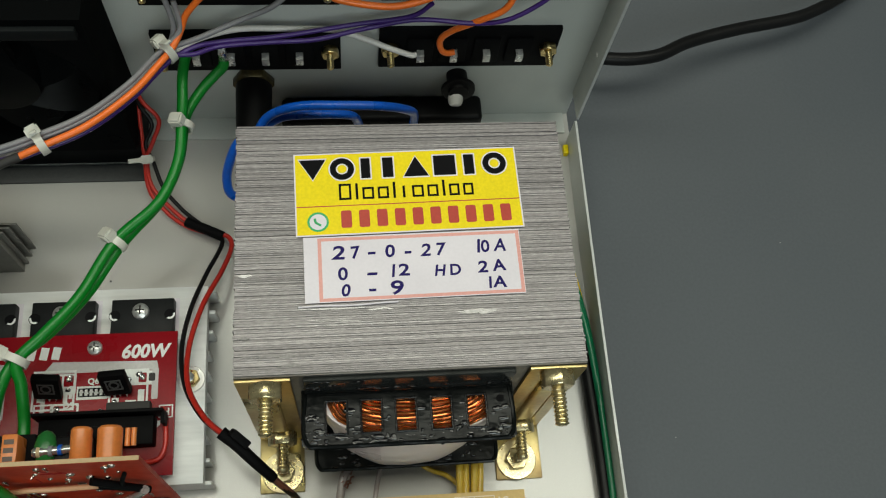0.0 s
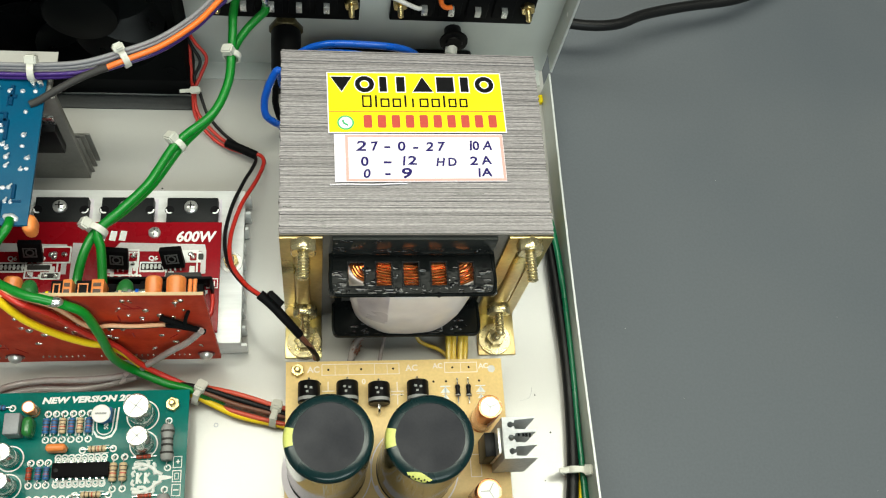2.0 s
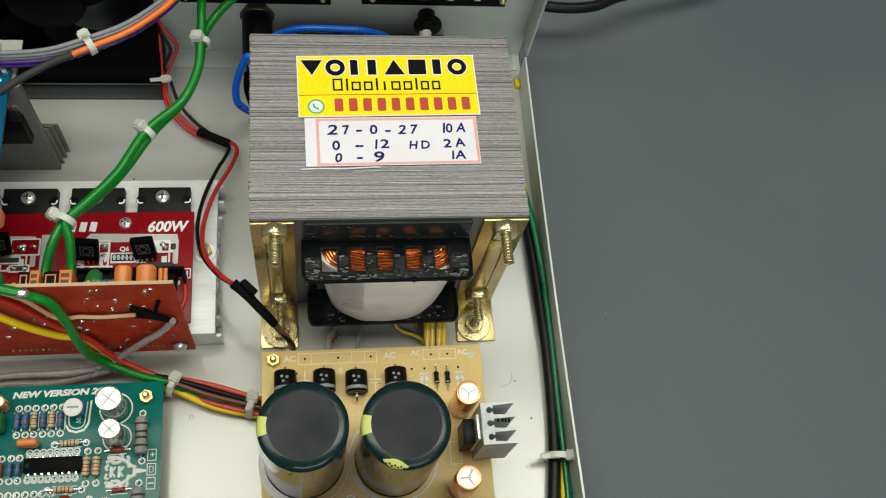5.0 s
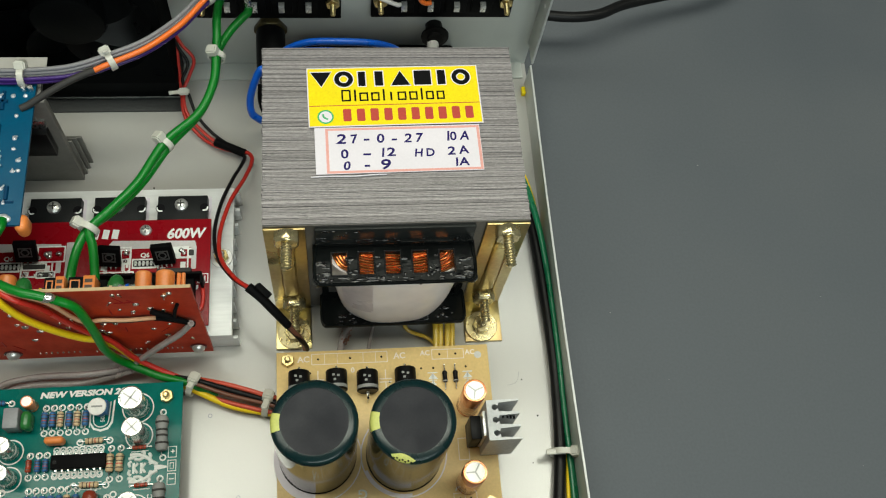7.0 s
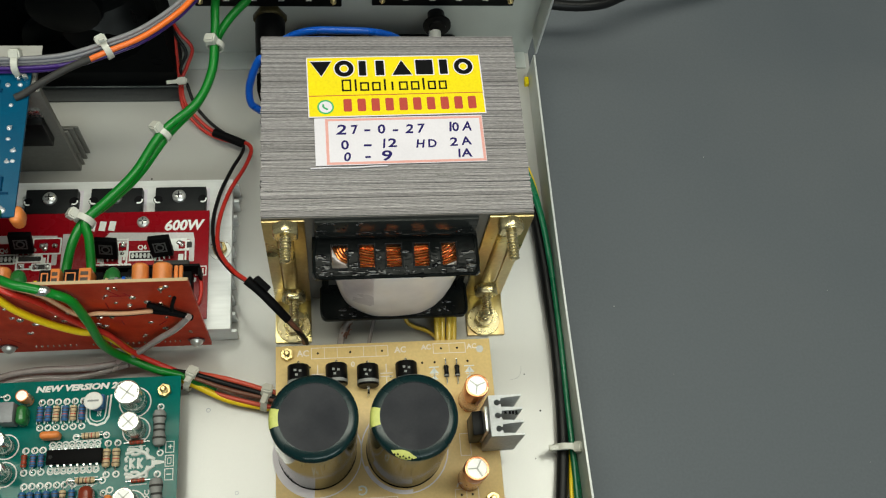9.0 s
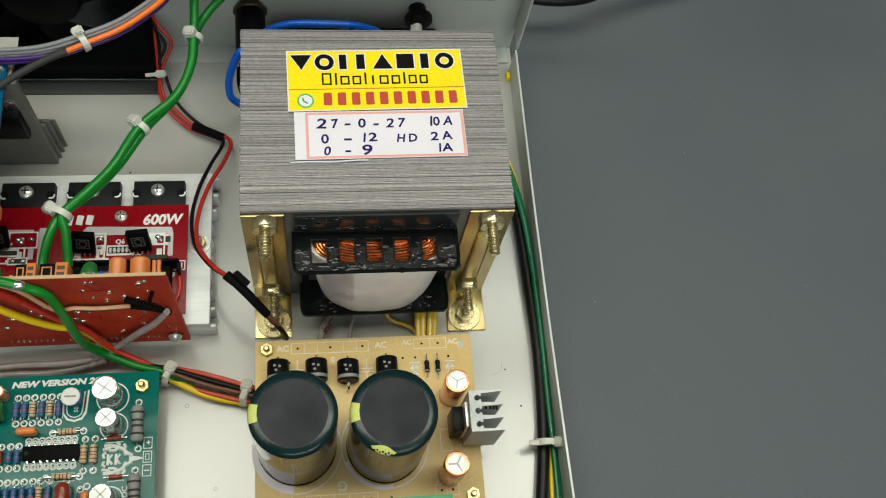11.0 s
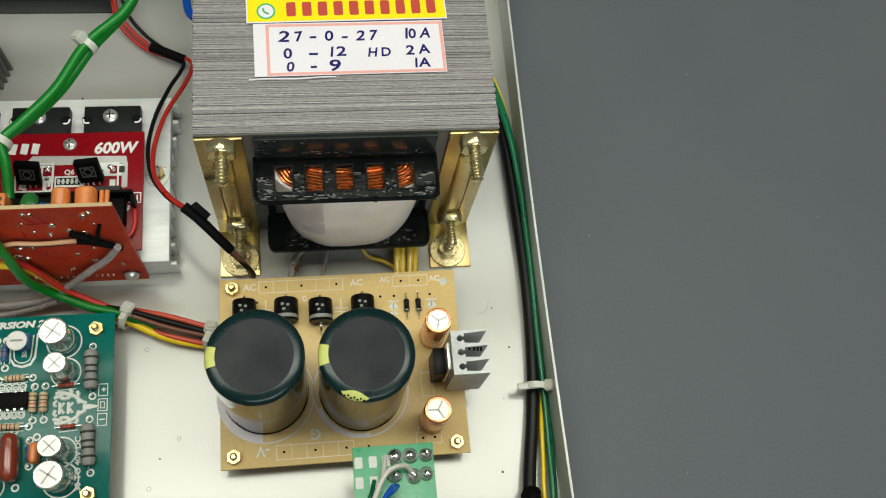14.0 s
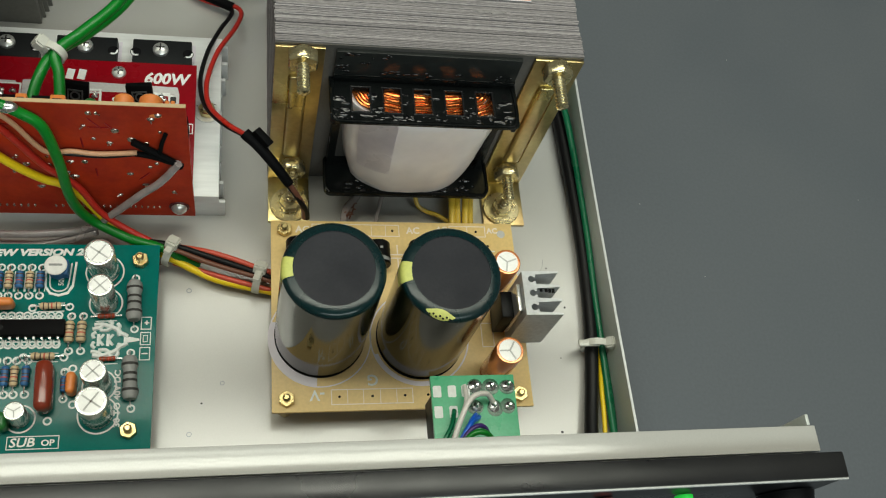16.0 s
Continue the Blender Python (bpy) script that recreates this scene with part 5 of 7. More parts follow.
        solder(bm, [(-48.9 + ox, 126.2), (-54.0 + ox, 125.5), (-80.8 + ox, 126.0), (-76.2 + ox, 126.4), (-76.4 + ox, 122.4), (-64 + ox, 113), (-70 + ox, 112), (-58 + ox, 112), (-80 + ox, 115), (-76.0 + ox, 127.6), (-50.2 + ox, 127.4), (-86.4 + ox, 121.4), (-59.0 + ox, 117.0)], z + 0.1, 1.3, rng)
        stuff(part("solder_joint", bm, TIN, board))
        flat_print("print", SILK, [(-82 + ox, 112.6, -72 + ox, 117.2)], 0.06)
        flat_print("print", SILK_GREY, [(-45.4 + ox, 117.5, -43.0 + ox, 129.8)], 0.08, "greyed white printed band")
        bm = frame_line(shape(), -61.4 + ox, 115.4, -46.6 + ox, 129.6, z, 0.8, 0.13)
        frame_line(bm, -89.6 + ox, 114.6, -73.8 + ox, 130.2, z, 0.8, 0.13)
        frame_line(bm, -73.2 + ox, 118.4, -61.9 + ox, 123.6, z, 0.6, 0.13)
        frame_line(bm, -88.6 + ox, 113.0, -81.8 + ox, 117.2, z, 0.6, 0.13)
        for x0, y0, x1, y1 in ((-78.0, 117.6, -76.4, 122.4), (-76.0, 119.0, -74.8, 124.0), (-60.0, 115.9, -57.4, 118.6), (-55.0, 115.9, -51.0, 117.4), (-50.4, 116.4, -48.0, 121.4), (-87.6, 118.0, -85.4, 124.6), (-86.0, 126.6, -81.0, 128.2)):
            box(bm, x0 + ox, y0, z - 0.1, x1 + ox, y1, z + 0.13)
        stuff(part("print", bm, SILK, board, "white printed outlines round the parts"))
        flat_print("print", RED_PCB, [(-81.2 + ox, 113.4, -72.8 + ox, 116.4)], 0.12)
                # upright driver transistors leaning back
        for x, y, rot, lean in ((-56.6, 119.0, 2, -6), (-82.8, 118.6, -3, 4)):
            if ox < -60 and x > -60:
                x, y, lean = x - 1.4, y + 3.4, 5
            stand = Matrix.Translation((x + ox, y, z)) @ Matrix.Rotation(radians(rot), 4, "Z") @ Matrix.Rotation(radians(lean), 4, "Y") @ Matrix.Rotation(radians(-27), 4, "X")
            bm = box(shape(), -5.0, -1.6, 2.6, 5.0, 1.6, 13.6, 0.4)
            bmesh.ops.transform(bm, matrix=stand, verts=bm.verts[:])
            tr = part("driver_transistor", bm, MATT_BLACK, th, "small black upright transistor")
            bm = frame_line(ring(shape(), (0, 0), 2.0, 1.3, 0, 0.15, 16), -3.0, -2.7, 3.0, 2.7, 0.05, 0.6, 0.1)
            bmesh.ops.transform(bm, matrix=stand @ Matrix.Translation((0, -1.6, 8.4)) @ Matrix.Rotation(radians(90), 4, "X"), verts=bm.verts[:])
            part("hole", bm, MOULD, tr, "moulded square and ring")
            for dx in (-2.3, 0, 2.3):
                bm = rod(shape(), (0, 0, 0), (0, 0, 2.8), 0.4, seg=6)
                bmesh.ops.transform(bm, matrix=stand @ Matrix.Translation((dx, 0, 0)), verts=bm.verts[:])
                part("leg", bm, TIN, tr)
    # black sheet strips standing along the foot of the upright board, each with a flat transistor behind it
    flat_print("print", SILK_GREY, [(-104.2, 112.0, -99.4, 133.4)], 0.07, "greyed white printed band")
    for x0, y0, x1, y1 in ((-117.6, 123.0, -104.4, 131.6), (-124.0, 119.0, -112.4, 122.8), (-117.2, 114.8, -108.2, 118.6)):
        flat_print("print", SILK, [(x0, y0, x1, y1)], 0.17, "white printed field")
        flat_print("print", DKGREY if y0 < 122 else RED_PCB, [(x0 + 0.7, y0 + 0.7, x1 - 0.7, y1 - 0.7)], 0.22)
    bm = shape()
    solder(bm, [(-107.4, 127.4), (-111.6, 127.8), (-110.0, 116.6), (-115.0, 116.8)], z + 0.3, 1.3, rng)
    stuff(part("solder_joint", bm, TIN, board))
    for ox in (0.0, -126.0):
        x1 = -38.6 + ox
        strip = part("cooling_strip", box(shape(), -86.0 + ox, 110.2, z + 1.4, x1, 111.4, z + 11.5, 0.2), MATT_BLACK, th, "black sheet cooling strip")
        # added black block, stands in for the dark gap below the strip
        part("clamp_bar", box(shape(), -84.0 + ox, 99.0, z + 0.4, x1 - 4.0, 109.8, z + 7.0, 0.5), MATT_BLACK, strip, "black block added for the darkness below the strip")
        part("tab", box(shape(), x1 - 1.0, 106.0, z + 1.4, x1 + 0.3, 110.2, z + 10, 0.2), MATT_BLACK, strip)
        tr = part("driver_transistor", box(shape(), -60.0 + ox, 112.0, z + 3.4, -44.0 + ox, 115.0, z + 8.0, 0.4), DKGREY, th, "dark grey transistor behind the strip")
        bm = shape()
        for dx in (-56.0, -52.0, -48.0):
            rod(bm, (dx + ox, 113.4, z), (dx + ox, 113.4, z + 3.6), 0.4, seg=6)
        part("leg", bm, TIN, tr)
        bm = prism(shape(), [(-62 + ox, 104.6), (-44.6 + ox, 104.6), (-41.6 + ox, 107.4), (-41.6 + ox, 109.0), (-42.6 + ox, 109.0), (-42.6 + ox, 107.8), (-45.0 + ox, 105.6), (-62 + ox, 105.6)], z - 0.1, z + 0.1)
        part("print", bm, SILK, board)
        lettering("lettering", "D3", -77.8 + ox, 115.4, z + 0.16, 2.3, SILK, board, 0, 0.1)
    # upright board, seen from its solder side
    bm = shape()
    vs = [(xl + 6, 85.6, 83.2), (-36.3, 85.6, 83.2), (-35.8, 82.4, 9.4), (xl + 6, 82.4, 9.4)]
    f = [bm.verts.new(v) for v in vs]
    g = [bm.verts.new((x, y - 1.6, zz)) for x, y, zz in vs]
    bm.faces.new(f)
    bm.faces.new(g[::-1])
    for k in range(4):
        bm.faces.new((f[k], f[(k + 1) % 4], g[(k + 1) % 4], g[k]))
    riser = part("driver_board", bm, RED_BACK, th, "upright brick red board with its solder side outwards")
    part("board_edge", box(shape(), xl + 6, 84.1, 83.1, -36.3, 85.5, 83.5), TAN_EDGE, riser, "tan cut edge of the board")

    def front(x, zz):
        return (x, 80.85 + (zz - 9.4) * 3.2 / 73.8, zz)

    rng = random.Random(31)
    bm = shape()
    for k in range(84):
        x, zz = rng.uniform(xl + 12, -42), rng.uniform(24, 79)
        x, zz = round(x / 2.54) * 2.54, round(zz / 2.54) * 2.54
        c = front(x, zz)
        ball(bm, c, rng.uniform(0.75, 1.5), (rng.uniform(0.8, 1.6), 0.8, rng.uniform(0.7, 1.3)), 8, 5)
        if rng.random() < 0.6:
            rod(bm, c, (c[0] + rng.uniform(-1.4, 1.4), c[1] - rng.uniform(0.8, 1.8), c[2] + rng.uniform(-0.6, 1.4)), 0.45, 0.3, seg=6)
    for x0 in (-114, -176):
        for k in range(22):
            if k not in (8, 9):
                ball(bm, front(x0 + 2.55 * k, 16.2), 0.75, (0.7, 1.2, 1.2), 8, 5)
    for k in range(5):
        ball(bm, front(-58.5 + 2.3 * k, 16.4), 0.7, (0.7, 1.2, 1.2), 8, 5)
    stuff(part("solder_joint", bm, TAG_BRIGHT, riser, "bright solder joints"))
    bm = shape()
    for k in range(26):
        x, zz = rng.uniform(xl + 12, -48), rng.uniform(24, 76)
        a, b = front(x, zz), front(x + rng.choice((0, 4, 7)), zz + rng.choice((0, 5, -6)))
        sweep(bm, [(a[0], a[1] + 0.3, a[2]), (b[0], b[1] + 0.3, b[2])], 0.55, 6)
    stuff(part("copper_track", bm, RED_PCB, riser, "darker copper tracks under the mask"))
    for x in (-41.8, -126.0, -200):
        c = front(x, 16.6)
        bm = lathe(shape(), c, [(0, 3.1), (1.8, 2.8), (2.8, 1.8), (3.1, 0.7), (2.8, 0), (0, 0)], 20, (0, -1, 0))
        part("screw", bm, STEEL, riser, "round-headed steel screw")
        # flat dark red ring paints the shadow round the screw head
        part("washer", lathe(shape(), c, [(0, 0.5), (3.9, 0.5), (4.0, 0.2), (4.0, 0), (0, 0)], 22, (0, -1, 0)), RED_SHADE, riser, "dark red ring painted as the screw head's shadow")
    part("oval_pad", ball(shape(), front(-46.5, 78.0), 1.9, (1.2, 0.12, 0.6)), ORANGE_COMP, riser)
    # parts on the far side of the upright board
    for x, r in ((-49.6, 4.1), (-58.8, 3.5), (-115.0, 3.7), (-130.5, 3.9), (-176, 4.0)):
        bm = lathe(shape(), (x, 85.6, 66.0), [(0, 13.4), (r * 0.8, 13.2), (r, 12.4), (r, 1), (r * 0.8, 0), (0, 0)], 22, (0, 1, 0.05))
        part("capacitor", bm, ORANGE_COMP, riser, "orange cylindrical capacitor")
    for x in (-70.5, -109.0):
        bm = ball(shape(), (x, 93.0, 64.5), 4.0, (0.95, 1.5, 0.85), 16, 10)
        part("capacitor", bm, GREEN_COMP, riser, "glossy green dipped capacitor")
    for x, zz in ((-66.0, 66.5), (-107.0, 64.0)):
        rs = part("resistor", lathe(shape(), (x - 8.2, 91.2, zz), [(0, 0), (1.3, 0.1), (1.8, 1.0), (1.8, 3.2), (1.5, 4.2), (1.5, 11.8), (1.8, 12.8), (1.8, 15.2), (1.3, 16.2), (0, 16.3)], 14, (1, 0.06, 0)), WHITE_SLEEVE, th, "pale grey resistor with coloured bands")
        for u, mt in ((2.2, BEIGE_COMP), (6.0, GREY_BOX), (9.0, BLUE_WIRE), (13.6, STICKER)):
            part("colour_band", rod(shape(), (x - 8.2 + u - 0.6, 91.2 + 0.06 * u, zz), (x - 8.2 + u + 0.6, 91.2 + 0.06 * u, zz), 1.86, seg=14), mt, rs)
    for x in (-44.0, -42.0):
        part("diode", rod(shape(), (x, 92.0, 66), (x, 98.0, 66), 0.9, seg=10), ORANGE_COMP, riser)
    for x0, w in ((-99.4, 8.2), (-89.6, 11.0)):
        bm = box(shape(), x0, 86.4, 58.0, x0 + w, 97.0, 68.6, 0.5)
        cn = part("relay_block", bm, BLACK, th, "black block with orange printed sides")
        bm = box(shape(), x0 + w * 0.56, 86.2, 57.6, x0 + w + 0.25, 97.4, 68.9, 0.5)
        part("orange_wrap", bm, ORANGE_COMP, cn)
        bm = shape()
        frame_line(bm, x0 + 0.9, 88.6, x0 + w * 0.46, 95.4, 68.65, 0.5, 0.2)
        part("print", bm, ORANGE_COMP, cn)
        bm = shape()
        for k in range(3):
            box(bm, x0 + w * 0.64, 88.4 + 2.8 * k, 68.8, x0 + w * 0.92, 90.0 + 2.8 * k, 69.05)
        part("print", bm, BAND, cn)
    # plain black boxes added as shade in the gaps between the cans
    for x0, x1, y1, zt_ in ((-84.0, -75.5, 99.0, 60.0), (-66.0, -54.5, 101.0, 58.0), (-128.0, -117.0, 100.0, 58.0)):
        part("relay_block", box(shape(), x0, 87.0, 34.0, x1, y1, zt_, 0.6), MATT_BLACK, riser, "black block added to darken the gap between the cans")
    wire(th, [(-40.6, 113.5, 27), (-39.2, 108.0, 28), (-38.8, 100.0, 28), (-40.6, 94.6, 28), (-46.0, 93.0, 28), (-54, 93, 28)], 1.0, RED_WIRE, "link_wire", "bent glossy red link wire")
    bm = box(shape(), -67.5, 86.4, 57, -56, 96.5, 65.5, 0.6)
    part("trimmer", bm, BLACK, riser)
    bm = box(shape(), -140, 86.4, 57, -120, 97, 65.5, 0.6)
    part("trimmer", bm, BLACK, riser)
    return th


amplifier_module()


# ---- teal control board ----
def control_board():
    z = 15.0
    th = thing("control_board", (-108, 24, 0), "teal green control board crowded with small components", "circuit board")
    board = part("board", box(shape(), -168.0, -17.0, 13.4, -48.6, 64.6, z, 0.2), TEAL_PCB, th, "teal green board with white print")
    for x, y in ((-55.6, 57.4), (-56.3, -10.0), (-160, 57.4), (-160, -10)):
        part("standoff", rod(shape(), (x, y, 0), (x, y, 13.4), 3.0, seg=6), BRASS, th)
        nut = part("nut", hex_nut(shape(), (x, y, z), 5.6, 2.6, turn=11), BRASS, th, "brass hexagon nut")
        part("screw", thread(shape(), (x, y, z), (x, y, z + 5.4), 1.5, 0.5), BRASS, nut)
    lettering("lettering", "NEW VERSION 20", -112.6, 59.4, z + 0.08, 2.7, SILK, board, 1.0, 0.2, 1.28, 0.2)
    lettering("lettering", "M 3", -147.4, 58.6, z + 0.08, 3.2, SILK, board, 1.0, 0.14, 1.3)
    lettering("lettering", "SUB", -96.2, -14.4, z + 0.08, 3.2, SILK, board, 0.5, 0.08, 1.1, 0.15)
    lettering("lettering", "OP", -85.6, -14.2, z + 0.08, 2.2, SILK, board, 0.5, 0.08, 1.1)
    lettering("lettering", "30 TO 40V DC", -59.6, -8.4, z + 0.08, 2.2, SILK, board, 92, 0.1, 1.12)
    lettering("lettering", "+", -53.0, 30.6, z + 0.08, 2.4, SILK, board, 0, 0.12)
    silk = shape()
    frame_line(silk, -97.0, -15.4, -79.6, -10.6, z, 0.3)
    for y0 in (29.0, 22.8, 16.8):
        frame_line(silk, -54.2, y0, -50.3, y0 + 5.2, z, 0.35)
    frame_line(silk, -53.2, 24.0, -51.4, 26.8, z, 0.25)
    box(silk, -53.4, 19.2, z - 0.1, -51.2, 19.7, z + 0.1)
    # round outlines of the cans
    cans = ((-68.5, 52.8, 5.5, 18.5, 4), (-67.3, 39.8, 4.5, 18, 4), (-67.5, 7.3, 4.5, 18, 4), (-67.3, -3.6, 5.5, 18, 4), (-93.3, -4.4, 3.5, 11, 3), (-122.9, 35.2, 4.0, 15, 3), (-122.6, 23.1, 4.0, 15, 3), (-153, 12, 4.0, 15, 3), (-146, -6, 4.0, 13, 3))
    for x, y, r, h, cr in cans:
        ring(silk, (x, y), r + 1.7, r + 1.1, z - 0.1, z + 0.1, 36)
    # antlered mark: plain curved strokes
    for sg in (1, -1):
        sweep(silk, [(-61.4, 25.0 + sg * 1.4, z), (-61.8, 25 + sg * 3.4, z), (-64.2, 25 + sg * 5.0, z), (-68.0, 25 + sg * 6.2, z), (-70.8, 25 + sg * 6.0, z)], 0.9, 6)
        for a, b, c in (((-62.4, 4.0), (-61.8, 5.4), (-62.6, 6.6)), ((-65.0, 5.4), (-64.6, 6.8), (-65.6, 7.6)), ((-64.6, 4.9), (-66.4, 3.9), (-68.8, 4.0)), ((-67.6, 5.9), (-69.2, 4.8), (-71.4, 4.4))):
            sweep(silk, [(x, 25 + sg * y, z) for x, y in (a, b, c)], 0.72, 6)
        sweep(silk, [(-62.4, 25 + sg * 3.0, z), (-60.6, 25 + sg * 2.4, z), (-58.6, 25 + sg * 1.3, z)], 0.85, 6)
        sweep(silk, [(-70.6, 25 + sg * 0.6, z), (-71.2, 25 + sg * 2.2, z), (-70.0, 25 + sg * 3.2, z)], 0.65, 6)
    prism(silk, [(-60.0, 26.2), (-57.4, 26.0), (-54.4, 25.4), (-54.4, 24.6), (-57.4, 24.0), (-60.0, 23.8)][::-1], z - 0.1, z + 0.14)
    for x in (-69.6, -66.2):
        box(silk, x, 22.6, z - 0.1, x + 1.1, 27.4, z + 0.12)
        sweep(silk, [(x + 2.4, 22.8, z), (x + 0.7, 25, z)], 0.6, 5)
        sweep(silk, [(x + 2.4, 27.2, z), (x + 0.7, 25, z)], 0.6, 5)
    # pill outlines round parts, pads
    pad_pts = []
    for x in (-109.3, -105.8, -102.3, -98.6, -95.0, -91.3):
        pad_pts += [(x, 54.6), (x, 43.0)]
    for k in range(8):
        pad_pts += [(-103.0 + 2.75 * k, 35.0), (-103.0 + 2.75 * k, 23.4)]
    for x in (-79.2, -75.0):
        pad_pts += [(x, 34.6), (x, 20.8)]
    for x in (-114.2, -110.4, -107.0):
        pad_pts += [(x, 33.0), (x, 23.4)]
    for x in (-113.5, -110.2, -106.8, -103.4, -99.8, -96.6, -92.8, -128.6, -124.7):
        pad_pts += [(x, 17.4), (x, 4.6)]
    for x in (-143.4, -139.0, -135.6):
        pad_pts += [(x, 36.0), (x, 20.8)]
    pad_pts += [(-93.2, 38.0), (-80.2, 38.4), (-94.6, 18.6), (-80.6, 18.4), (-136.4, 57.8), (-124.8, 57.6), (-57.0, 50.2), (-56.4, 29.2), (-57.2, 19.8), (-56.0, -1.6), (-85.8, 17), (-84.2, -5.4), (-77.2, 14.0), (-76.2, 0.4), (-79.8, 12.8), (-79.6, 2.6)]
    for x in range(-166, -148, 4):
        pad_pts += [(x, 40), (x, 30), (x, 2), (x, -8)]
    pads(silk, pad_pts, z, 1.6, 0.9)
    prism(silk, [(-90.2, 56), (-89.6, 56), (-89.2, 47), (-87.4, 44.4), (-84.6, 43.6), (-81.6, 44.6), (-80.2, 47.5), (-79.6, 57), (-78.8, 57), (-79.4, 46.6), (-81.2, 43.6), (-84.6, 42.6), (-88.0, 43.6), (-90.0, 46.8)], z - 0.1, z + 0.1)
    for k in range(8):
        x = -103.0 + 2.75 * k
        for y, sg in ((33.2, 1), (24.8, -1)):
            sweep(silk, [(x - 0.95, y - sg * 0.6, z), (x - 1.0, y + sg * 0.6, z), (x, y + sg * 1.9, z), (x + 1.0, y + sg * 0.6, z), (x + 0.95, y - sg * 0.6, z)], 0.3, 5, 4)
    sweep(silk, [(-88.4, 55.5, z), (-88.0, 47.6, z), (-86.6, 45.4, z), (-84.6, 44.8, z), (-82.4, 45.6, z), (-81.4, 47.8, z), (-80.8, 56.5, z)], 0.3, 5, 5)
    for pts in [[(x, 54.6), (x, 43.0)] for x in (-109.3, -105.8, -102.3, -98.6, -95.0, -91.3)] + [[(-93.2, 38.0), (-80.2, 38.4)], [(-94.6, 18.6), (-80.6, 18.4)], [(-72.0, 34.0), (-61.4, 34.4)], [(-70.2, 17.0), (-60.2, 17.4)]]:
        (xa, ya), (xb, yb) = pts
        for sg in (-1, 1):
            dx, dy = (sg * 1.6, 0) if xa == xb else (0, sg * 1.6)
            sweep(silk, [(xa * 0.86 + xb * 0.14 + dx, ya * 0.86 + yb * 0.14 + dy, z), (xa * 0.14 + xb * 0.86 + dx, ya * 0.14 + yb * 0.86 + dy, z)], 0.22, 5)
    stuff(part("print", silk, SILK, board, "white printed outlines and pads"))
    lettering("lettering", "50K", -83.2, 47.0, z + 0.08, 1.9, SILK, board, 90, 0.04)
    # resistors
    for x, mat in ((-109.3, BLUE_COMP), (-105.8, BLUE_COMP), (-102.3, BEIGE_COMP), (-98.6, BLUE_COMP), (-95.0, BEIGE_COMP), (-91.3, BLUE_COMP)):
        resistor(th, (x, 54.6), (x, 43.0), z + 1.7, 1.5, mat)
    for x in (-79.2, -75.0):
        resistor(th, (x, 34.6), (x, 20.8), z + 1.9, 1.75, BEIGE_COMP)
    for x, mat in ((-114.2, GLASS_DIODE), (-110.4, BLUE_COMP), (-107.0, BLUE_COMP)):
        resistor(th, (x, 33.0), (x, 23.4), z + 1.5, 1.35, mat)
    for k, x in enumerate((-113.5, -110.2, -106.8, -103.4, -99.8, -96.6, -92.8, -128.6, -124.7)):
        resistor(th, (x, 17.4), (x, 4.6), z + 1.7, 1.5, BEIGE_COMP if k in (5,) else BLUE_COMP)
    for x in (-143.4, -139.0):
        resistor(th, (x, 36.0), (x, 20.8), z + 1.7, 1.5, BEIGE_COMP)
    resistor(th, (-135.6, 36.0), (-135.6, 20.8), z + 1.4, 1.2, GLASS_DIODE)
    resistor(th, (-93.2, 38.0), (-80.2, 38.4), z + 1.6, 1.4, BEIGE_COMP)
    resistor(th, (-94.6, 18.6), (-80.6, 18.4), z + 1.6, 1.4, BEIGE_COMP)
    resistor(th, (-136.4, 57.8), (-124.8, 57.6), z + 1.4, 1.2, BLUE_COMP)
    resistor(th, (-72.0, 34.0), (-61.4, 34.4), z + 1.2, 1.0, GLASS_DIODE)
    resistor(th, (-70.2, 17.0), (-60.2, 17.4), z + 1.2, 1.0, GLASS_DIODE)
    resistor(th, (-57.0, 50.2), (-56.4, 29.2), z + 3.2, 2.9, GREY_COMP, DKGREY, "power_resistor", 0.76)
    resistor(th, (-57.2, 19.8), (-56.0, -1.6), z + 3.2, 2.9, GREY_COMP, DKGREY, "power_resistor", 0.76)
    resistor(th, (-79.8, 12.8), (-79.6, 2.6), z + 1.4, 1.1, BLUE_COMP)
    for k in range(4):
        resistor(th, (-165.5 + 4 * k, 40), (-165.5 + 4 * k, 30), z + 1.4, 1.2, BLUE_COMP if k % 2 else BEIGE_COMP)
    # integrated circuit
    bm = box(shape(), -104.2, 25.8, z + 1.0, -80.6, 32.0, z + 4.4, 0.35)
    ic = part("integrated_circuit", bm, MATT_BLACK, th, "black sixteen-legged chip")
    bm = shape()
    for k in range(8):
        x = -102.2 + 2.75 * k
        for y, s in ((31.8, 1), (25.8, -1)):
            box(bm, x - 0.4, y, z + 2.2, x + 0.4, y + s * 0.9, z + 2.6)
            box(bm, x - 0.25, y + s * 0.65, z, x + 0.25, y + s * 0.9, z + 2.5)
    part("leg", bm, TIN, ic)
    part("notch", lathe(shape(), (-102.4, 28.8, z + 4.4), [(0.9, 0), (0.9, 0.06), (0, 0.06)], 14), BLACK, ic)
    for x, y, r, h, cr in cans:
        electrolytic(th, x, y, z, r, h, WHITE_SLEEVE, label="pale sleeved capacitor with bright cross-stamped top", cross=cr, turn=10 * r)
    electrolytic(th, -115.4, 55.6, z, 2.8, 10.0, COPPER_SLEEVE, label="small copper-brown capacitor", cross=0)
    bm = lathe(shape(), (-85.2, 52.4, z + 1), [(0, 6.2), (3.0, 6.0), (3.2, 5.2), (3.2, 0), (0, 0)], 24)
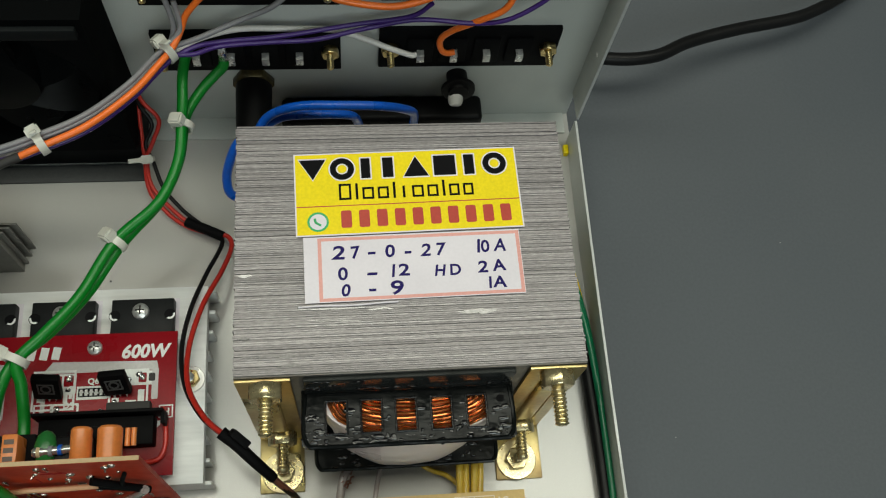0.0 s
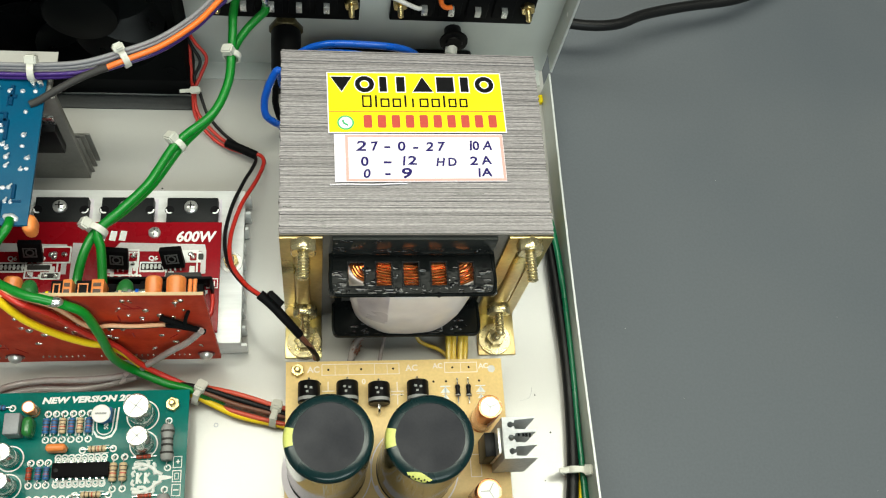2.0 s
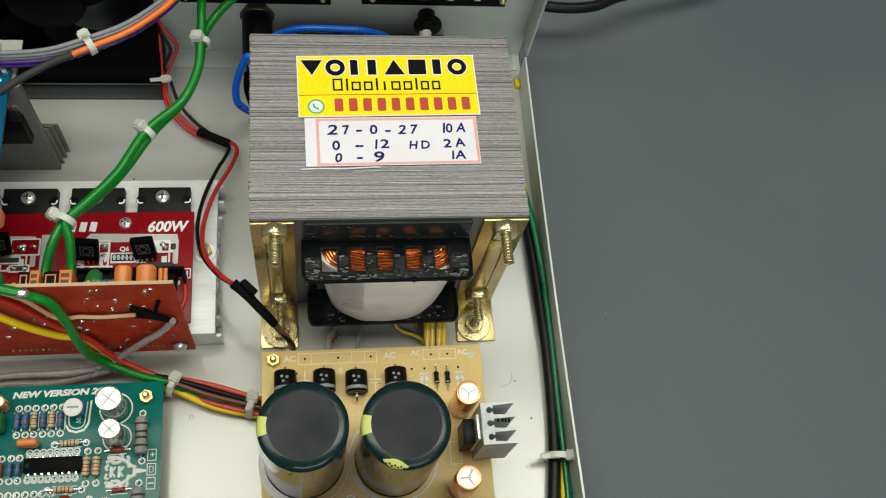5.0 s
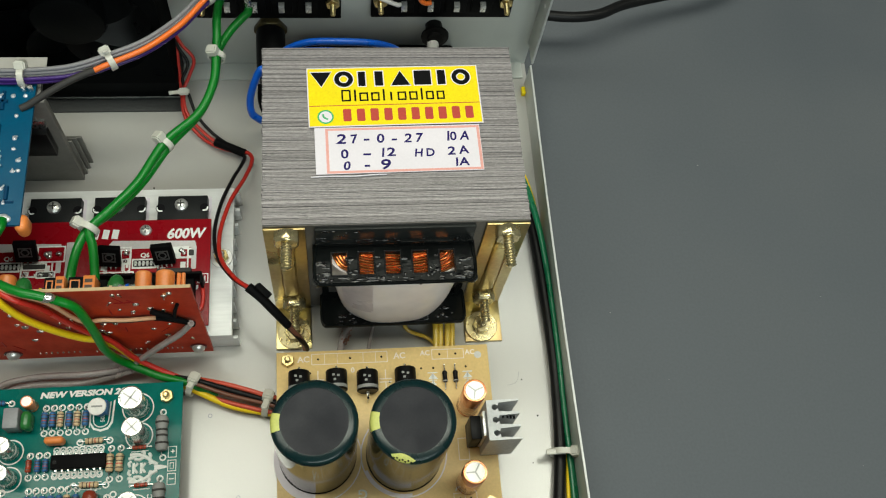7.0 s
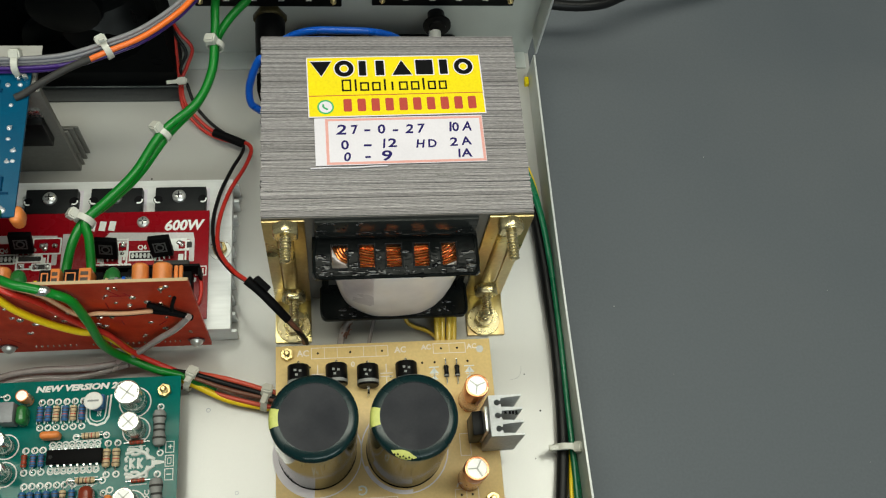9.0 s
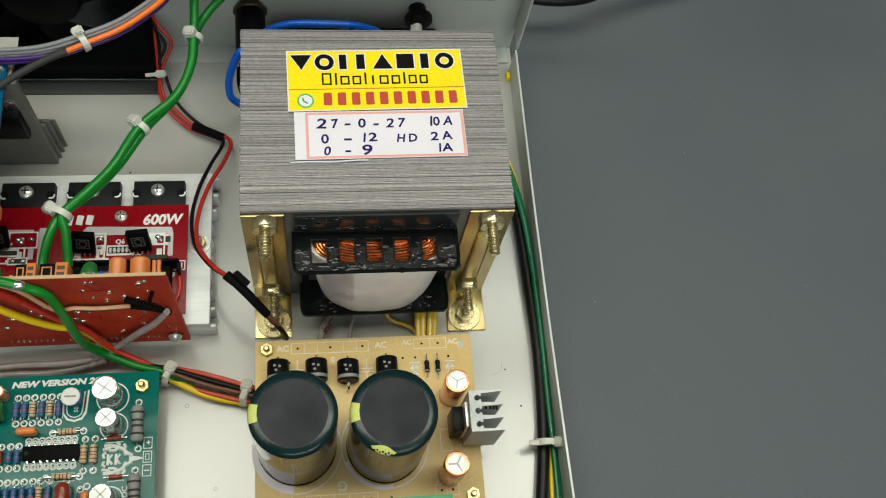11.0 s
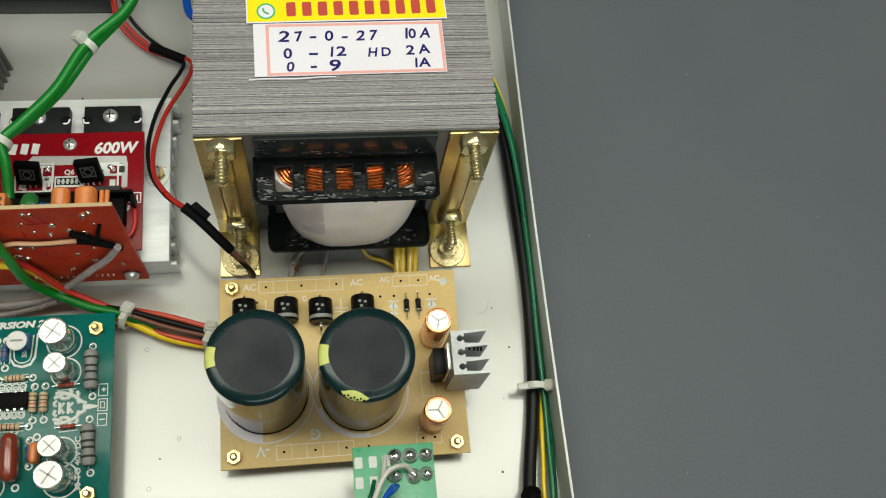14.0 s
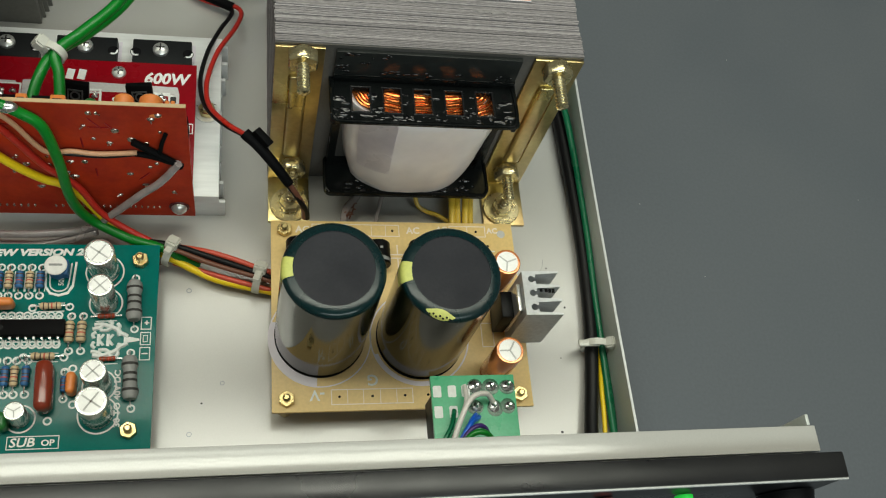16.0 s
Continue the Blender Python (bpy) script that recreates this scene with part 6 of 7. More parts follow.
    pot = part("trim_pot", box(bm, -87.8, 50.0, z, -81.4, 56.2, z + 4.4, 0.4), BLUE_COMP, th, "blue trimmer with a white dial")
    part("dial", lathe(shape(), (-85.2, 52.4, z + 7.2), [(0, 0.5), (3.8, 0.5), (4.1, 0.2), (4.1, 0), (0, 0)], 24), WHITE, pot)
    part("slot", box(shape(), -87.6, 52.0, z + 7.6, -82.8, 52.8, z + 7.85), GREY_COMP, pot)
    lozenge(th, -85.4, 5.8, z + 0.6, 6.2, 19.0, 9.0, BROWN_COMP, turn=2, label="glossy red-brown film capacitor")
    lozenge(th, -132.4, 47.6, z + 0.6, 4.6, 11.5, 8.5, BROWN_COMP, label="glossy red-brown film capacitor")
    lozenge(th, -135.4, 11.0, z + 0.6, 4.2, 7.5, 7.5, RED_WIRE, label="glossy red film capacitor")
    lozenge(th, -76.6, 7.0, z + 0.6, 3.4, 8.2, 6.4, ORANGE_COMP, label="orange dipped capacitor")
    lozenge(th, -103.2, 38.4, z + 0.6, 8.6, 3.4, 6.4, ORANGE_COMP, label="orange dipped capacitor")
    lozenge(th, -115.6, 47.6, z + 0.6, 4.6, 8.6, 8.5, GREEN_COMP, label="green dipped capacitor")
    lozenge(th, -150.2, 50.6, z + 0.6, 5, 9.5, 8.5, GREEN_COMP, label="green dipped capacitor")
    lozenge(th, -98.2, -6.4, z + 0.6, 4, 6.5, 6.5, GREEN_COMP, label="green dipped capacitor")
    part("film_box", box(shape(), -125.0, 44.0, z + 0.2, -118.6, 53.2, z + 9.2, 0.4), GREY_BOX, board, "grey square film capacitor")
    part("socket", box(shape(), -148.4, 46.4, z, -143.6, 55.0, z + 4, 0.4), GREY_COMP, board)
    return th


control_board()


# ---- blue board on its upright heat sink ----
def blue_module():
    th = thing("blue_amplifier_module", (-160, 165, 0), "blue board, solder side up, beside an upright aluminium heat sink", "amplifier module")
    z = 76.6
    board = part("board", box(shape(), -245, 118.2, 75.0, -109.4, 190.6, z, 0.2), BLUE_PCB, th, "deep blue board with bright solder joints")
    rng = random.Random(17)
    tr = shape()
    for k in range(84):
        x, y = rng.uniform(-236, -116), rng.uniform(124, 184)
        pts = [(x, y, z - 0.15)]
        for i in range(rng.choice((1, 2, 3))):
            l = rng.uniform(5, 16)
            if rng.random() < 0.6:
                y = min(186, max(122, y + rng.choice((-1, 1)) * l))
            else:
                x = min(-113, x + rng.choice((-1, 1)) * l * 0.6)
            pts.append((x, y, z - 0.15))
        for p, q in zip(pts, pts[1:]):
            sweep(tr, [p, q], rng.choice((0.4, 0.7, 1.1, 1.5)), 6)
    part("copper_track", tr, BLUE_TRACE, board, "darker tracks below the blue mask")
    bm = shape()
    pts = [(-113.5 - 5.3 * k, 183.5) for k in range(12)] + [(-112.6, 178.0), (-116, 121.5), (-133, 121.5)]
    for i in range(20):
        for j in range(10):
            if rng.random() < 0.47:
                continue
            x, y = -114.5 - 6.1 * i + rng.uniform(-1.9, 1.9), 129.5 + 5.3 * j + rng.uniform(-1.5, 1.5)
            pts.append((x, y))
            if rng.random() < 0.45:
                pts.append((x + 2.3, y + rng.uniform(-0.4, 0.4)))
    for x, y in pts:
        g = rng.uniform(0.95, 1.35)
        ball(bm, (x, y, z), g, (rng.uniform(0.9, 1.25), rng.uniform(0.8, 1.1), 0.65), 10, 6)
        if rng.random() < 0.7:
            rod(bm, (x, y, z + 0.3), (x + rng.uniform(0.2, 2.0), y + rng.uniform(-0.4, 1.4), z + g * 1.4), 0.6, 0.3, seg=6)
    stuff(part("solder_joint", bm, SOLDER, board, "bright pointed solder joints"))
    for x, y in ((-116.4, 121.6), (-133.2, 121.4)):
        bm = ball(shape(), (x, y, z), 2.3, (1.1, 0.9, 0.6), 16, 10)
        ball(bm, (x + 1.9, y - 0.5, z), 1.5, (1, 1, 0.7), 12, 8)
        ball(bm, (x - 1.6, y + 0.7, z), 1.3, (1.2, 1, 0.6), 12, 8)
        part("solder_blob", bm, SOLDER, board, "large solder blob holding a wire end")
    part("print", box(shape(), -160, 125.6, z - 0.1, -121, 126.6, z + 0.35, 0.2), TIN, board, "long tinned link")
    lozenge(board, -109.6, 120.4, 66.5, 5.5, 8, 9.5, ORANGE_COMP, "capacitor", 0, "orange-brown disc capacitor under the board edge")
    bm = shape()
    box(bm, -245, 181.6, 0.05, -105.8, 185.0, 74.0, 0.3)
    hs = part("heat_sink", bm, ALU_DULL, th, "dull grey upright aluminium heat sink")
    for k, (y, h) in enumerate(((185.2, 33), (188.6, 30), (192.0, 26))):
        part("fin", box(shape(), -245, y, 0.05, -104.4 + 1.1 * k, y + 1.0, h, 0.2), ALU_DULL, hs)
    part("top_web", box(shape(), -245, 185.1, 71.6, -108, 206.4, 74.1, 0.3), ALU_DULL, hs)
    part("sink_top", box(shape(), -245, 198.2, 74.25, -106.6, 206.2, 74.6, 0.1), PAINT, th, "bright white top flange")
    for x in (-118, -150, -190):
        t_ = part("power_transistor", box(shape(), x - 8, 176.6, 34, x + 8, 181.5, 54, 0.5), BLACK, th, "black power transistor on the heat sink")
        part("tab", box(shape(), x - 8, 180.2, 54, x + 8, 181.5, 60, 0.2), TIN, t_)
    bm = shape()
    for x in (-111.2, -114.2):
        rod(bm, (x, 186.5, 74.4), (x, 186.5, 79.5), 1.1, seg=8)
    part("pin", bm, TIN, th)
    bm = shape()
    for x, y in ((-196, 122), (-238, 122)):
        rod(bm, (x, y + 3, 16.7), (x, y + 3, 75), 2.6, seg=6)
    part("standoff", bm, BRASS, th)
    return th


blue_module()


# ---- small green board behind the front panel ----
def green_board():
    z = 59.6
    th = thing("switch_board", (61, -25, 56), "small light green board with tinned pads and wires", "circuit board")
    board = part("board", box(shape(), 46.6, -50.7, 58.0, 76.4, -5.6, z, 0.2), GREEN_PCB, th, "light green board, solder side up")
    bm = shape()
    for x in (48.6, 53.8, 58.6):
        for y in (-11.4, -18.6, -33.6, -41):
            if x < 58 or y == -11.4:
                prism(bm, round_rect(x - 1.4, y - 1.9, x + 1.5, y + 2.2, 0.5), z - 0.1, z + 0.16)
    stuff(part("tinned_pad", bm, SILK, board, "white tinned pads"))
    rng = random.Random(9)
    bm = shape()
    solder(bm, [(x + rng.uniform(-0.4, 0.4), y) for x in (62, 68.2, 73.6) for y in (-9.8, -17.0, -31.4, -38.2)], z, 2.3, rng, 0.8)
    stuff(part("solder_joint", bm, TIN, board, "dull solder joints"))
    bm = shape()
    for x in (62, 68.2, 73.6):
        for y in (-9.8, -17.0, -31.4, -38.2):
            ball(bm, (x - 0.4, y + 0.6, z + 1.1), 0.8, (1, 1, 0.5), 8, 5)
    stuff(part("pin", bm, DKGREY, board))
    bm = shape()
    for x in (62, 68.2, 73.6):
        for y in (-9.8, -17.0, -31.4, -38.2):
            ball(bm, (x + rng.uniform(-0.6, 0.6), y + rng.uniform(-0.6, 0.6), z), rng.uniform(2.6, 3.3), (1.0, rng.uniform(0.8, 1.1), 0.05), 14, 6)
    stuff(part("flux_stain", bm, FLUX, board, "dark flux residue round the joints"))
    part("switch_body", box(shape(), 48, -50.7, 40, 75, -10, 58, 0.6), BLACK, th, "black switch body under the board")
    for mat, pts, r in (
        (WHITE_WIRE, [(58.4, -9.6, 60), (57.6, -14, 64), (56.6, -18.2, 66), (52.4, -27.5, 66), (49.4, -36.9, 62), (47.6, -46, 52)], 0.85),
        (WHITE_WIRE, [(68.2, -16.0, 60), (64.5, -14.0, 65), (58.5, -16.2, 68), (54.0, -23.5, 68), (50.6, -33.0, 65), (48.8, -44, 54)], 0.95),
        (BLUE_WIRE, [(62.4, -20.5, 60), (60.4, -22.6, 66), (56.6, -25.6, 70), (52.6, -32.0, 68), (50.6, -38.5, 60), (50, -46, 50)], 0.85),
        (PURPLE_WIRE, [(66, -30.5, 60), (61.5, -26.4, 69), (56.8, -27.4, 71), (52.6, -33, 68), (51.4, -42, 56)], 0.8),
        (GREEN_WIRE, [(66.1, -38.9, 60), (65.0, -33.2, 67), (61.4, -29.6, 72.6), (56.9, -29.4, 73.4), (52.6, -33.3, 70), (49.6, -39.7, 60), (49, -46, 50)], 1.0),
        (DKGREEN_WIRE, [(54, -18, 60), (52, -24, 63), (48.6, -30, 63), (47.2, -36, 60)], 0.8),
        (BLUE_WIRE, [(57.5, -38, 60), (56.0, -33, 66), (56.4, -26, 69), (59.6, -21.6, 66), (61.5, -20, 60)], 0.75),
    ):
        wire(th, pts, r, mat, label="thin insulated wire soldered to the board")
    return th


green_board()


# ---- wiring ----
def pair_offset(pts, dx, dy, dz=0.0):
    return [(x + dx, y + dy, z + dz) for x, y, z in pts]


# green speaker pair
gh = thing("green_speaker_pair", (-56, 171, 52), "pair of thick green wires held with white cable ties", "wire")
A = [(-15.8, 246.0, 61), (-16.4, 243.4, 60.5), (-19.4, 240.2, 60), (-25.6, 233.2, 58), (-31.0, 222.0, 57.0), (-33.0, 205, 55.0), (-39.6, 188.4, 53.2), (-53.6, 171.4, 51.4), (-65.0, 151.6, 51.4), (-76.4, 137.8, 51.6), (-87.6, 127.8, 51.4), (-92.4, 118, 50), (-95.2, 107, 46), (-95.6, 99, 45)]
B = [(-30.0, 250, 62), (-30.4, 243, 66), (-31.0, 235.0, 66), (-31.0, 226.3, 64), (-31.6, 218.0, 61), (-32.7, 202.8, 58.5), (-39.6, 186.0, 56.8), (-55.2, 170.8, 55.2), (-66.4, 149.8, 55.0), (-77.6, 136.0, 55.0), (-86.4, 126.4, 54), (-85.2, 118.6, 51), (-84.6, 107, 46), (-84.4, 99, 45)]
wire(gh, A, 2.12, GREEN_WIRE, label="thick green insulated wire")
wire(gh, B, 2.12, GREEN_WIRE, label="thick green insulated wire")
part("solder_tag", box(shape(), -17.4, 244.6, 58.6, -14.4, 248.6, 68, 0.3), TIN, gh, "bright tag gripping the wire end")
tie(gh, (-31.4, 217.8, 58.8), (-0.2, -0.95, -0.05), 3.5, (-0.3, 0.1, 1))
tie(gh, (-55.2, 171.0, 53.4), (-0.55, -0.83, 0), 3.5, (-0.5, 0.2, 0.8))
tie(gh, (-87.6, 127.2, 52.8), (-0.4, -0.9, 0), 4.2, (-0.8, 0.2, 0.6))

# loom of speaker wires along the back
lh = thing("speaker_wire_loom", (-76, 198, 84), "loom of grey, orange, violet and white wires in cable ties", "wire loom")
spine = [(-230, 190, 80), (-190, 190.6, 80), (-152.6, 191.4, 80), (-133, 192, 80), (-115, 191.7, 80.5), (-93.5, 192.6, 82), (-75.3, 198, 84), (-60.4, 205.6, 84), (-46.8, 218.4, 83), (-38.5, 230, 82), (-33.0, 236.0, 82.5)]
wire(lh, pair_offset(spine, 0.00, 1.15, 0.43) + [(-22.0, 240.4, 85), (-5.1, 245.2, 90), (5.8, 246.0, 96), (14, 247.5, 104)], 1.08, GREY_WIRE, label="grey insulated wire")
wire(lh, pair_offset(spine, -0.86, 2.45, -0.72) + [(-30.5, 242, 90), (-31.8, 245.5, 102)], 1.08, GREY_WIRE, label="grey insulated wire")
wire(lh, pair_offset(spine[:-1], -0.43, 1.73, 1.87) + [(-34.0, 236.4, 85.4), (-28, 241, 90), (-29, 246, 100)], 1.05, GREY_WIRE, label="grey insulated wire")
wire(lh, pair_offset(spine, 0.29, 0.86, -2.30) + [(-22.5, 240.6, 84), (-8.1, 246.4, 82), (8.9, 248.0, 80), (28.5, 248.6, 78), (39.6, 247.6, 74), (51, 246.0, 69), (59.6, 246.6, 63.4), (61.6, 247.4, 62.5)], 1.2, WHITE_WIRE, label="cream white insulated wire")
wire(lh, pair_offset(spine, 0.36, -1.73, -0.43) + [(-24, 236, 81), (-14.6, 240.1, 80), (4.5, 241.8, 80), (21.8, 242.9, 80), (41.5, 245.1, 84), (61.2, 246.0, 88), (82.9, 244.1, 88), (95.5, 242.9, 92), (107.5, 244.7, 100), (112, 246, 106)], 0.95, PURPLE_WIRE, label="violet insulated wire")
wire(lh, pair_offset(spine, 0.29, -2.16, -2.16) + [(-24, 238, 82.5), (-13, 241.6, 81), (8, 243, 82), (36, 246, 85), (58, 246, 90), (66, 246, 98)], 0.95, PURPLE_WIRE, label="violet insulated wire")
org = [(-84.0, 191.6, 83.4), (-75.0, 195.0, 85.4), (-59.6, 203.2, 85.6), (-45.4, 216.4, 85), (-36.6, 228.6, 84.6), (-31.6, 235.6, 85.4), (-28.0, 241.0, 89), (-25.0, 243.9, 95), (-18.0, 246.4, 103)]
wire(lh, org, 1.3, ORANGE_WIRE, label="thick orange insulated wire")
wire(lh, [(-114.8, 176.4, 77.2), (-111.4, 177.8, 77.8), (-103.6, 182.2, 80), (-94.5, 187.0, 82.0), (-87.0, 190.4, 83.2), (-82.4, 192.2, 83.6)], 1.65, DKGREY, "shrink_sleeve", "dark grey heat-shrink sleeve")
wire(lh, [(26, 247.4, 104), (31, 246.2, 100), (49.8, 244.6, 98), (64.5, 246, 101), (70, 248, 105)], 1.35, ORANGE_WIRE, label="thick orange insulated wire")
wire(lh, [(97, 246.8, 106), (96.3, 245.5, 102), (92.8, 243.9, 96), (83.1, 244.6, 88), (75.0, 246.4, 80), (71.0, 246.6, 74), (71.8, 246.2, 67.6), (74.4, 246.6, 64.6), (77.4, 247.4, 64.0)], 1.3, ORANGE_WIRE, label="thick orange insulated wire")
tie(lh, (-33.6, 235.4, 83), (0.7, 0.7, 0.05), 3.5, (-0.5, 0.5, 0.7), tail=9)
tie(lh, (-75.6, 197.0, 84), (0.8, 0.5, 0.05), 3.5, (-0.35, 0.75, 0.6), tail=5)
tie(lh, (-114.6, 191.4, 80.4), (1, 0, 0.02), 3.6, (0, 0.75, 0.7), tail=0)

# fan lead: red and black pair
fl = thing("fan_lead", (-29, 198, 6), "thin red and black twisted lead with taped joints", "wire")
wire(fl, [(-57.5, 252, 33), (-53.4, 245.4, 31), (-48.0, 240.5, 25), (-51.4, 234.1, 18), (-54.6, 227.9, 13), (-53.0, 217, 7.6), (-43, 205.4, 5), (-35.6, 199.7, 5), (-28, 195.6, 5)], 0.95, RED_WIRE, label="thin red wire")
wire(fl, [(-59, 252, 30), (-55.6, 246, 27), (-51.5, 240, 22), (-55.0, 233.6, 16), (-52.2, 227.0, 13), (-48.0, 216, 8.4), (-40.4, 206.6, 6), (-32.6, 199.7, 6), (-27, 196, 6)], 0.9, BLACK_WIRE, label="thin black wire")
wire(fl, [(-57.5, 252, 27), (-56.6, 238, 18), (-55.8, 228.6, 12.6), (-54.4, 216, 6), (-46, 205.4, 3), (-37.6, 199.0, 3.4), (-28, 195, 4.2)], 0.95, RED_WIRE, label="thin red wire")
wire(fl, [(-38.0, 200.6, 5.4), (-30, 196.6, 6), (-22.2, 192.8, 6)], 2.3, MATT_BLACK, "tape_sleeve", "black insulating tape round the joint", 12)
wire(fl, [(-24, 194, 6), (-20.0, 192.5, 6.4), (-18.2, 187.1, 8), (-21.2, 174.6, 13), (-28.0, 156.4, 20), (-32.0, 137.1, 25), (-30.6, 120.3, 32), (-23.4, 106.6, 40), (-15.8, 98.9, 44), (-13, 96.6, 43.6)], 1.05, RED_WIRE, label="thin red wire")
wire(fl, [(-25, 194.5, 6), (-22.4, 190.5, 6), (-24.0, 182.6, 10), (-27.4, 172.4, 15), (-32.4, 155.4, 20.4), (-34.8, 137.4, 24.4), (-32.2, 121.0, 30.0), (-24.6, 107.2, 38.4), (-17.0, 99.6, 43), (-13.5, 97, 43.2)], 0.95, BLACK_WIRE, label="thin black wire")
bm = sweep(shape(), [(-16.4, 99.4, 44.6), (-11, 95.0, 42.6), (-4.1, 88.6, 38), (1.4, 84.0, 32)], 2.4, 10, 6, 2.0)
box(bm, -13.6, 95.0, 43.4, -5.6, 98.0, 48.6, 0.4, turn=Matrix.Rotation(radians(-40), 4, "Z") @ Matrix.Rotation(radians(25), 4, "Y"))
part("tape_sleeve", bm, MATT_BLACK, fl, "loose black tape wrapped round a joint")
wire(fl, [(0, 85, 33.4), (4.4, 81.6, 27.6), (7.6, 79.4, 21), (8.4, 78.2, 14.6)], 1.3, BROWN_WIRE, label="brown insulated wire")
wire(fl, [(0.6, 84, 32), (5.6, 80.4, 25.6), (8.8, 78.6, 19), (9.4, 77.8, 14.6)], 1.1, BLACK_WIRE, label="thin black wire")
tie(fl, (-54.2, 227.8, 13), (0.1, -0.9, -0.5), 2.0, (0, -0.2, 1), tail=7, wide=2.2)

# mains blue wires behind the transformer
bw = thing("mains_link_wires", (30, 222, 50), "bright blue mains wires looping behind the transformer", "wire")
wire(bw, [(-5.4, 214, 42), (-3.0, 221.5, 48), (2.4, 225.0, 54), (14, 224.6, 61), (29.7, 223.2, 63.4), (47.5, 224.6, 60), (58.6, 228.4, 50), (62, 234, 36), (62, 237, 19)], 1.9, BLUE_WIRE, label="thick bright blue wire")
wire(bw, [(-7, 214, 40), (-2.5, 222, 46), (6, 226, 50), (18, 226, 52), (34, 229, 46), (38, 234, 30), (38, 237, 19)], 1.9, BLUE_WIRE, label="thick bright blue wire")
wire(bw, [(-8, 214, 40), (-9.0, 211.6, 56), (-11.2, 210.5, 55), (-14.4, 207.5, 48), (-16.6, 204.6, 40), (-16.2, 201.0, 33), (-12.5, 200.6, 27), (-9.6, 203, 20), (-8.0, 208, 8), (-4, 212, 3)], 1.9, BLUE_WIRE, label="thick bright blue wire")
wire(bw, [(-11.0, 212, 42), (-11.5, 208, 34), (-10.2, 206, 26), (-9, 208, 16), (-8, 212, 4)], 1.7, MATT_BLACK, label="black sleeve")

# supply loom from the blue and red boards to the power supply
sl = thing("supply_wire_loom", (-45, 64, 10), "loom of yellow, red, green and tan supply wires in white ties", "wire loom")
wire(sl, [(-152, 121, 77), (-143.5, 115.6, 77), (-137.6, 109.6, 75), (-127.6, 96.8, 81), (-119.6, 87.6, 85.6), (-113.8, 82.6, 82), (-107.4, 79.6, 68), (-98.6, 78.8, 53), (-89.2, 78.7, 41.7), (-82.8, 79.0, 37), (-77.0, 79.0, 27), (-70.5, 76.0, 16), (-60, 69.7, 7.6), (-46.8, 63.8, 6.6), (-28, 54.6, 5), (-9.3, 50, 4.4), (0, 48, 4.4)], 1.65, YELLOW_WIRE, label="thick yellow wire")
wire(sl, [(-133.2, 120.6, 77), (-131.6, 115.6, 78.6), (-129.6, 110.1, 74), (-122.2, 95.7, 79), (-109.0, 83.0, 83), (-97.5, 80.9, 72), (-87.6, 79.6, 50.5), (-77.6, 78.4, 36.7), (-70.7, 75.5, 21.1), (-60.3, 71.6, 13), (-44.6, 66.0, 7), (-28, 60.8, 6.4), (-9.3, 56.0, 5.6), (0, 53.6, 5)], 1.3, RED_WIRE, label="red insulated wire")
wire(sl, [(-116.2, 120.6, 77), (-116.6, 115.7, 78.6), (-121.7, 109.2, 75.4), (-124.0, 100.6, 77), (-117.6, 91.6, 82.0), (-104.3, 84.0, 85.8), (-97.6, 82.4, 85), (-93, 81.6, 83.4), (-89.6, 81.2, 81), (-83.4, 79.8, 74.9), (-80.6, 76.6, 57.8), (-80.1, 74.6, 38.4), (-78.2, 74.4, 25.1), (-72.9, 73.6, 15.6), (-59.6, 68.6, 11.4), (-46.5, 65.0, 10.4), (-40, 62.4, 6), (-34, 60, 4)], 1.95, GREEN_WIRE, label="thick green wire")
wire(sl, [(-148, 119, 78), (-134.1, 113.5, 77.4), (-124.6, 99.6, 77), (-110.2, 85.4, 84.6), (-95.4, 82.6, 75.6), (-85.6, 80.2, 58.9), (-76.7, 80.4, 58.7), (-67.5, 80.6, 57), (-54.2, 80.6, 58.6)], 0.95, TAN_WIRE, label="thin tan wire")
wire(sl, [(-84, 80.4, 57.4), (-67, 80.6, 55.2), (-55, 80.8, 57)], 0.7, BLACK_WIRE, label="thin black wire")
wire(sl, [(-60, 70, 8), (-45, 66.2, 12), (-28, 60.4, 12), (-9.9, 55.0, 9), (0, 52, 7)], 1.25, BLACK_WIRE, label="thin black wire")
wire(sl, [(-52, 66.5, 9), (-45, 64.6, 12), (-28, 58.0, 11.4), (-10, 53.4, 8.6), (0, 51, 6.5)], 1.0, BROWN_WIRE, label="thin brown wire")
wire(sl, [(-44, 68.0, 7), (-30, 63.6, 11), (-18, 59.8, 10.6), (-9.6, 57.2, 8.6), (0, 55, 7)], 1.2, FADED_RED, label="red insulated wire")
wire(sl, [(-44, 62.0, 4), (-28, 55.6, 6.4), (-9.9, 50.4, 5.6), (0, 48.4, 4.4)], 1.15, FADED_RED, label="red insulated wire")
wire(sl, [(-46, 61.6, 6), (-52.2, 61.6, 3.6)], 0.9, BROWN_WIRE, label="cut brown wire end")
part("solder_splice", ball(shape(), (-93.0, 81.6, 83.4), 2.3, (1.6, 0.95, 0.95), 12, 8), TIN, sl, "bare soldered splice")
tie(sl, (-122.8, 96.6, 78.6), (0.5, -0.85, 0.1), 4.6, (-0.8, -0.55, 0.5), tail=0)
tie(sl, (-45.2, 64.2, 8), (0.9, -0.42, -0.05), 4.4, (0.2, 0.4, 1), tail=5)
tie(sl, (-10.4, 53.6, 5.4), (0.95, -0.25, 0), 4.6, (0, 0.55, 0.8), tail=8, wide=3)

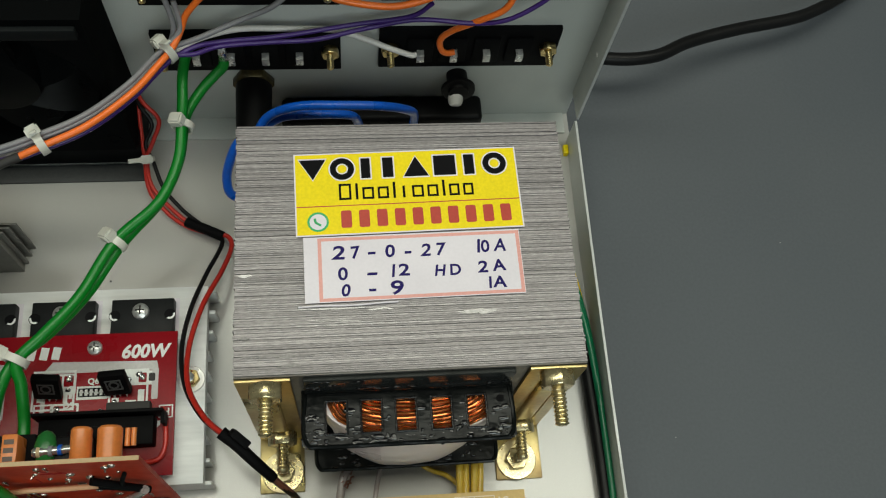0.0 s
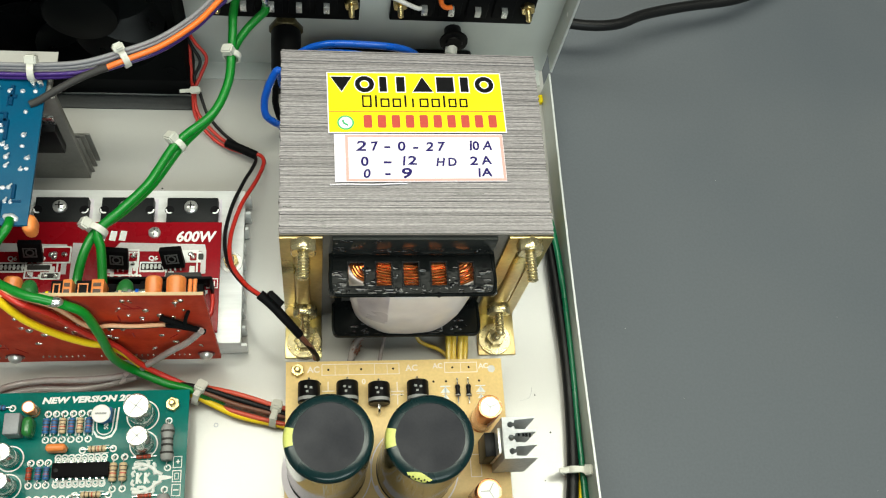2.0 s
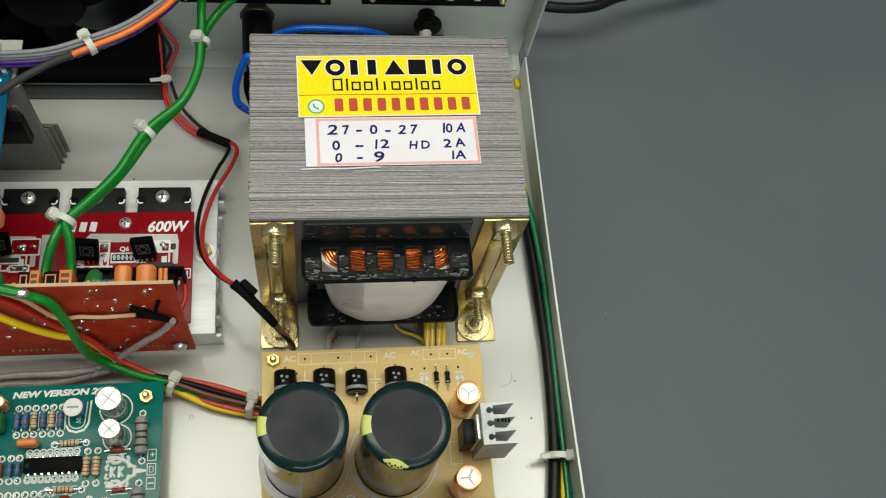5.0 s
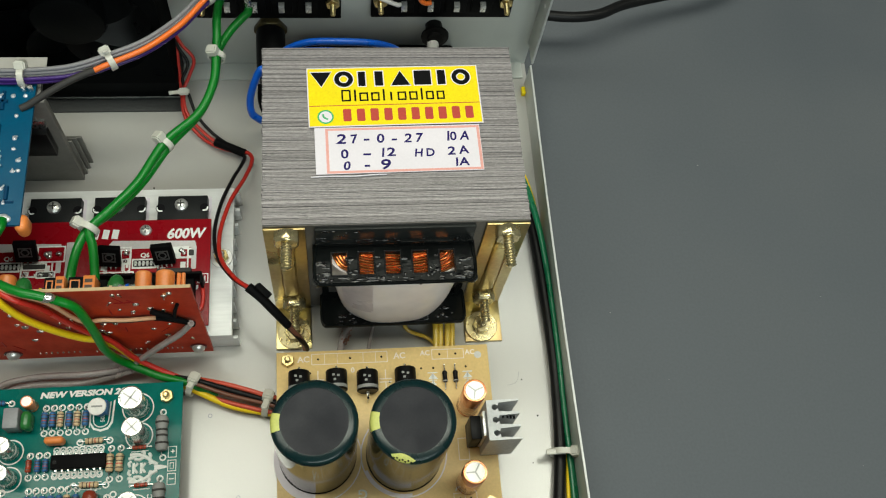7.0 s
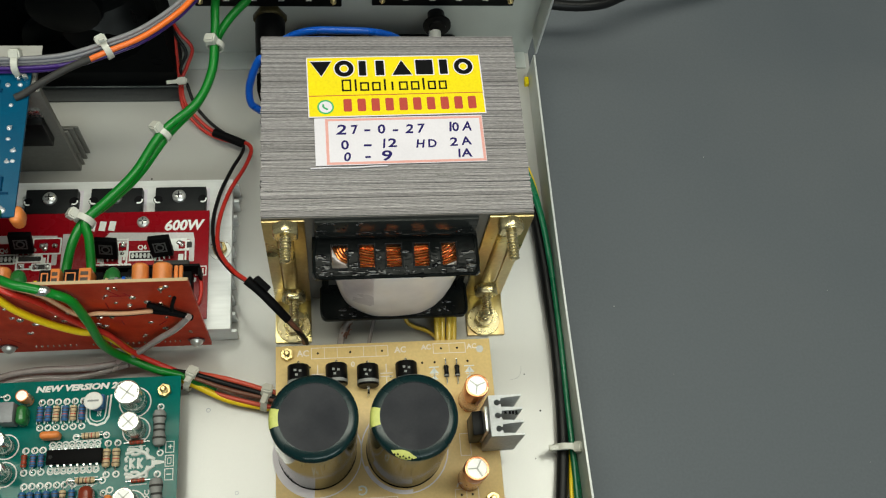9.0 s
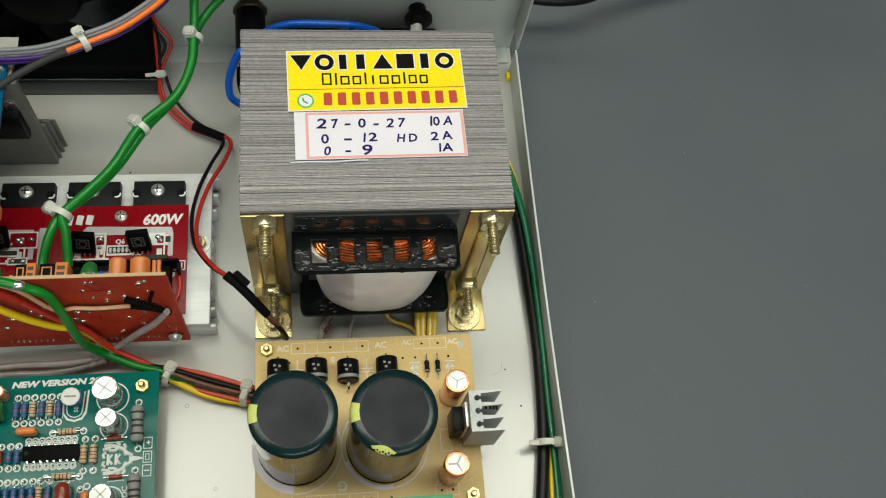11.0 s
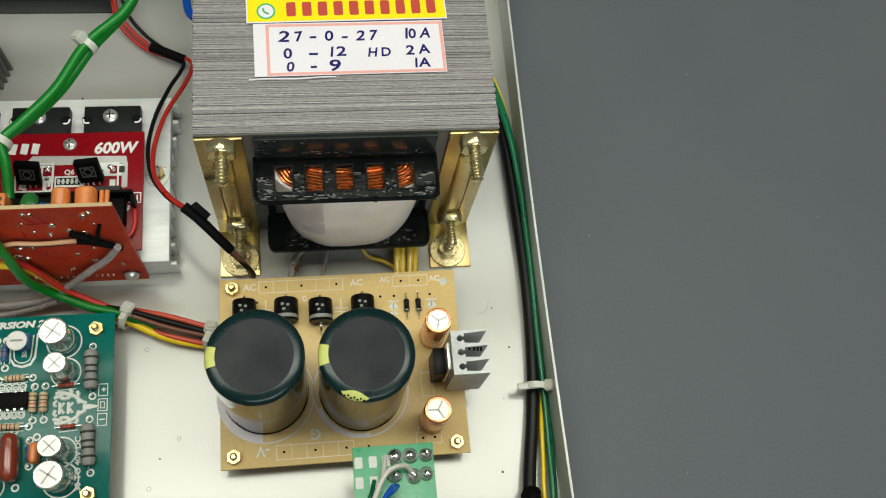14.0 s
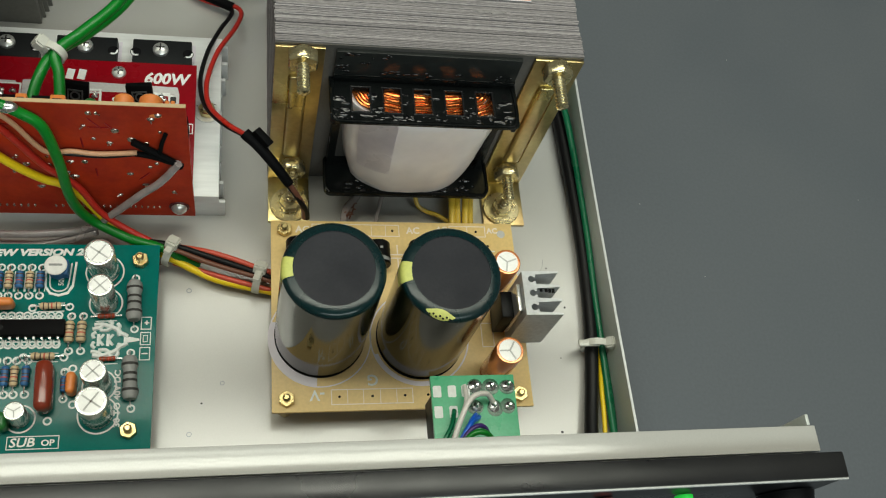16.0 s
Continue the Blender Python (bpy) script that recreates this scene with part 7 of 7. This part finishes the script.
# screened lead
cl = thing("screened_lead", (-90, 72, 8), "milky clear sheathed lead with black sleeved ends", "cable")
wire(cl, [(-40, 79.2, 54), (-47.1, 78.4, 41.5), (-55.5, 77.4, 32.3), (-67.1, 75.5, 19.3), (-77, 73.6, 10.4), (-94, 72.0, 9), (-115, 72.4, 7), (-131, 70.6, 5), (-139.4, 66.4, 3), (-148, 62, 3), (-156, 56, 3)], 1.55, CLEAR, label="milky clear sheath over braid")
wire(cl, [(-73.4, 72.6, 10), (-86, 70.6, 6), (-99.7, 69, 4), (-120.6, 69.2, 3.5), (-135.5, 65.5, 3), (-144, 60, 3)], 1.5, CLEAR, label="milky clear sheath over braid")
wire(cl, [(-172, 82, 3), (-158.7, 76.3, 4), (-153.2, 72.4, 4), (-146.1, 65.6, 3), (-142, 58, 3)], 1.5, CLEAR, label="milky clear sheath over braid")
wire(cl, [(-55.2, 81.2, 64.8), (-47, 80.4, 58), (-39.0, 79.6, 51.2)], 1.35, MATT_BLACK, "shrink_sleeve", "black heat-shrink sleeve")
wire(cl, [(-55, 80.6, 58), (-49, 80.2, 56.8), (-43, 79.8, 54)], 1.1, MATT_BLACK, "shrink_sleeve", "black heat-shrink sleeve")
wire(cl, [(-43.7, 82.4, 69), (-45.4, 81.0, 64), (-46.4, 80.4, 58)], 0.8, MATT_BLACK, "shrink_sleeve", "black heat-shrink sleeve")

# mains cable along the side lip
mc = thing("mains_cable_run", (132, 60, 5), "black mains cable with green and yellow earth wires along the side", "cable")
wire(mc, [(112, 212, 4), (121, 192, 4), (127.2, 168, 4.2), (130.2, 148, 4.6), (131.4, 128.8, 4.6), (132.0, 109, 4.6), (132.6, 90, 4.4), (132.8, 72, 4), (132.2, 50, 3.6), (130.6, 28, 3.4), (127.8, 8, 3.4), (125.2, -6, 4), (123.4, -16, 5), (122.0, -26, 6)], 2.9, BLACK_WIRE, "cable", "round black mains cable", 14)
wire(mc, [(113, 208, 6), (122, 190, 8), (129.6, 165, 9), (133.2, 142, 9.0), (134.4, 120, 8.6), (134.6, 104, 8.2), (134.8, 85, 7.8), (134.8, 70, 7.2), (134.4, 45.6, 6), (134.4, 20, 4.6), (133.8, 0, 4.4), (132.6, -24, 6), (131, -34, 6)], 1.45, DKGREEN_WIRE, label="dark green wire")
wire(mc, [(114, 204, 8), (125, 188, 6), (131.6, 168, 5), (134.0, 152, 3), (134.6, 140, 1.6), (134.6, 108, 1.2), (134.6, 60, 1.2), (134.6, 40, 1.2), (133.8, 20, 1.6), (131.8, 6, 3.6), (130.6, -8, 4), (129.4, -20, 4), (129, -32, 4)], 1.0, YELLOW_WIRE, label="yellow wire")
wire(mc, [(111, 206, 6), (120, 190, 10), (127.8, 165, 10.4), (132.2, 142, 10.4), (134.2, 118, 8.2), (134.8, 104, 5.4), (134.8, 80, 4.6), (134.8, 60, 4), (135.2, 30, 3), (135.2, 0, 3), (133.2, -30, 4)], 1.4, DKGREEN_WIRE, label="dark green wire")
tie(mc, (130.6, 22.6, 7.2), (0.1, 1, 0), 5.8, (1, 0.0, 1.0), tail=0, wide=2.8)
bm = shape()
box(bm, 121.5, 21.2, 10.8, 131, 24.0, 12.0, 0.4)
part("tie_tail", bm, NYLON, mc, "cut tail of the nylon tie")
bm = shape()
ball(bm, (121.5, -31.0, 8), 8.0, (0.95, 1.0, 0.85), 12, 8)
ball(bm, (129.4, -36, 7), 7.6, (0.95, 0.9, 0.8), 12, 8)
ball(bm, (123, -24.5, 7), 5, (0.85, 1.2, 0.9), 10, 7)
ball(bm, (125, -38, 9), 8, (1.2, 0.8, 0.9), 10, 7)
for v in bm.verts:
    v.co += Vector(noise.noise_vector(v.co * 0.35)) * 1.6
part("tape_wrap", bm, MATT_BLACK, mc, "lumpy black tape wrap")
bm = thread(shape(), (112.5, -28, 0), (112.5, -28, 9), 2.2)
solo("chassis_screw", hex_nut(bm, (112.5, -28, 0.2), 6, 3), BRASS, (112.5, -28, 0), "brass screw and nut standing in the tray floor", "screw")

# cable on the bench outside the case
oc = thing("bench_cable", (200, 290, TOP), "black rubber mains cable lying in a curve on the bench", "cable")
wire(oc, [(84, 286, 32), (120, 274, 29), (155, 269, 26), (179, 271.4, 24), (198, 280.6, 22), (224, 289.6, 19), (256, 298, 16), (274, 306, 13.5), (296, 320, 9), (330, 346, 3.4), (400, 384, 1.6), (520, 430, 1.6)], 3.1, BLACK_WIRE, "cable", "black rubber cable", 14)

# leads of the transformer
tl = thing("transformer_leads", (60, 84, 4), "yellow sleeved transformer leads running under the supply board", "wire")
for pts in ([(73.4, 100, 14), (73.2, 91, 10), (72.9, 82, 8.5), (72.8, 70, 7)], [(76.0, 100, 14), (75.8, 91, 9.6), (75.4, 82, 8), (75, 70, 7)], [(79.6, 100, 14), (79.4, 91, 10), (78.8, 82, 8.5), (78, 70, 7)], [(82, 100, 14), (81.8, 90, 8), (81, 80, 7), (80, 70, 6)]):
    wire(tl, pts, 1.5, YELLOW_TAPE, label="stiff yellow sleeve")
wire(tl, [(56, 101, 12), (58.1, 91.1, 6), (62, 88, 4), (68.3, 85.4, 4), (73.1, 80, 5), (74, 70, 5)], 1.0, YELLOW_TAPE, label="stiff yellow sleeve")
wire(tl, [(24, 70, 6), (25.7, 81.8, 5.5), (27.4, 88.0, 6), (31, 92, 7), (36, 100, 9)], 1.7, CLEAR, label="cloudy clear sleeve")
wire(tl, [(38, 70, 5), (39.6, 81.1, 5), (41.4, 88.5, 5), (44, 98, 9)], 1.0, CLEAR, label="cloudy clear sleeve")
bm = shape()
for k in range(10):
    a, b = random.Random(k).uniform(25, 30), random.Random(k + 50).uniform(82, 88)
    sweep(bm, [(a, b, 5.5), (a + 0.6, b + 1.4, 7.2), (a + 1.6, b + 1.8, 6.4)], 0.4, 5, 3)
part("stray_strand", bm, BROWN_WIRE, tl, "stray wire strands")

# loose ends near the front panel
fw = thing("front_lead", (-85, -22, 6), "yellow wire and bright sleeve tied beside the front panel", "wire")
wire(fw, [(-130, -12, 4), (-110, -15.5, 5), (-102.4, -18, 6), (-93.9, -20.4, 7), (-87.5, -23, 7), (-80, -28, 6), (-76, -40, 4)], 1.3, YELLOW_WIRE, label="yellow wire")
wire(fw, [(-84, -18.6, 10), (-80, -21, 9), (-76, -27, 8), (-73, -40, 6)], 2.2, TIN, "braid", "bright metal braid")
tie(fw, (-82, -22.6, 8), (0.6, -0.7, 0), 3.4, (0.1, 0.2, 1), tail=4)
tw = thing("cut_wire_end", (6, -29, 8), "twisted brown wire end beside the front panel", "wire")
wire(tw, [(-8, -36, 1.2), (-4.1, -31.6, 6), (3, -30, 9), (6, -29.2, 10), (9, -27.6, 11), (12.4, -25.6, 13)], 0.9, BROWN_WIRE, label="brown insulation")
wire(tw, [(7.6, -33, 7), (9.2, -29, 11), (10.4, -24.6, 15)], 0.6, BROWN_WIRE, label="frayed strand")
wire(tw, [(9, -27.6, 11), (12, -27.8, 11.5), (15, -27.4, 12)], 0.5, BROWN_WIRE, label="frayed strand")
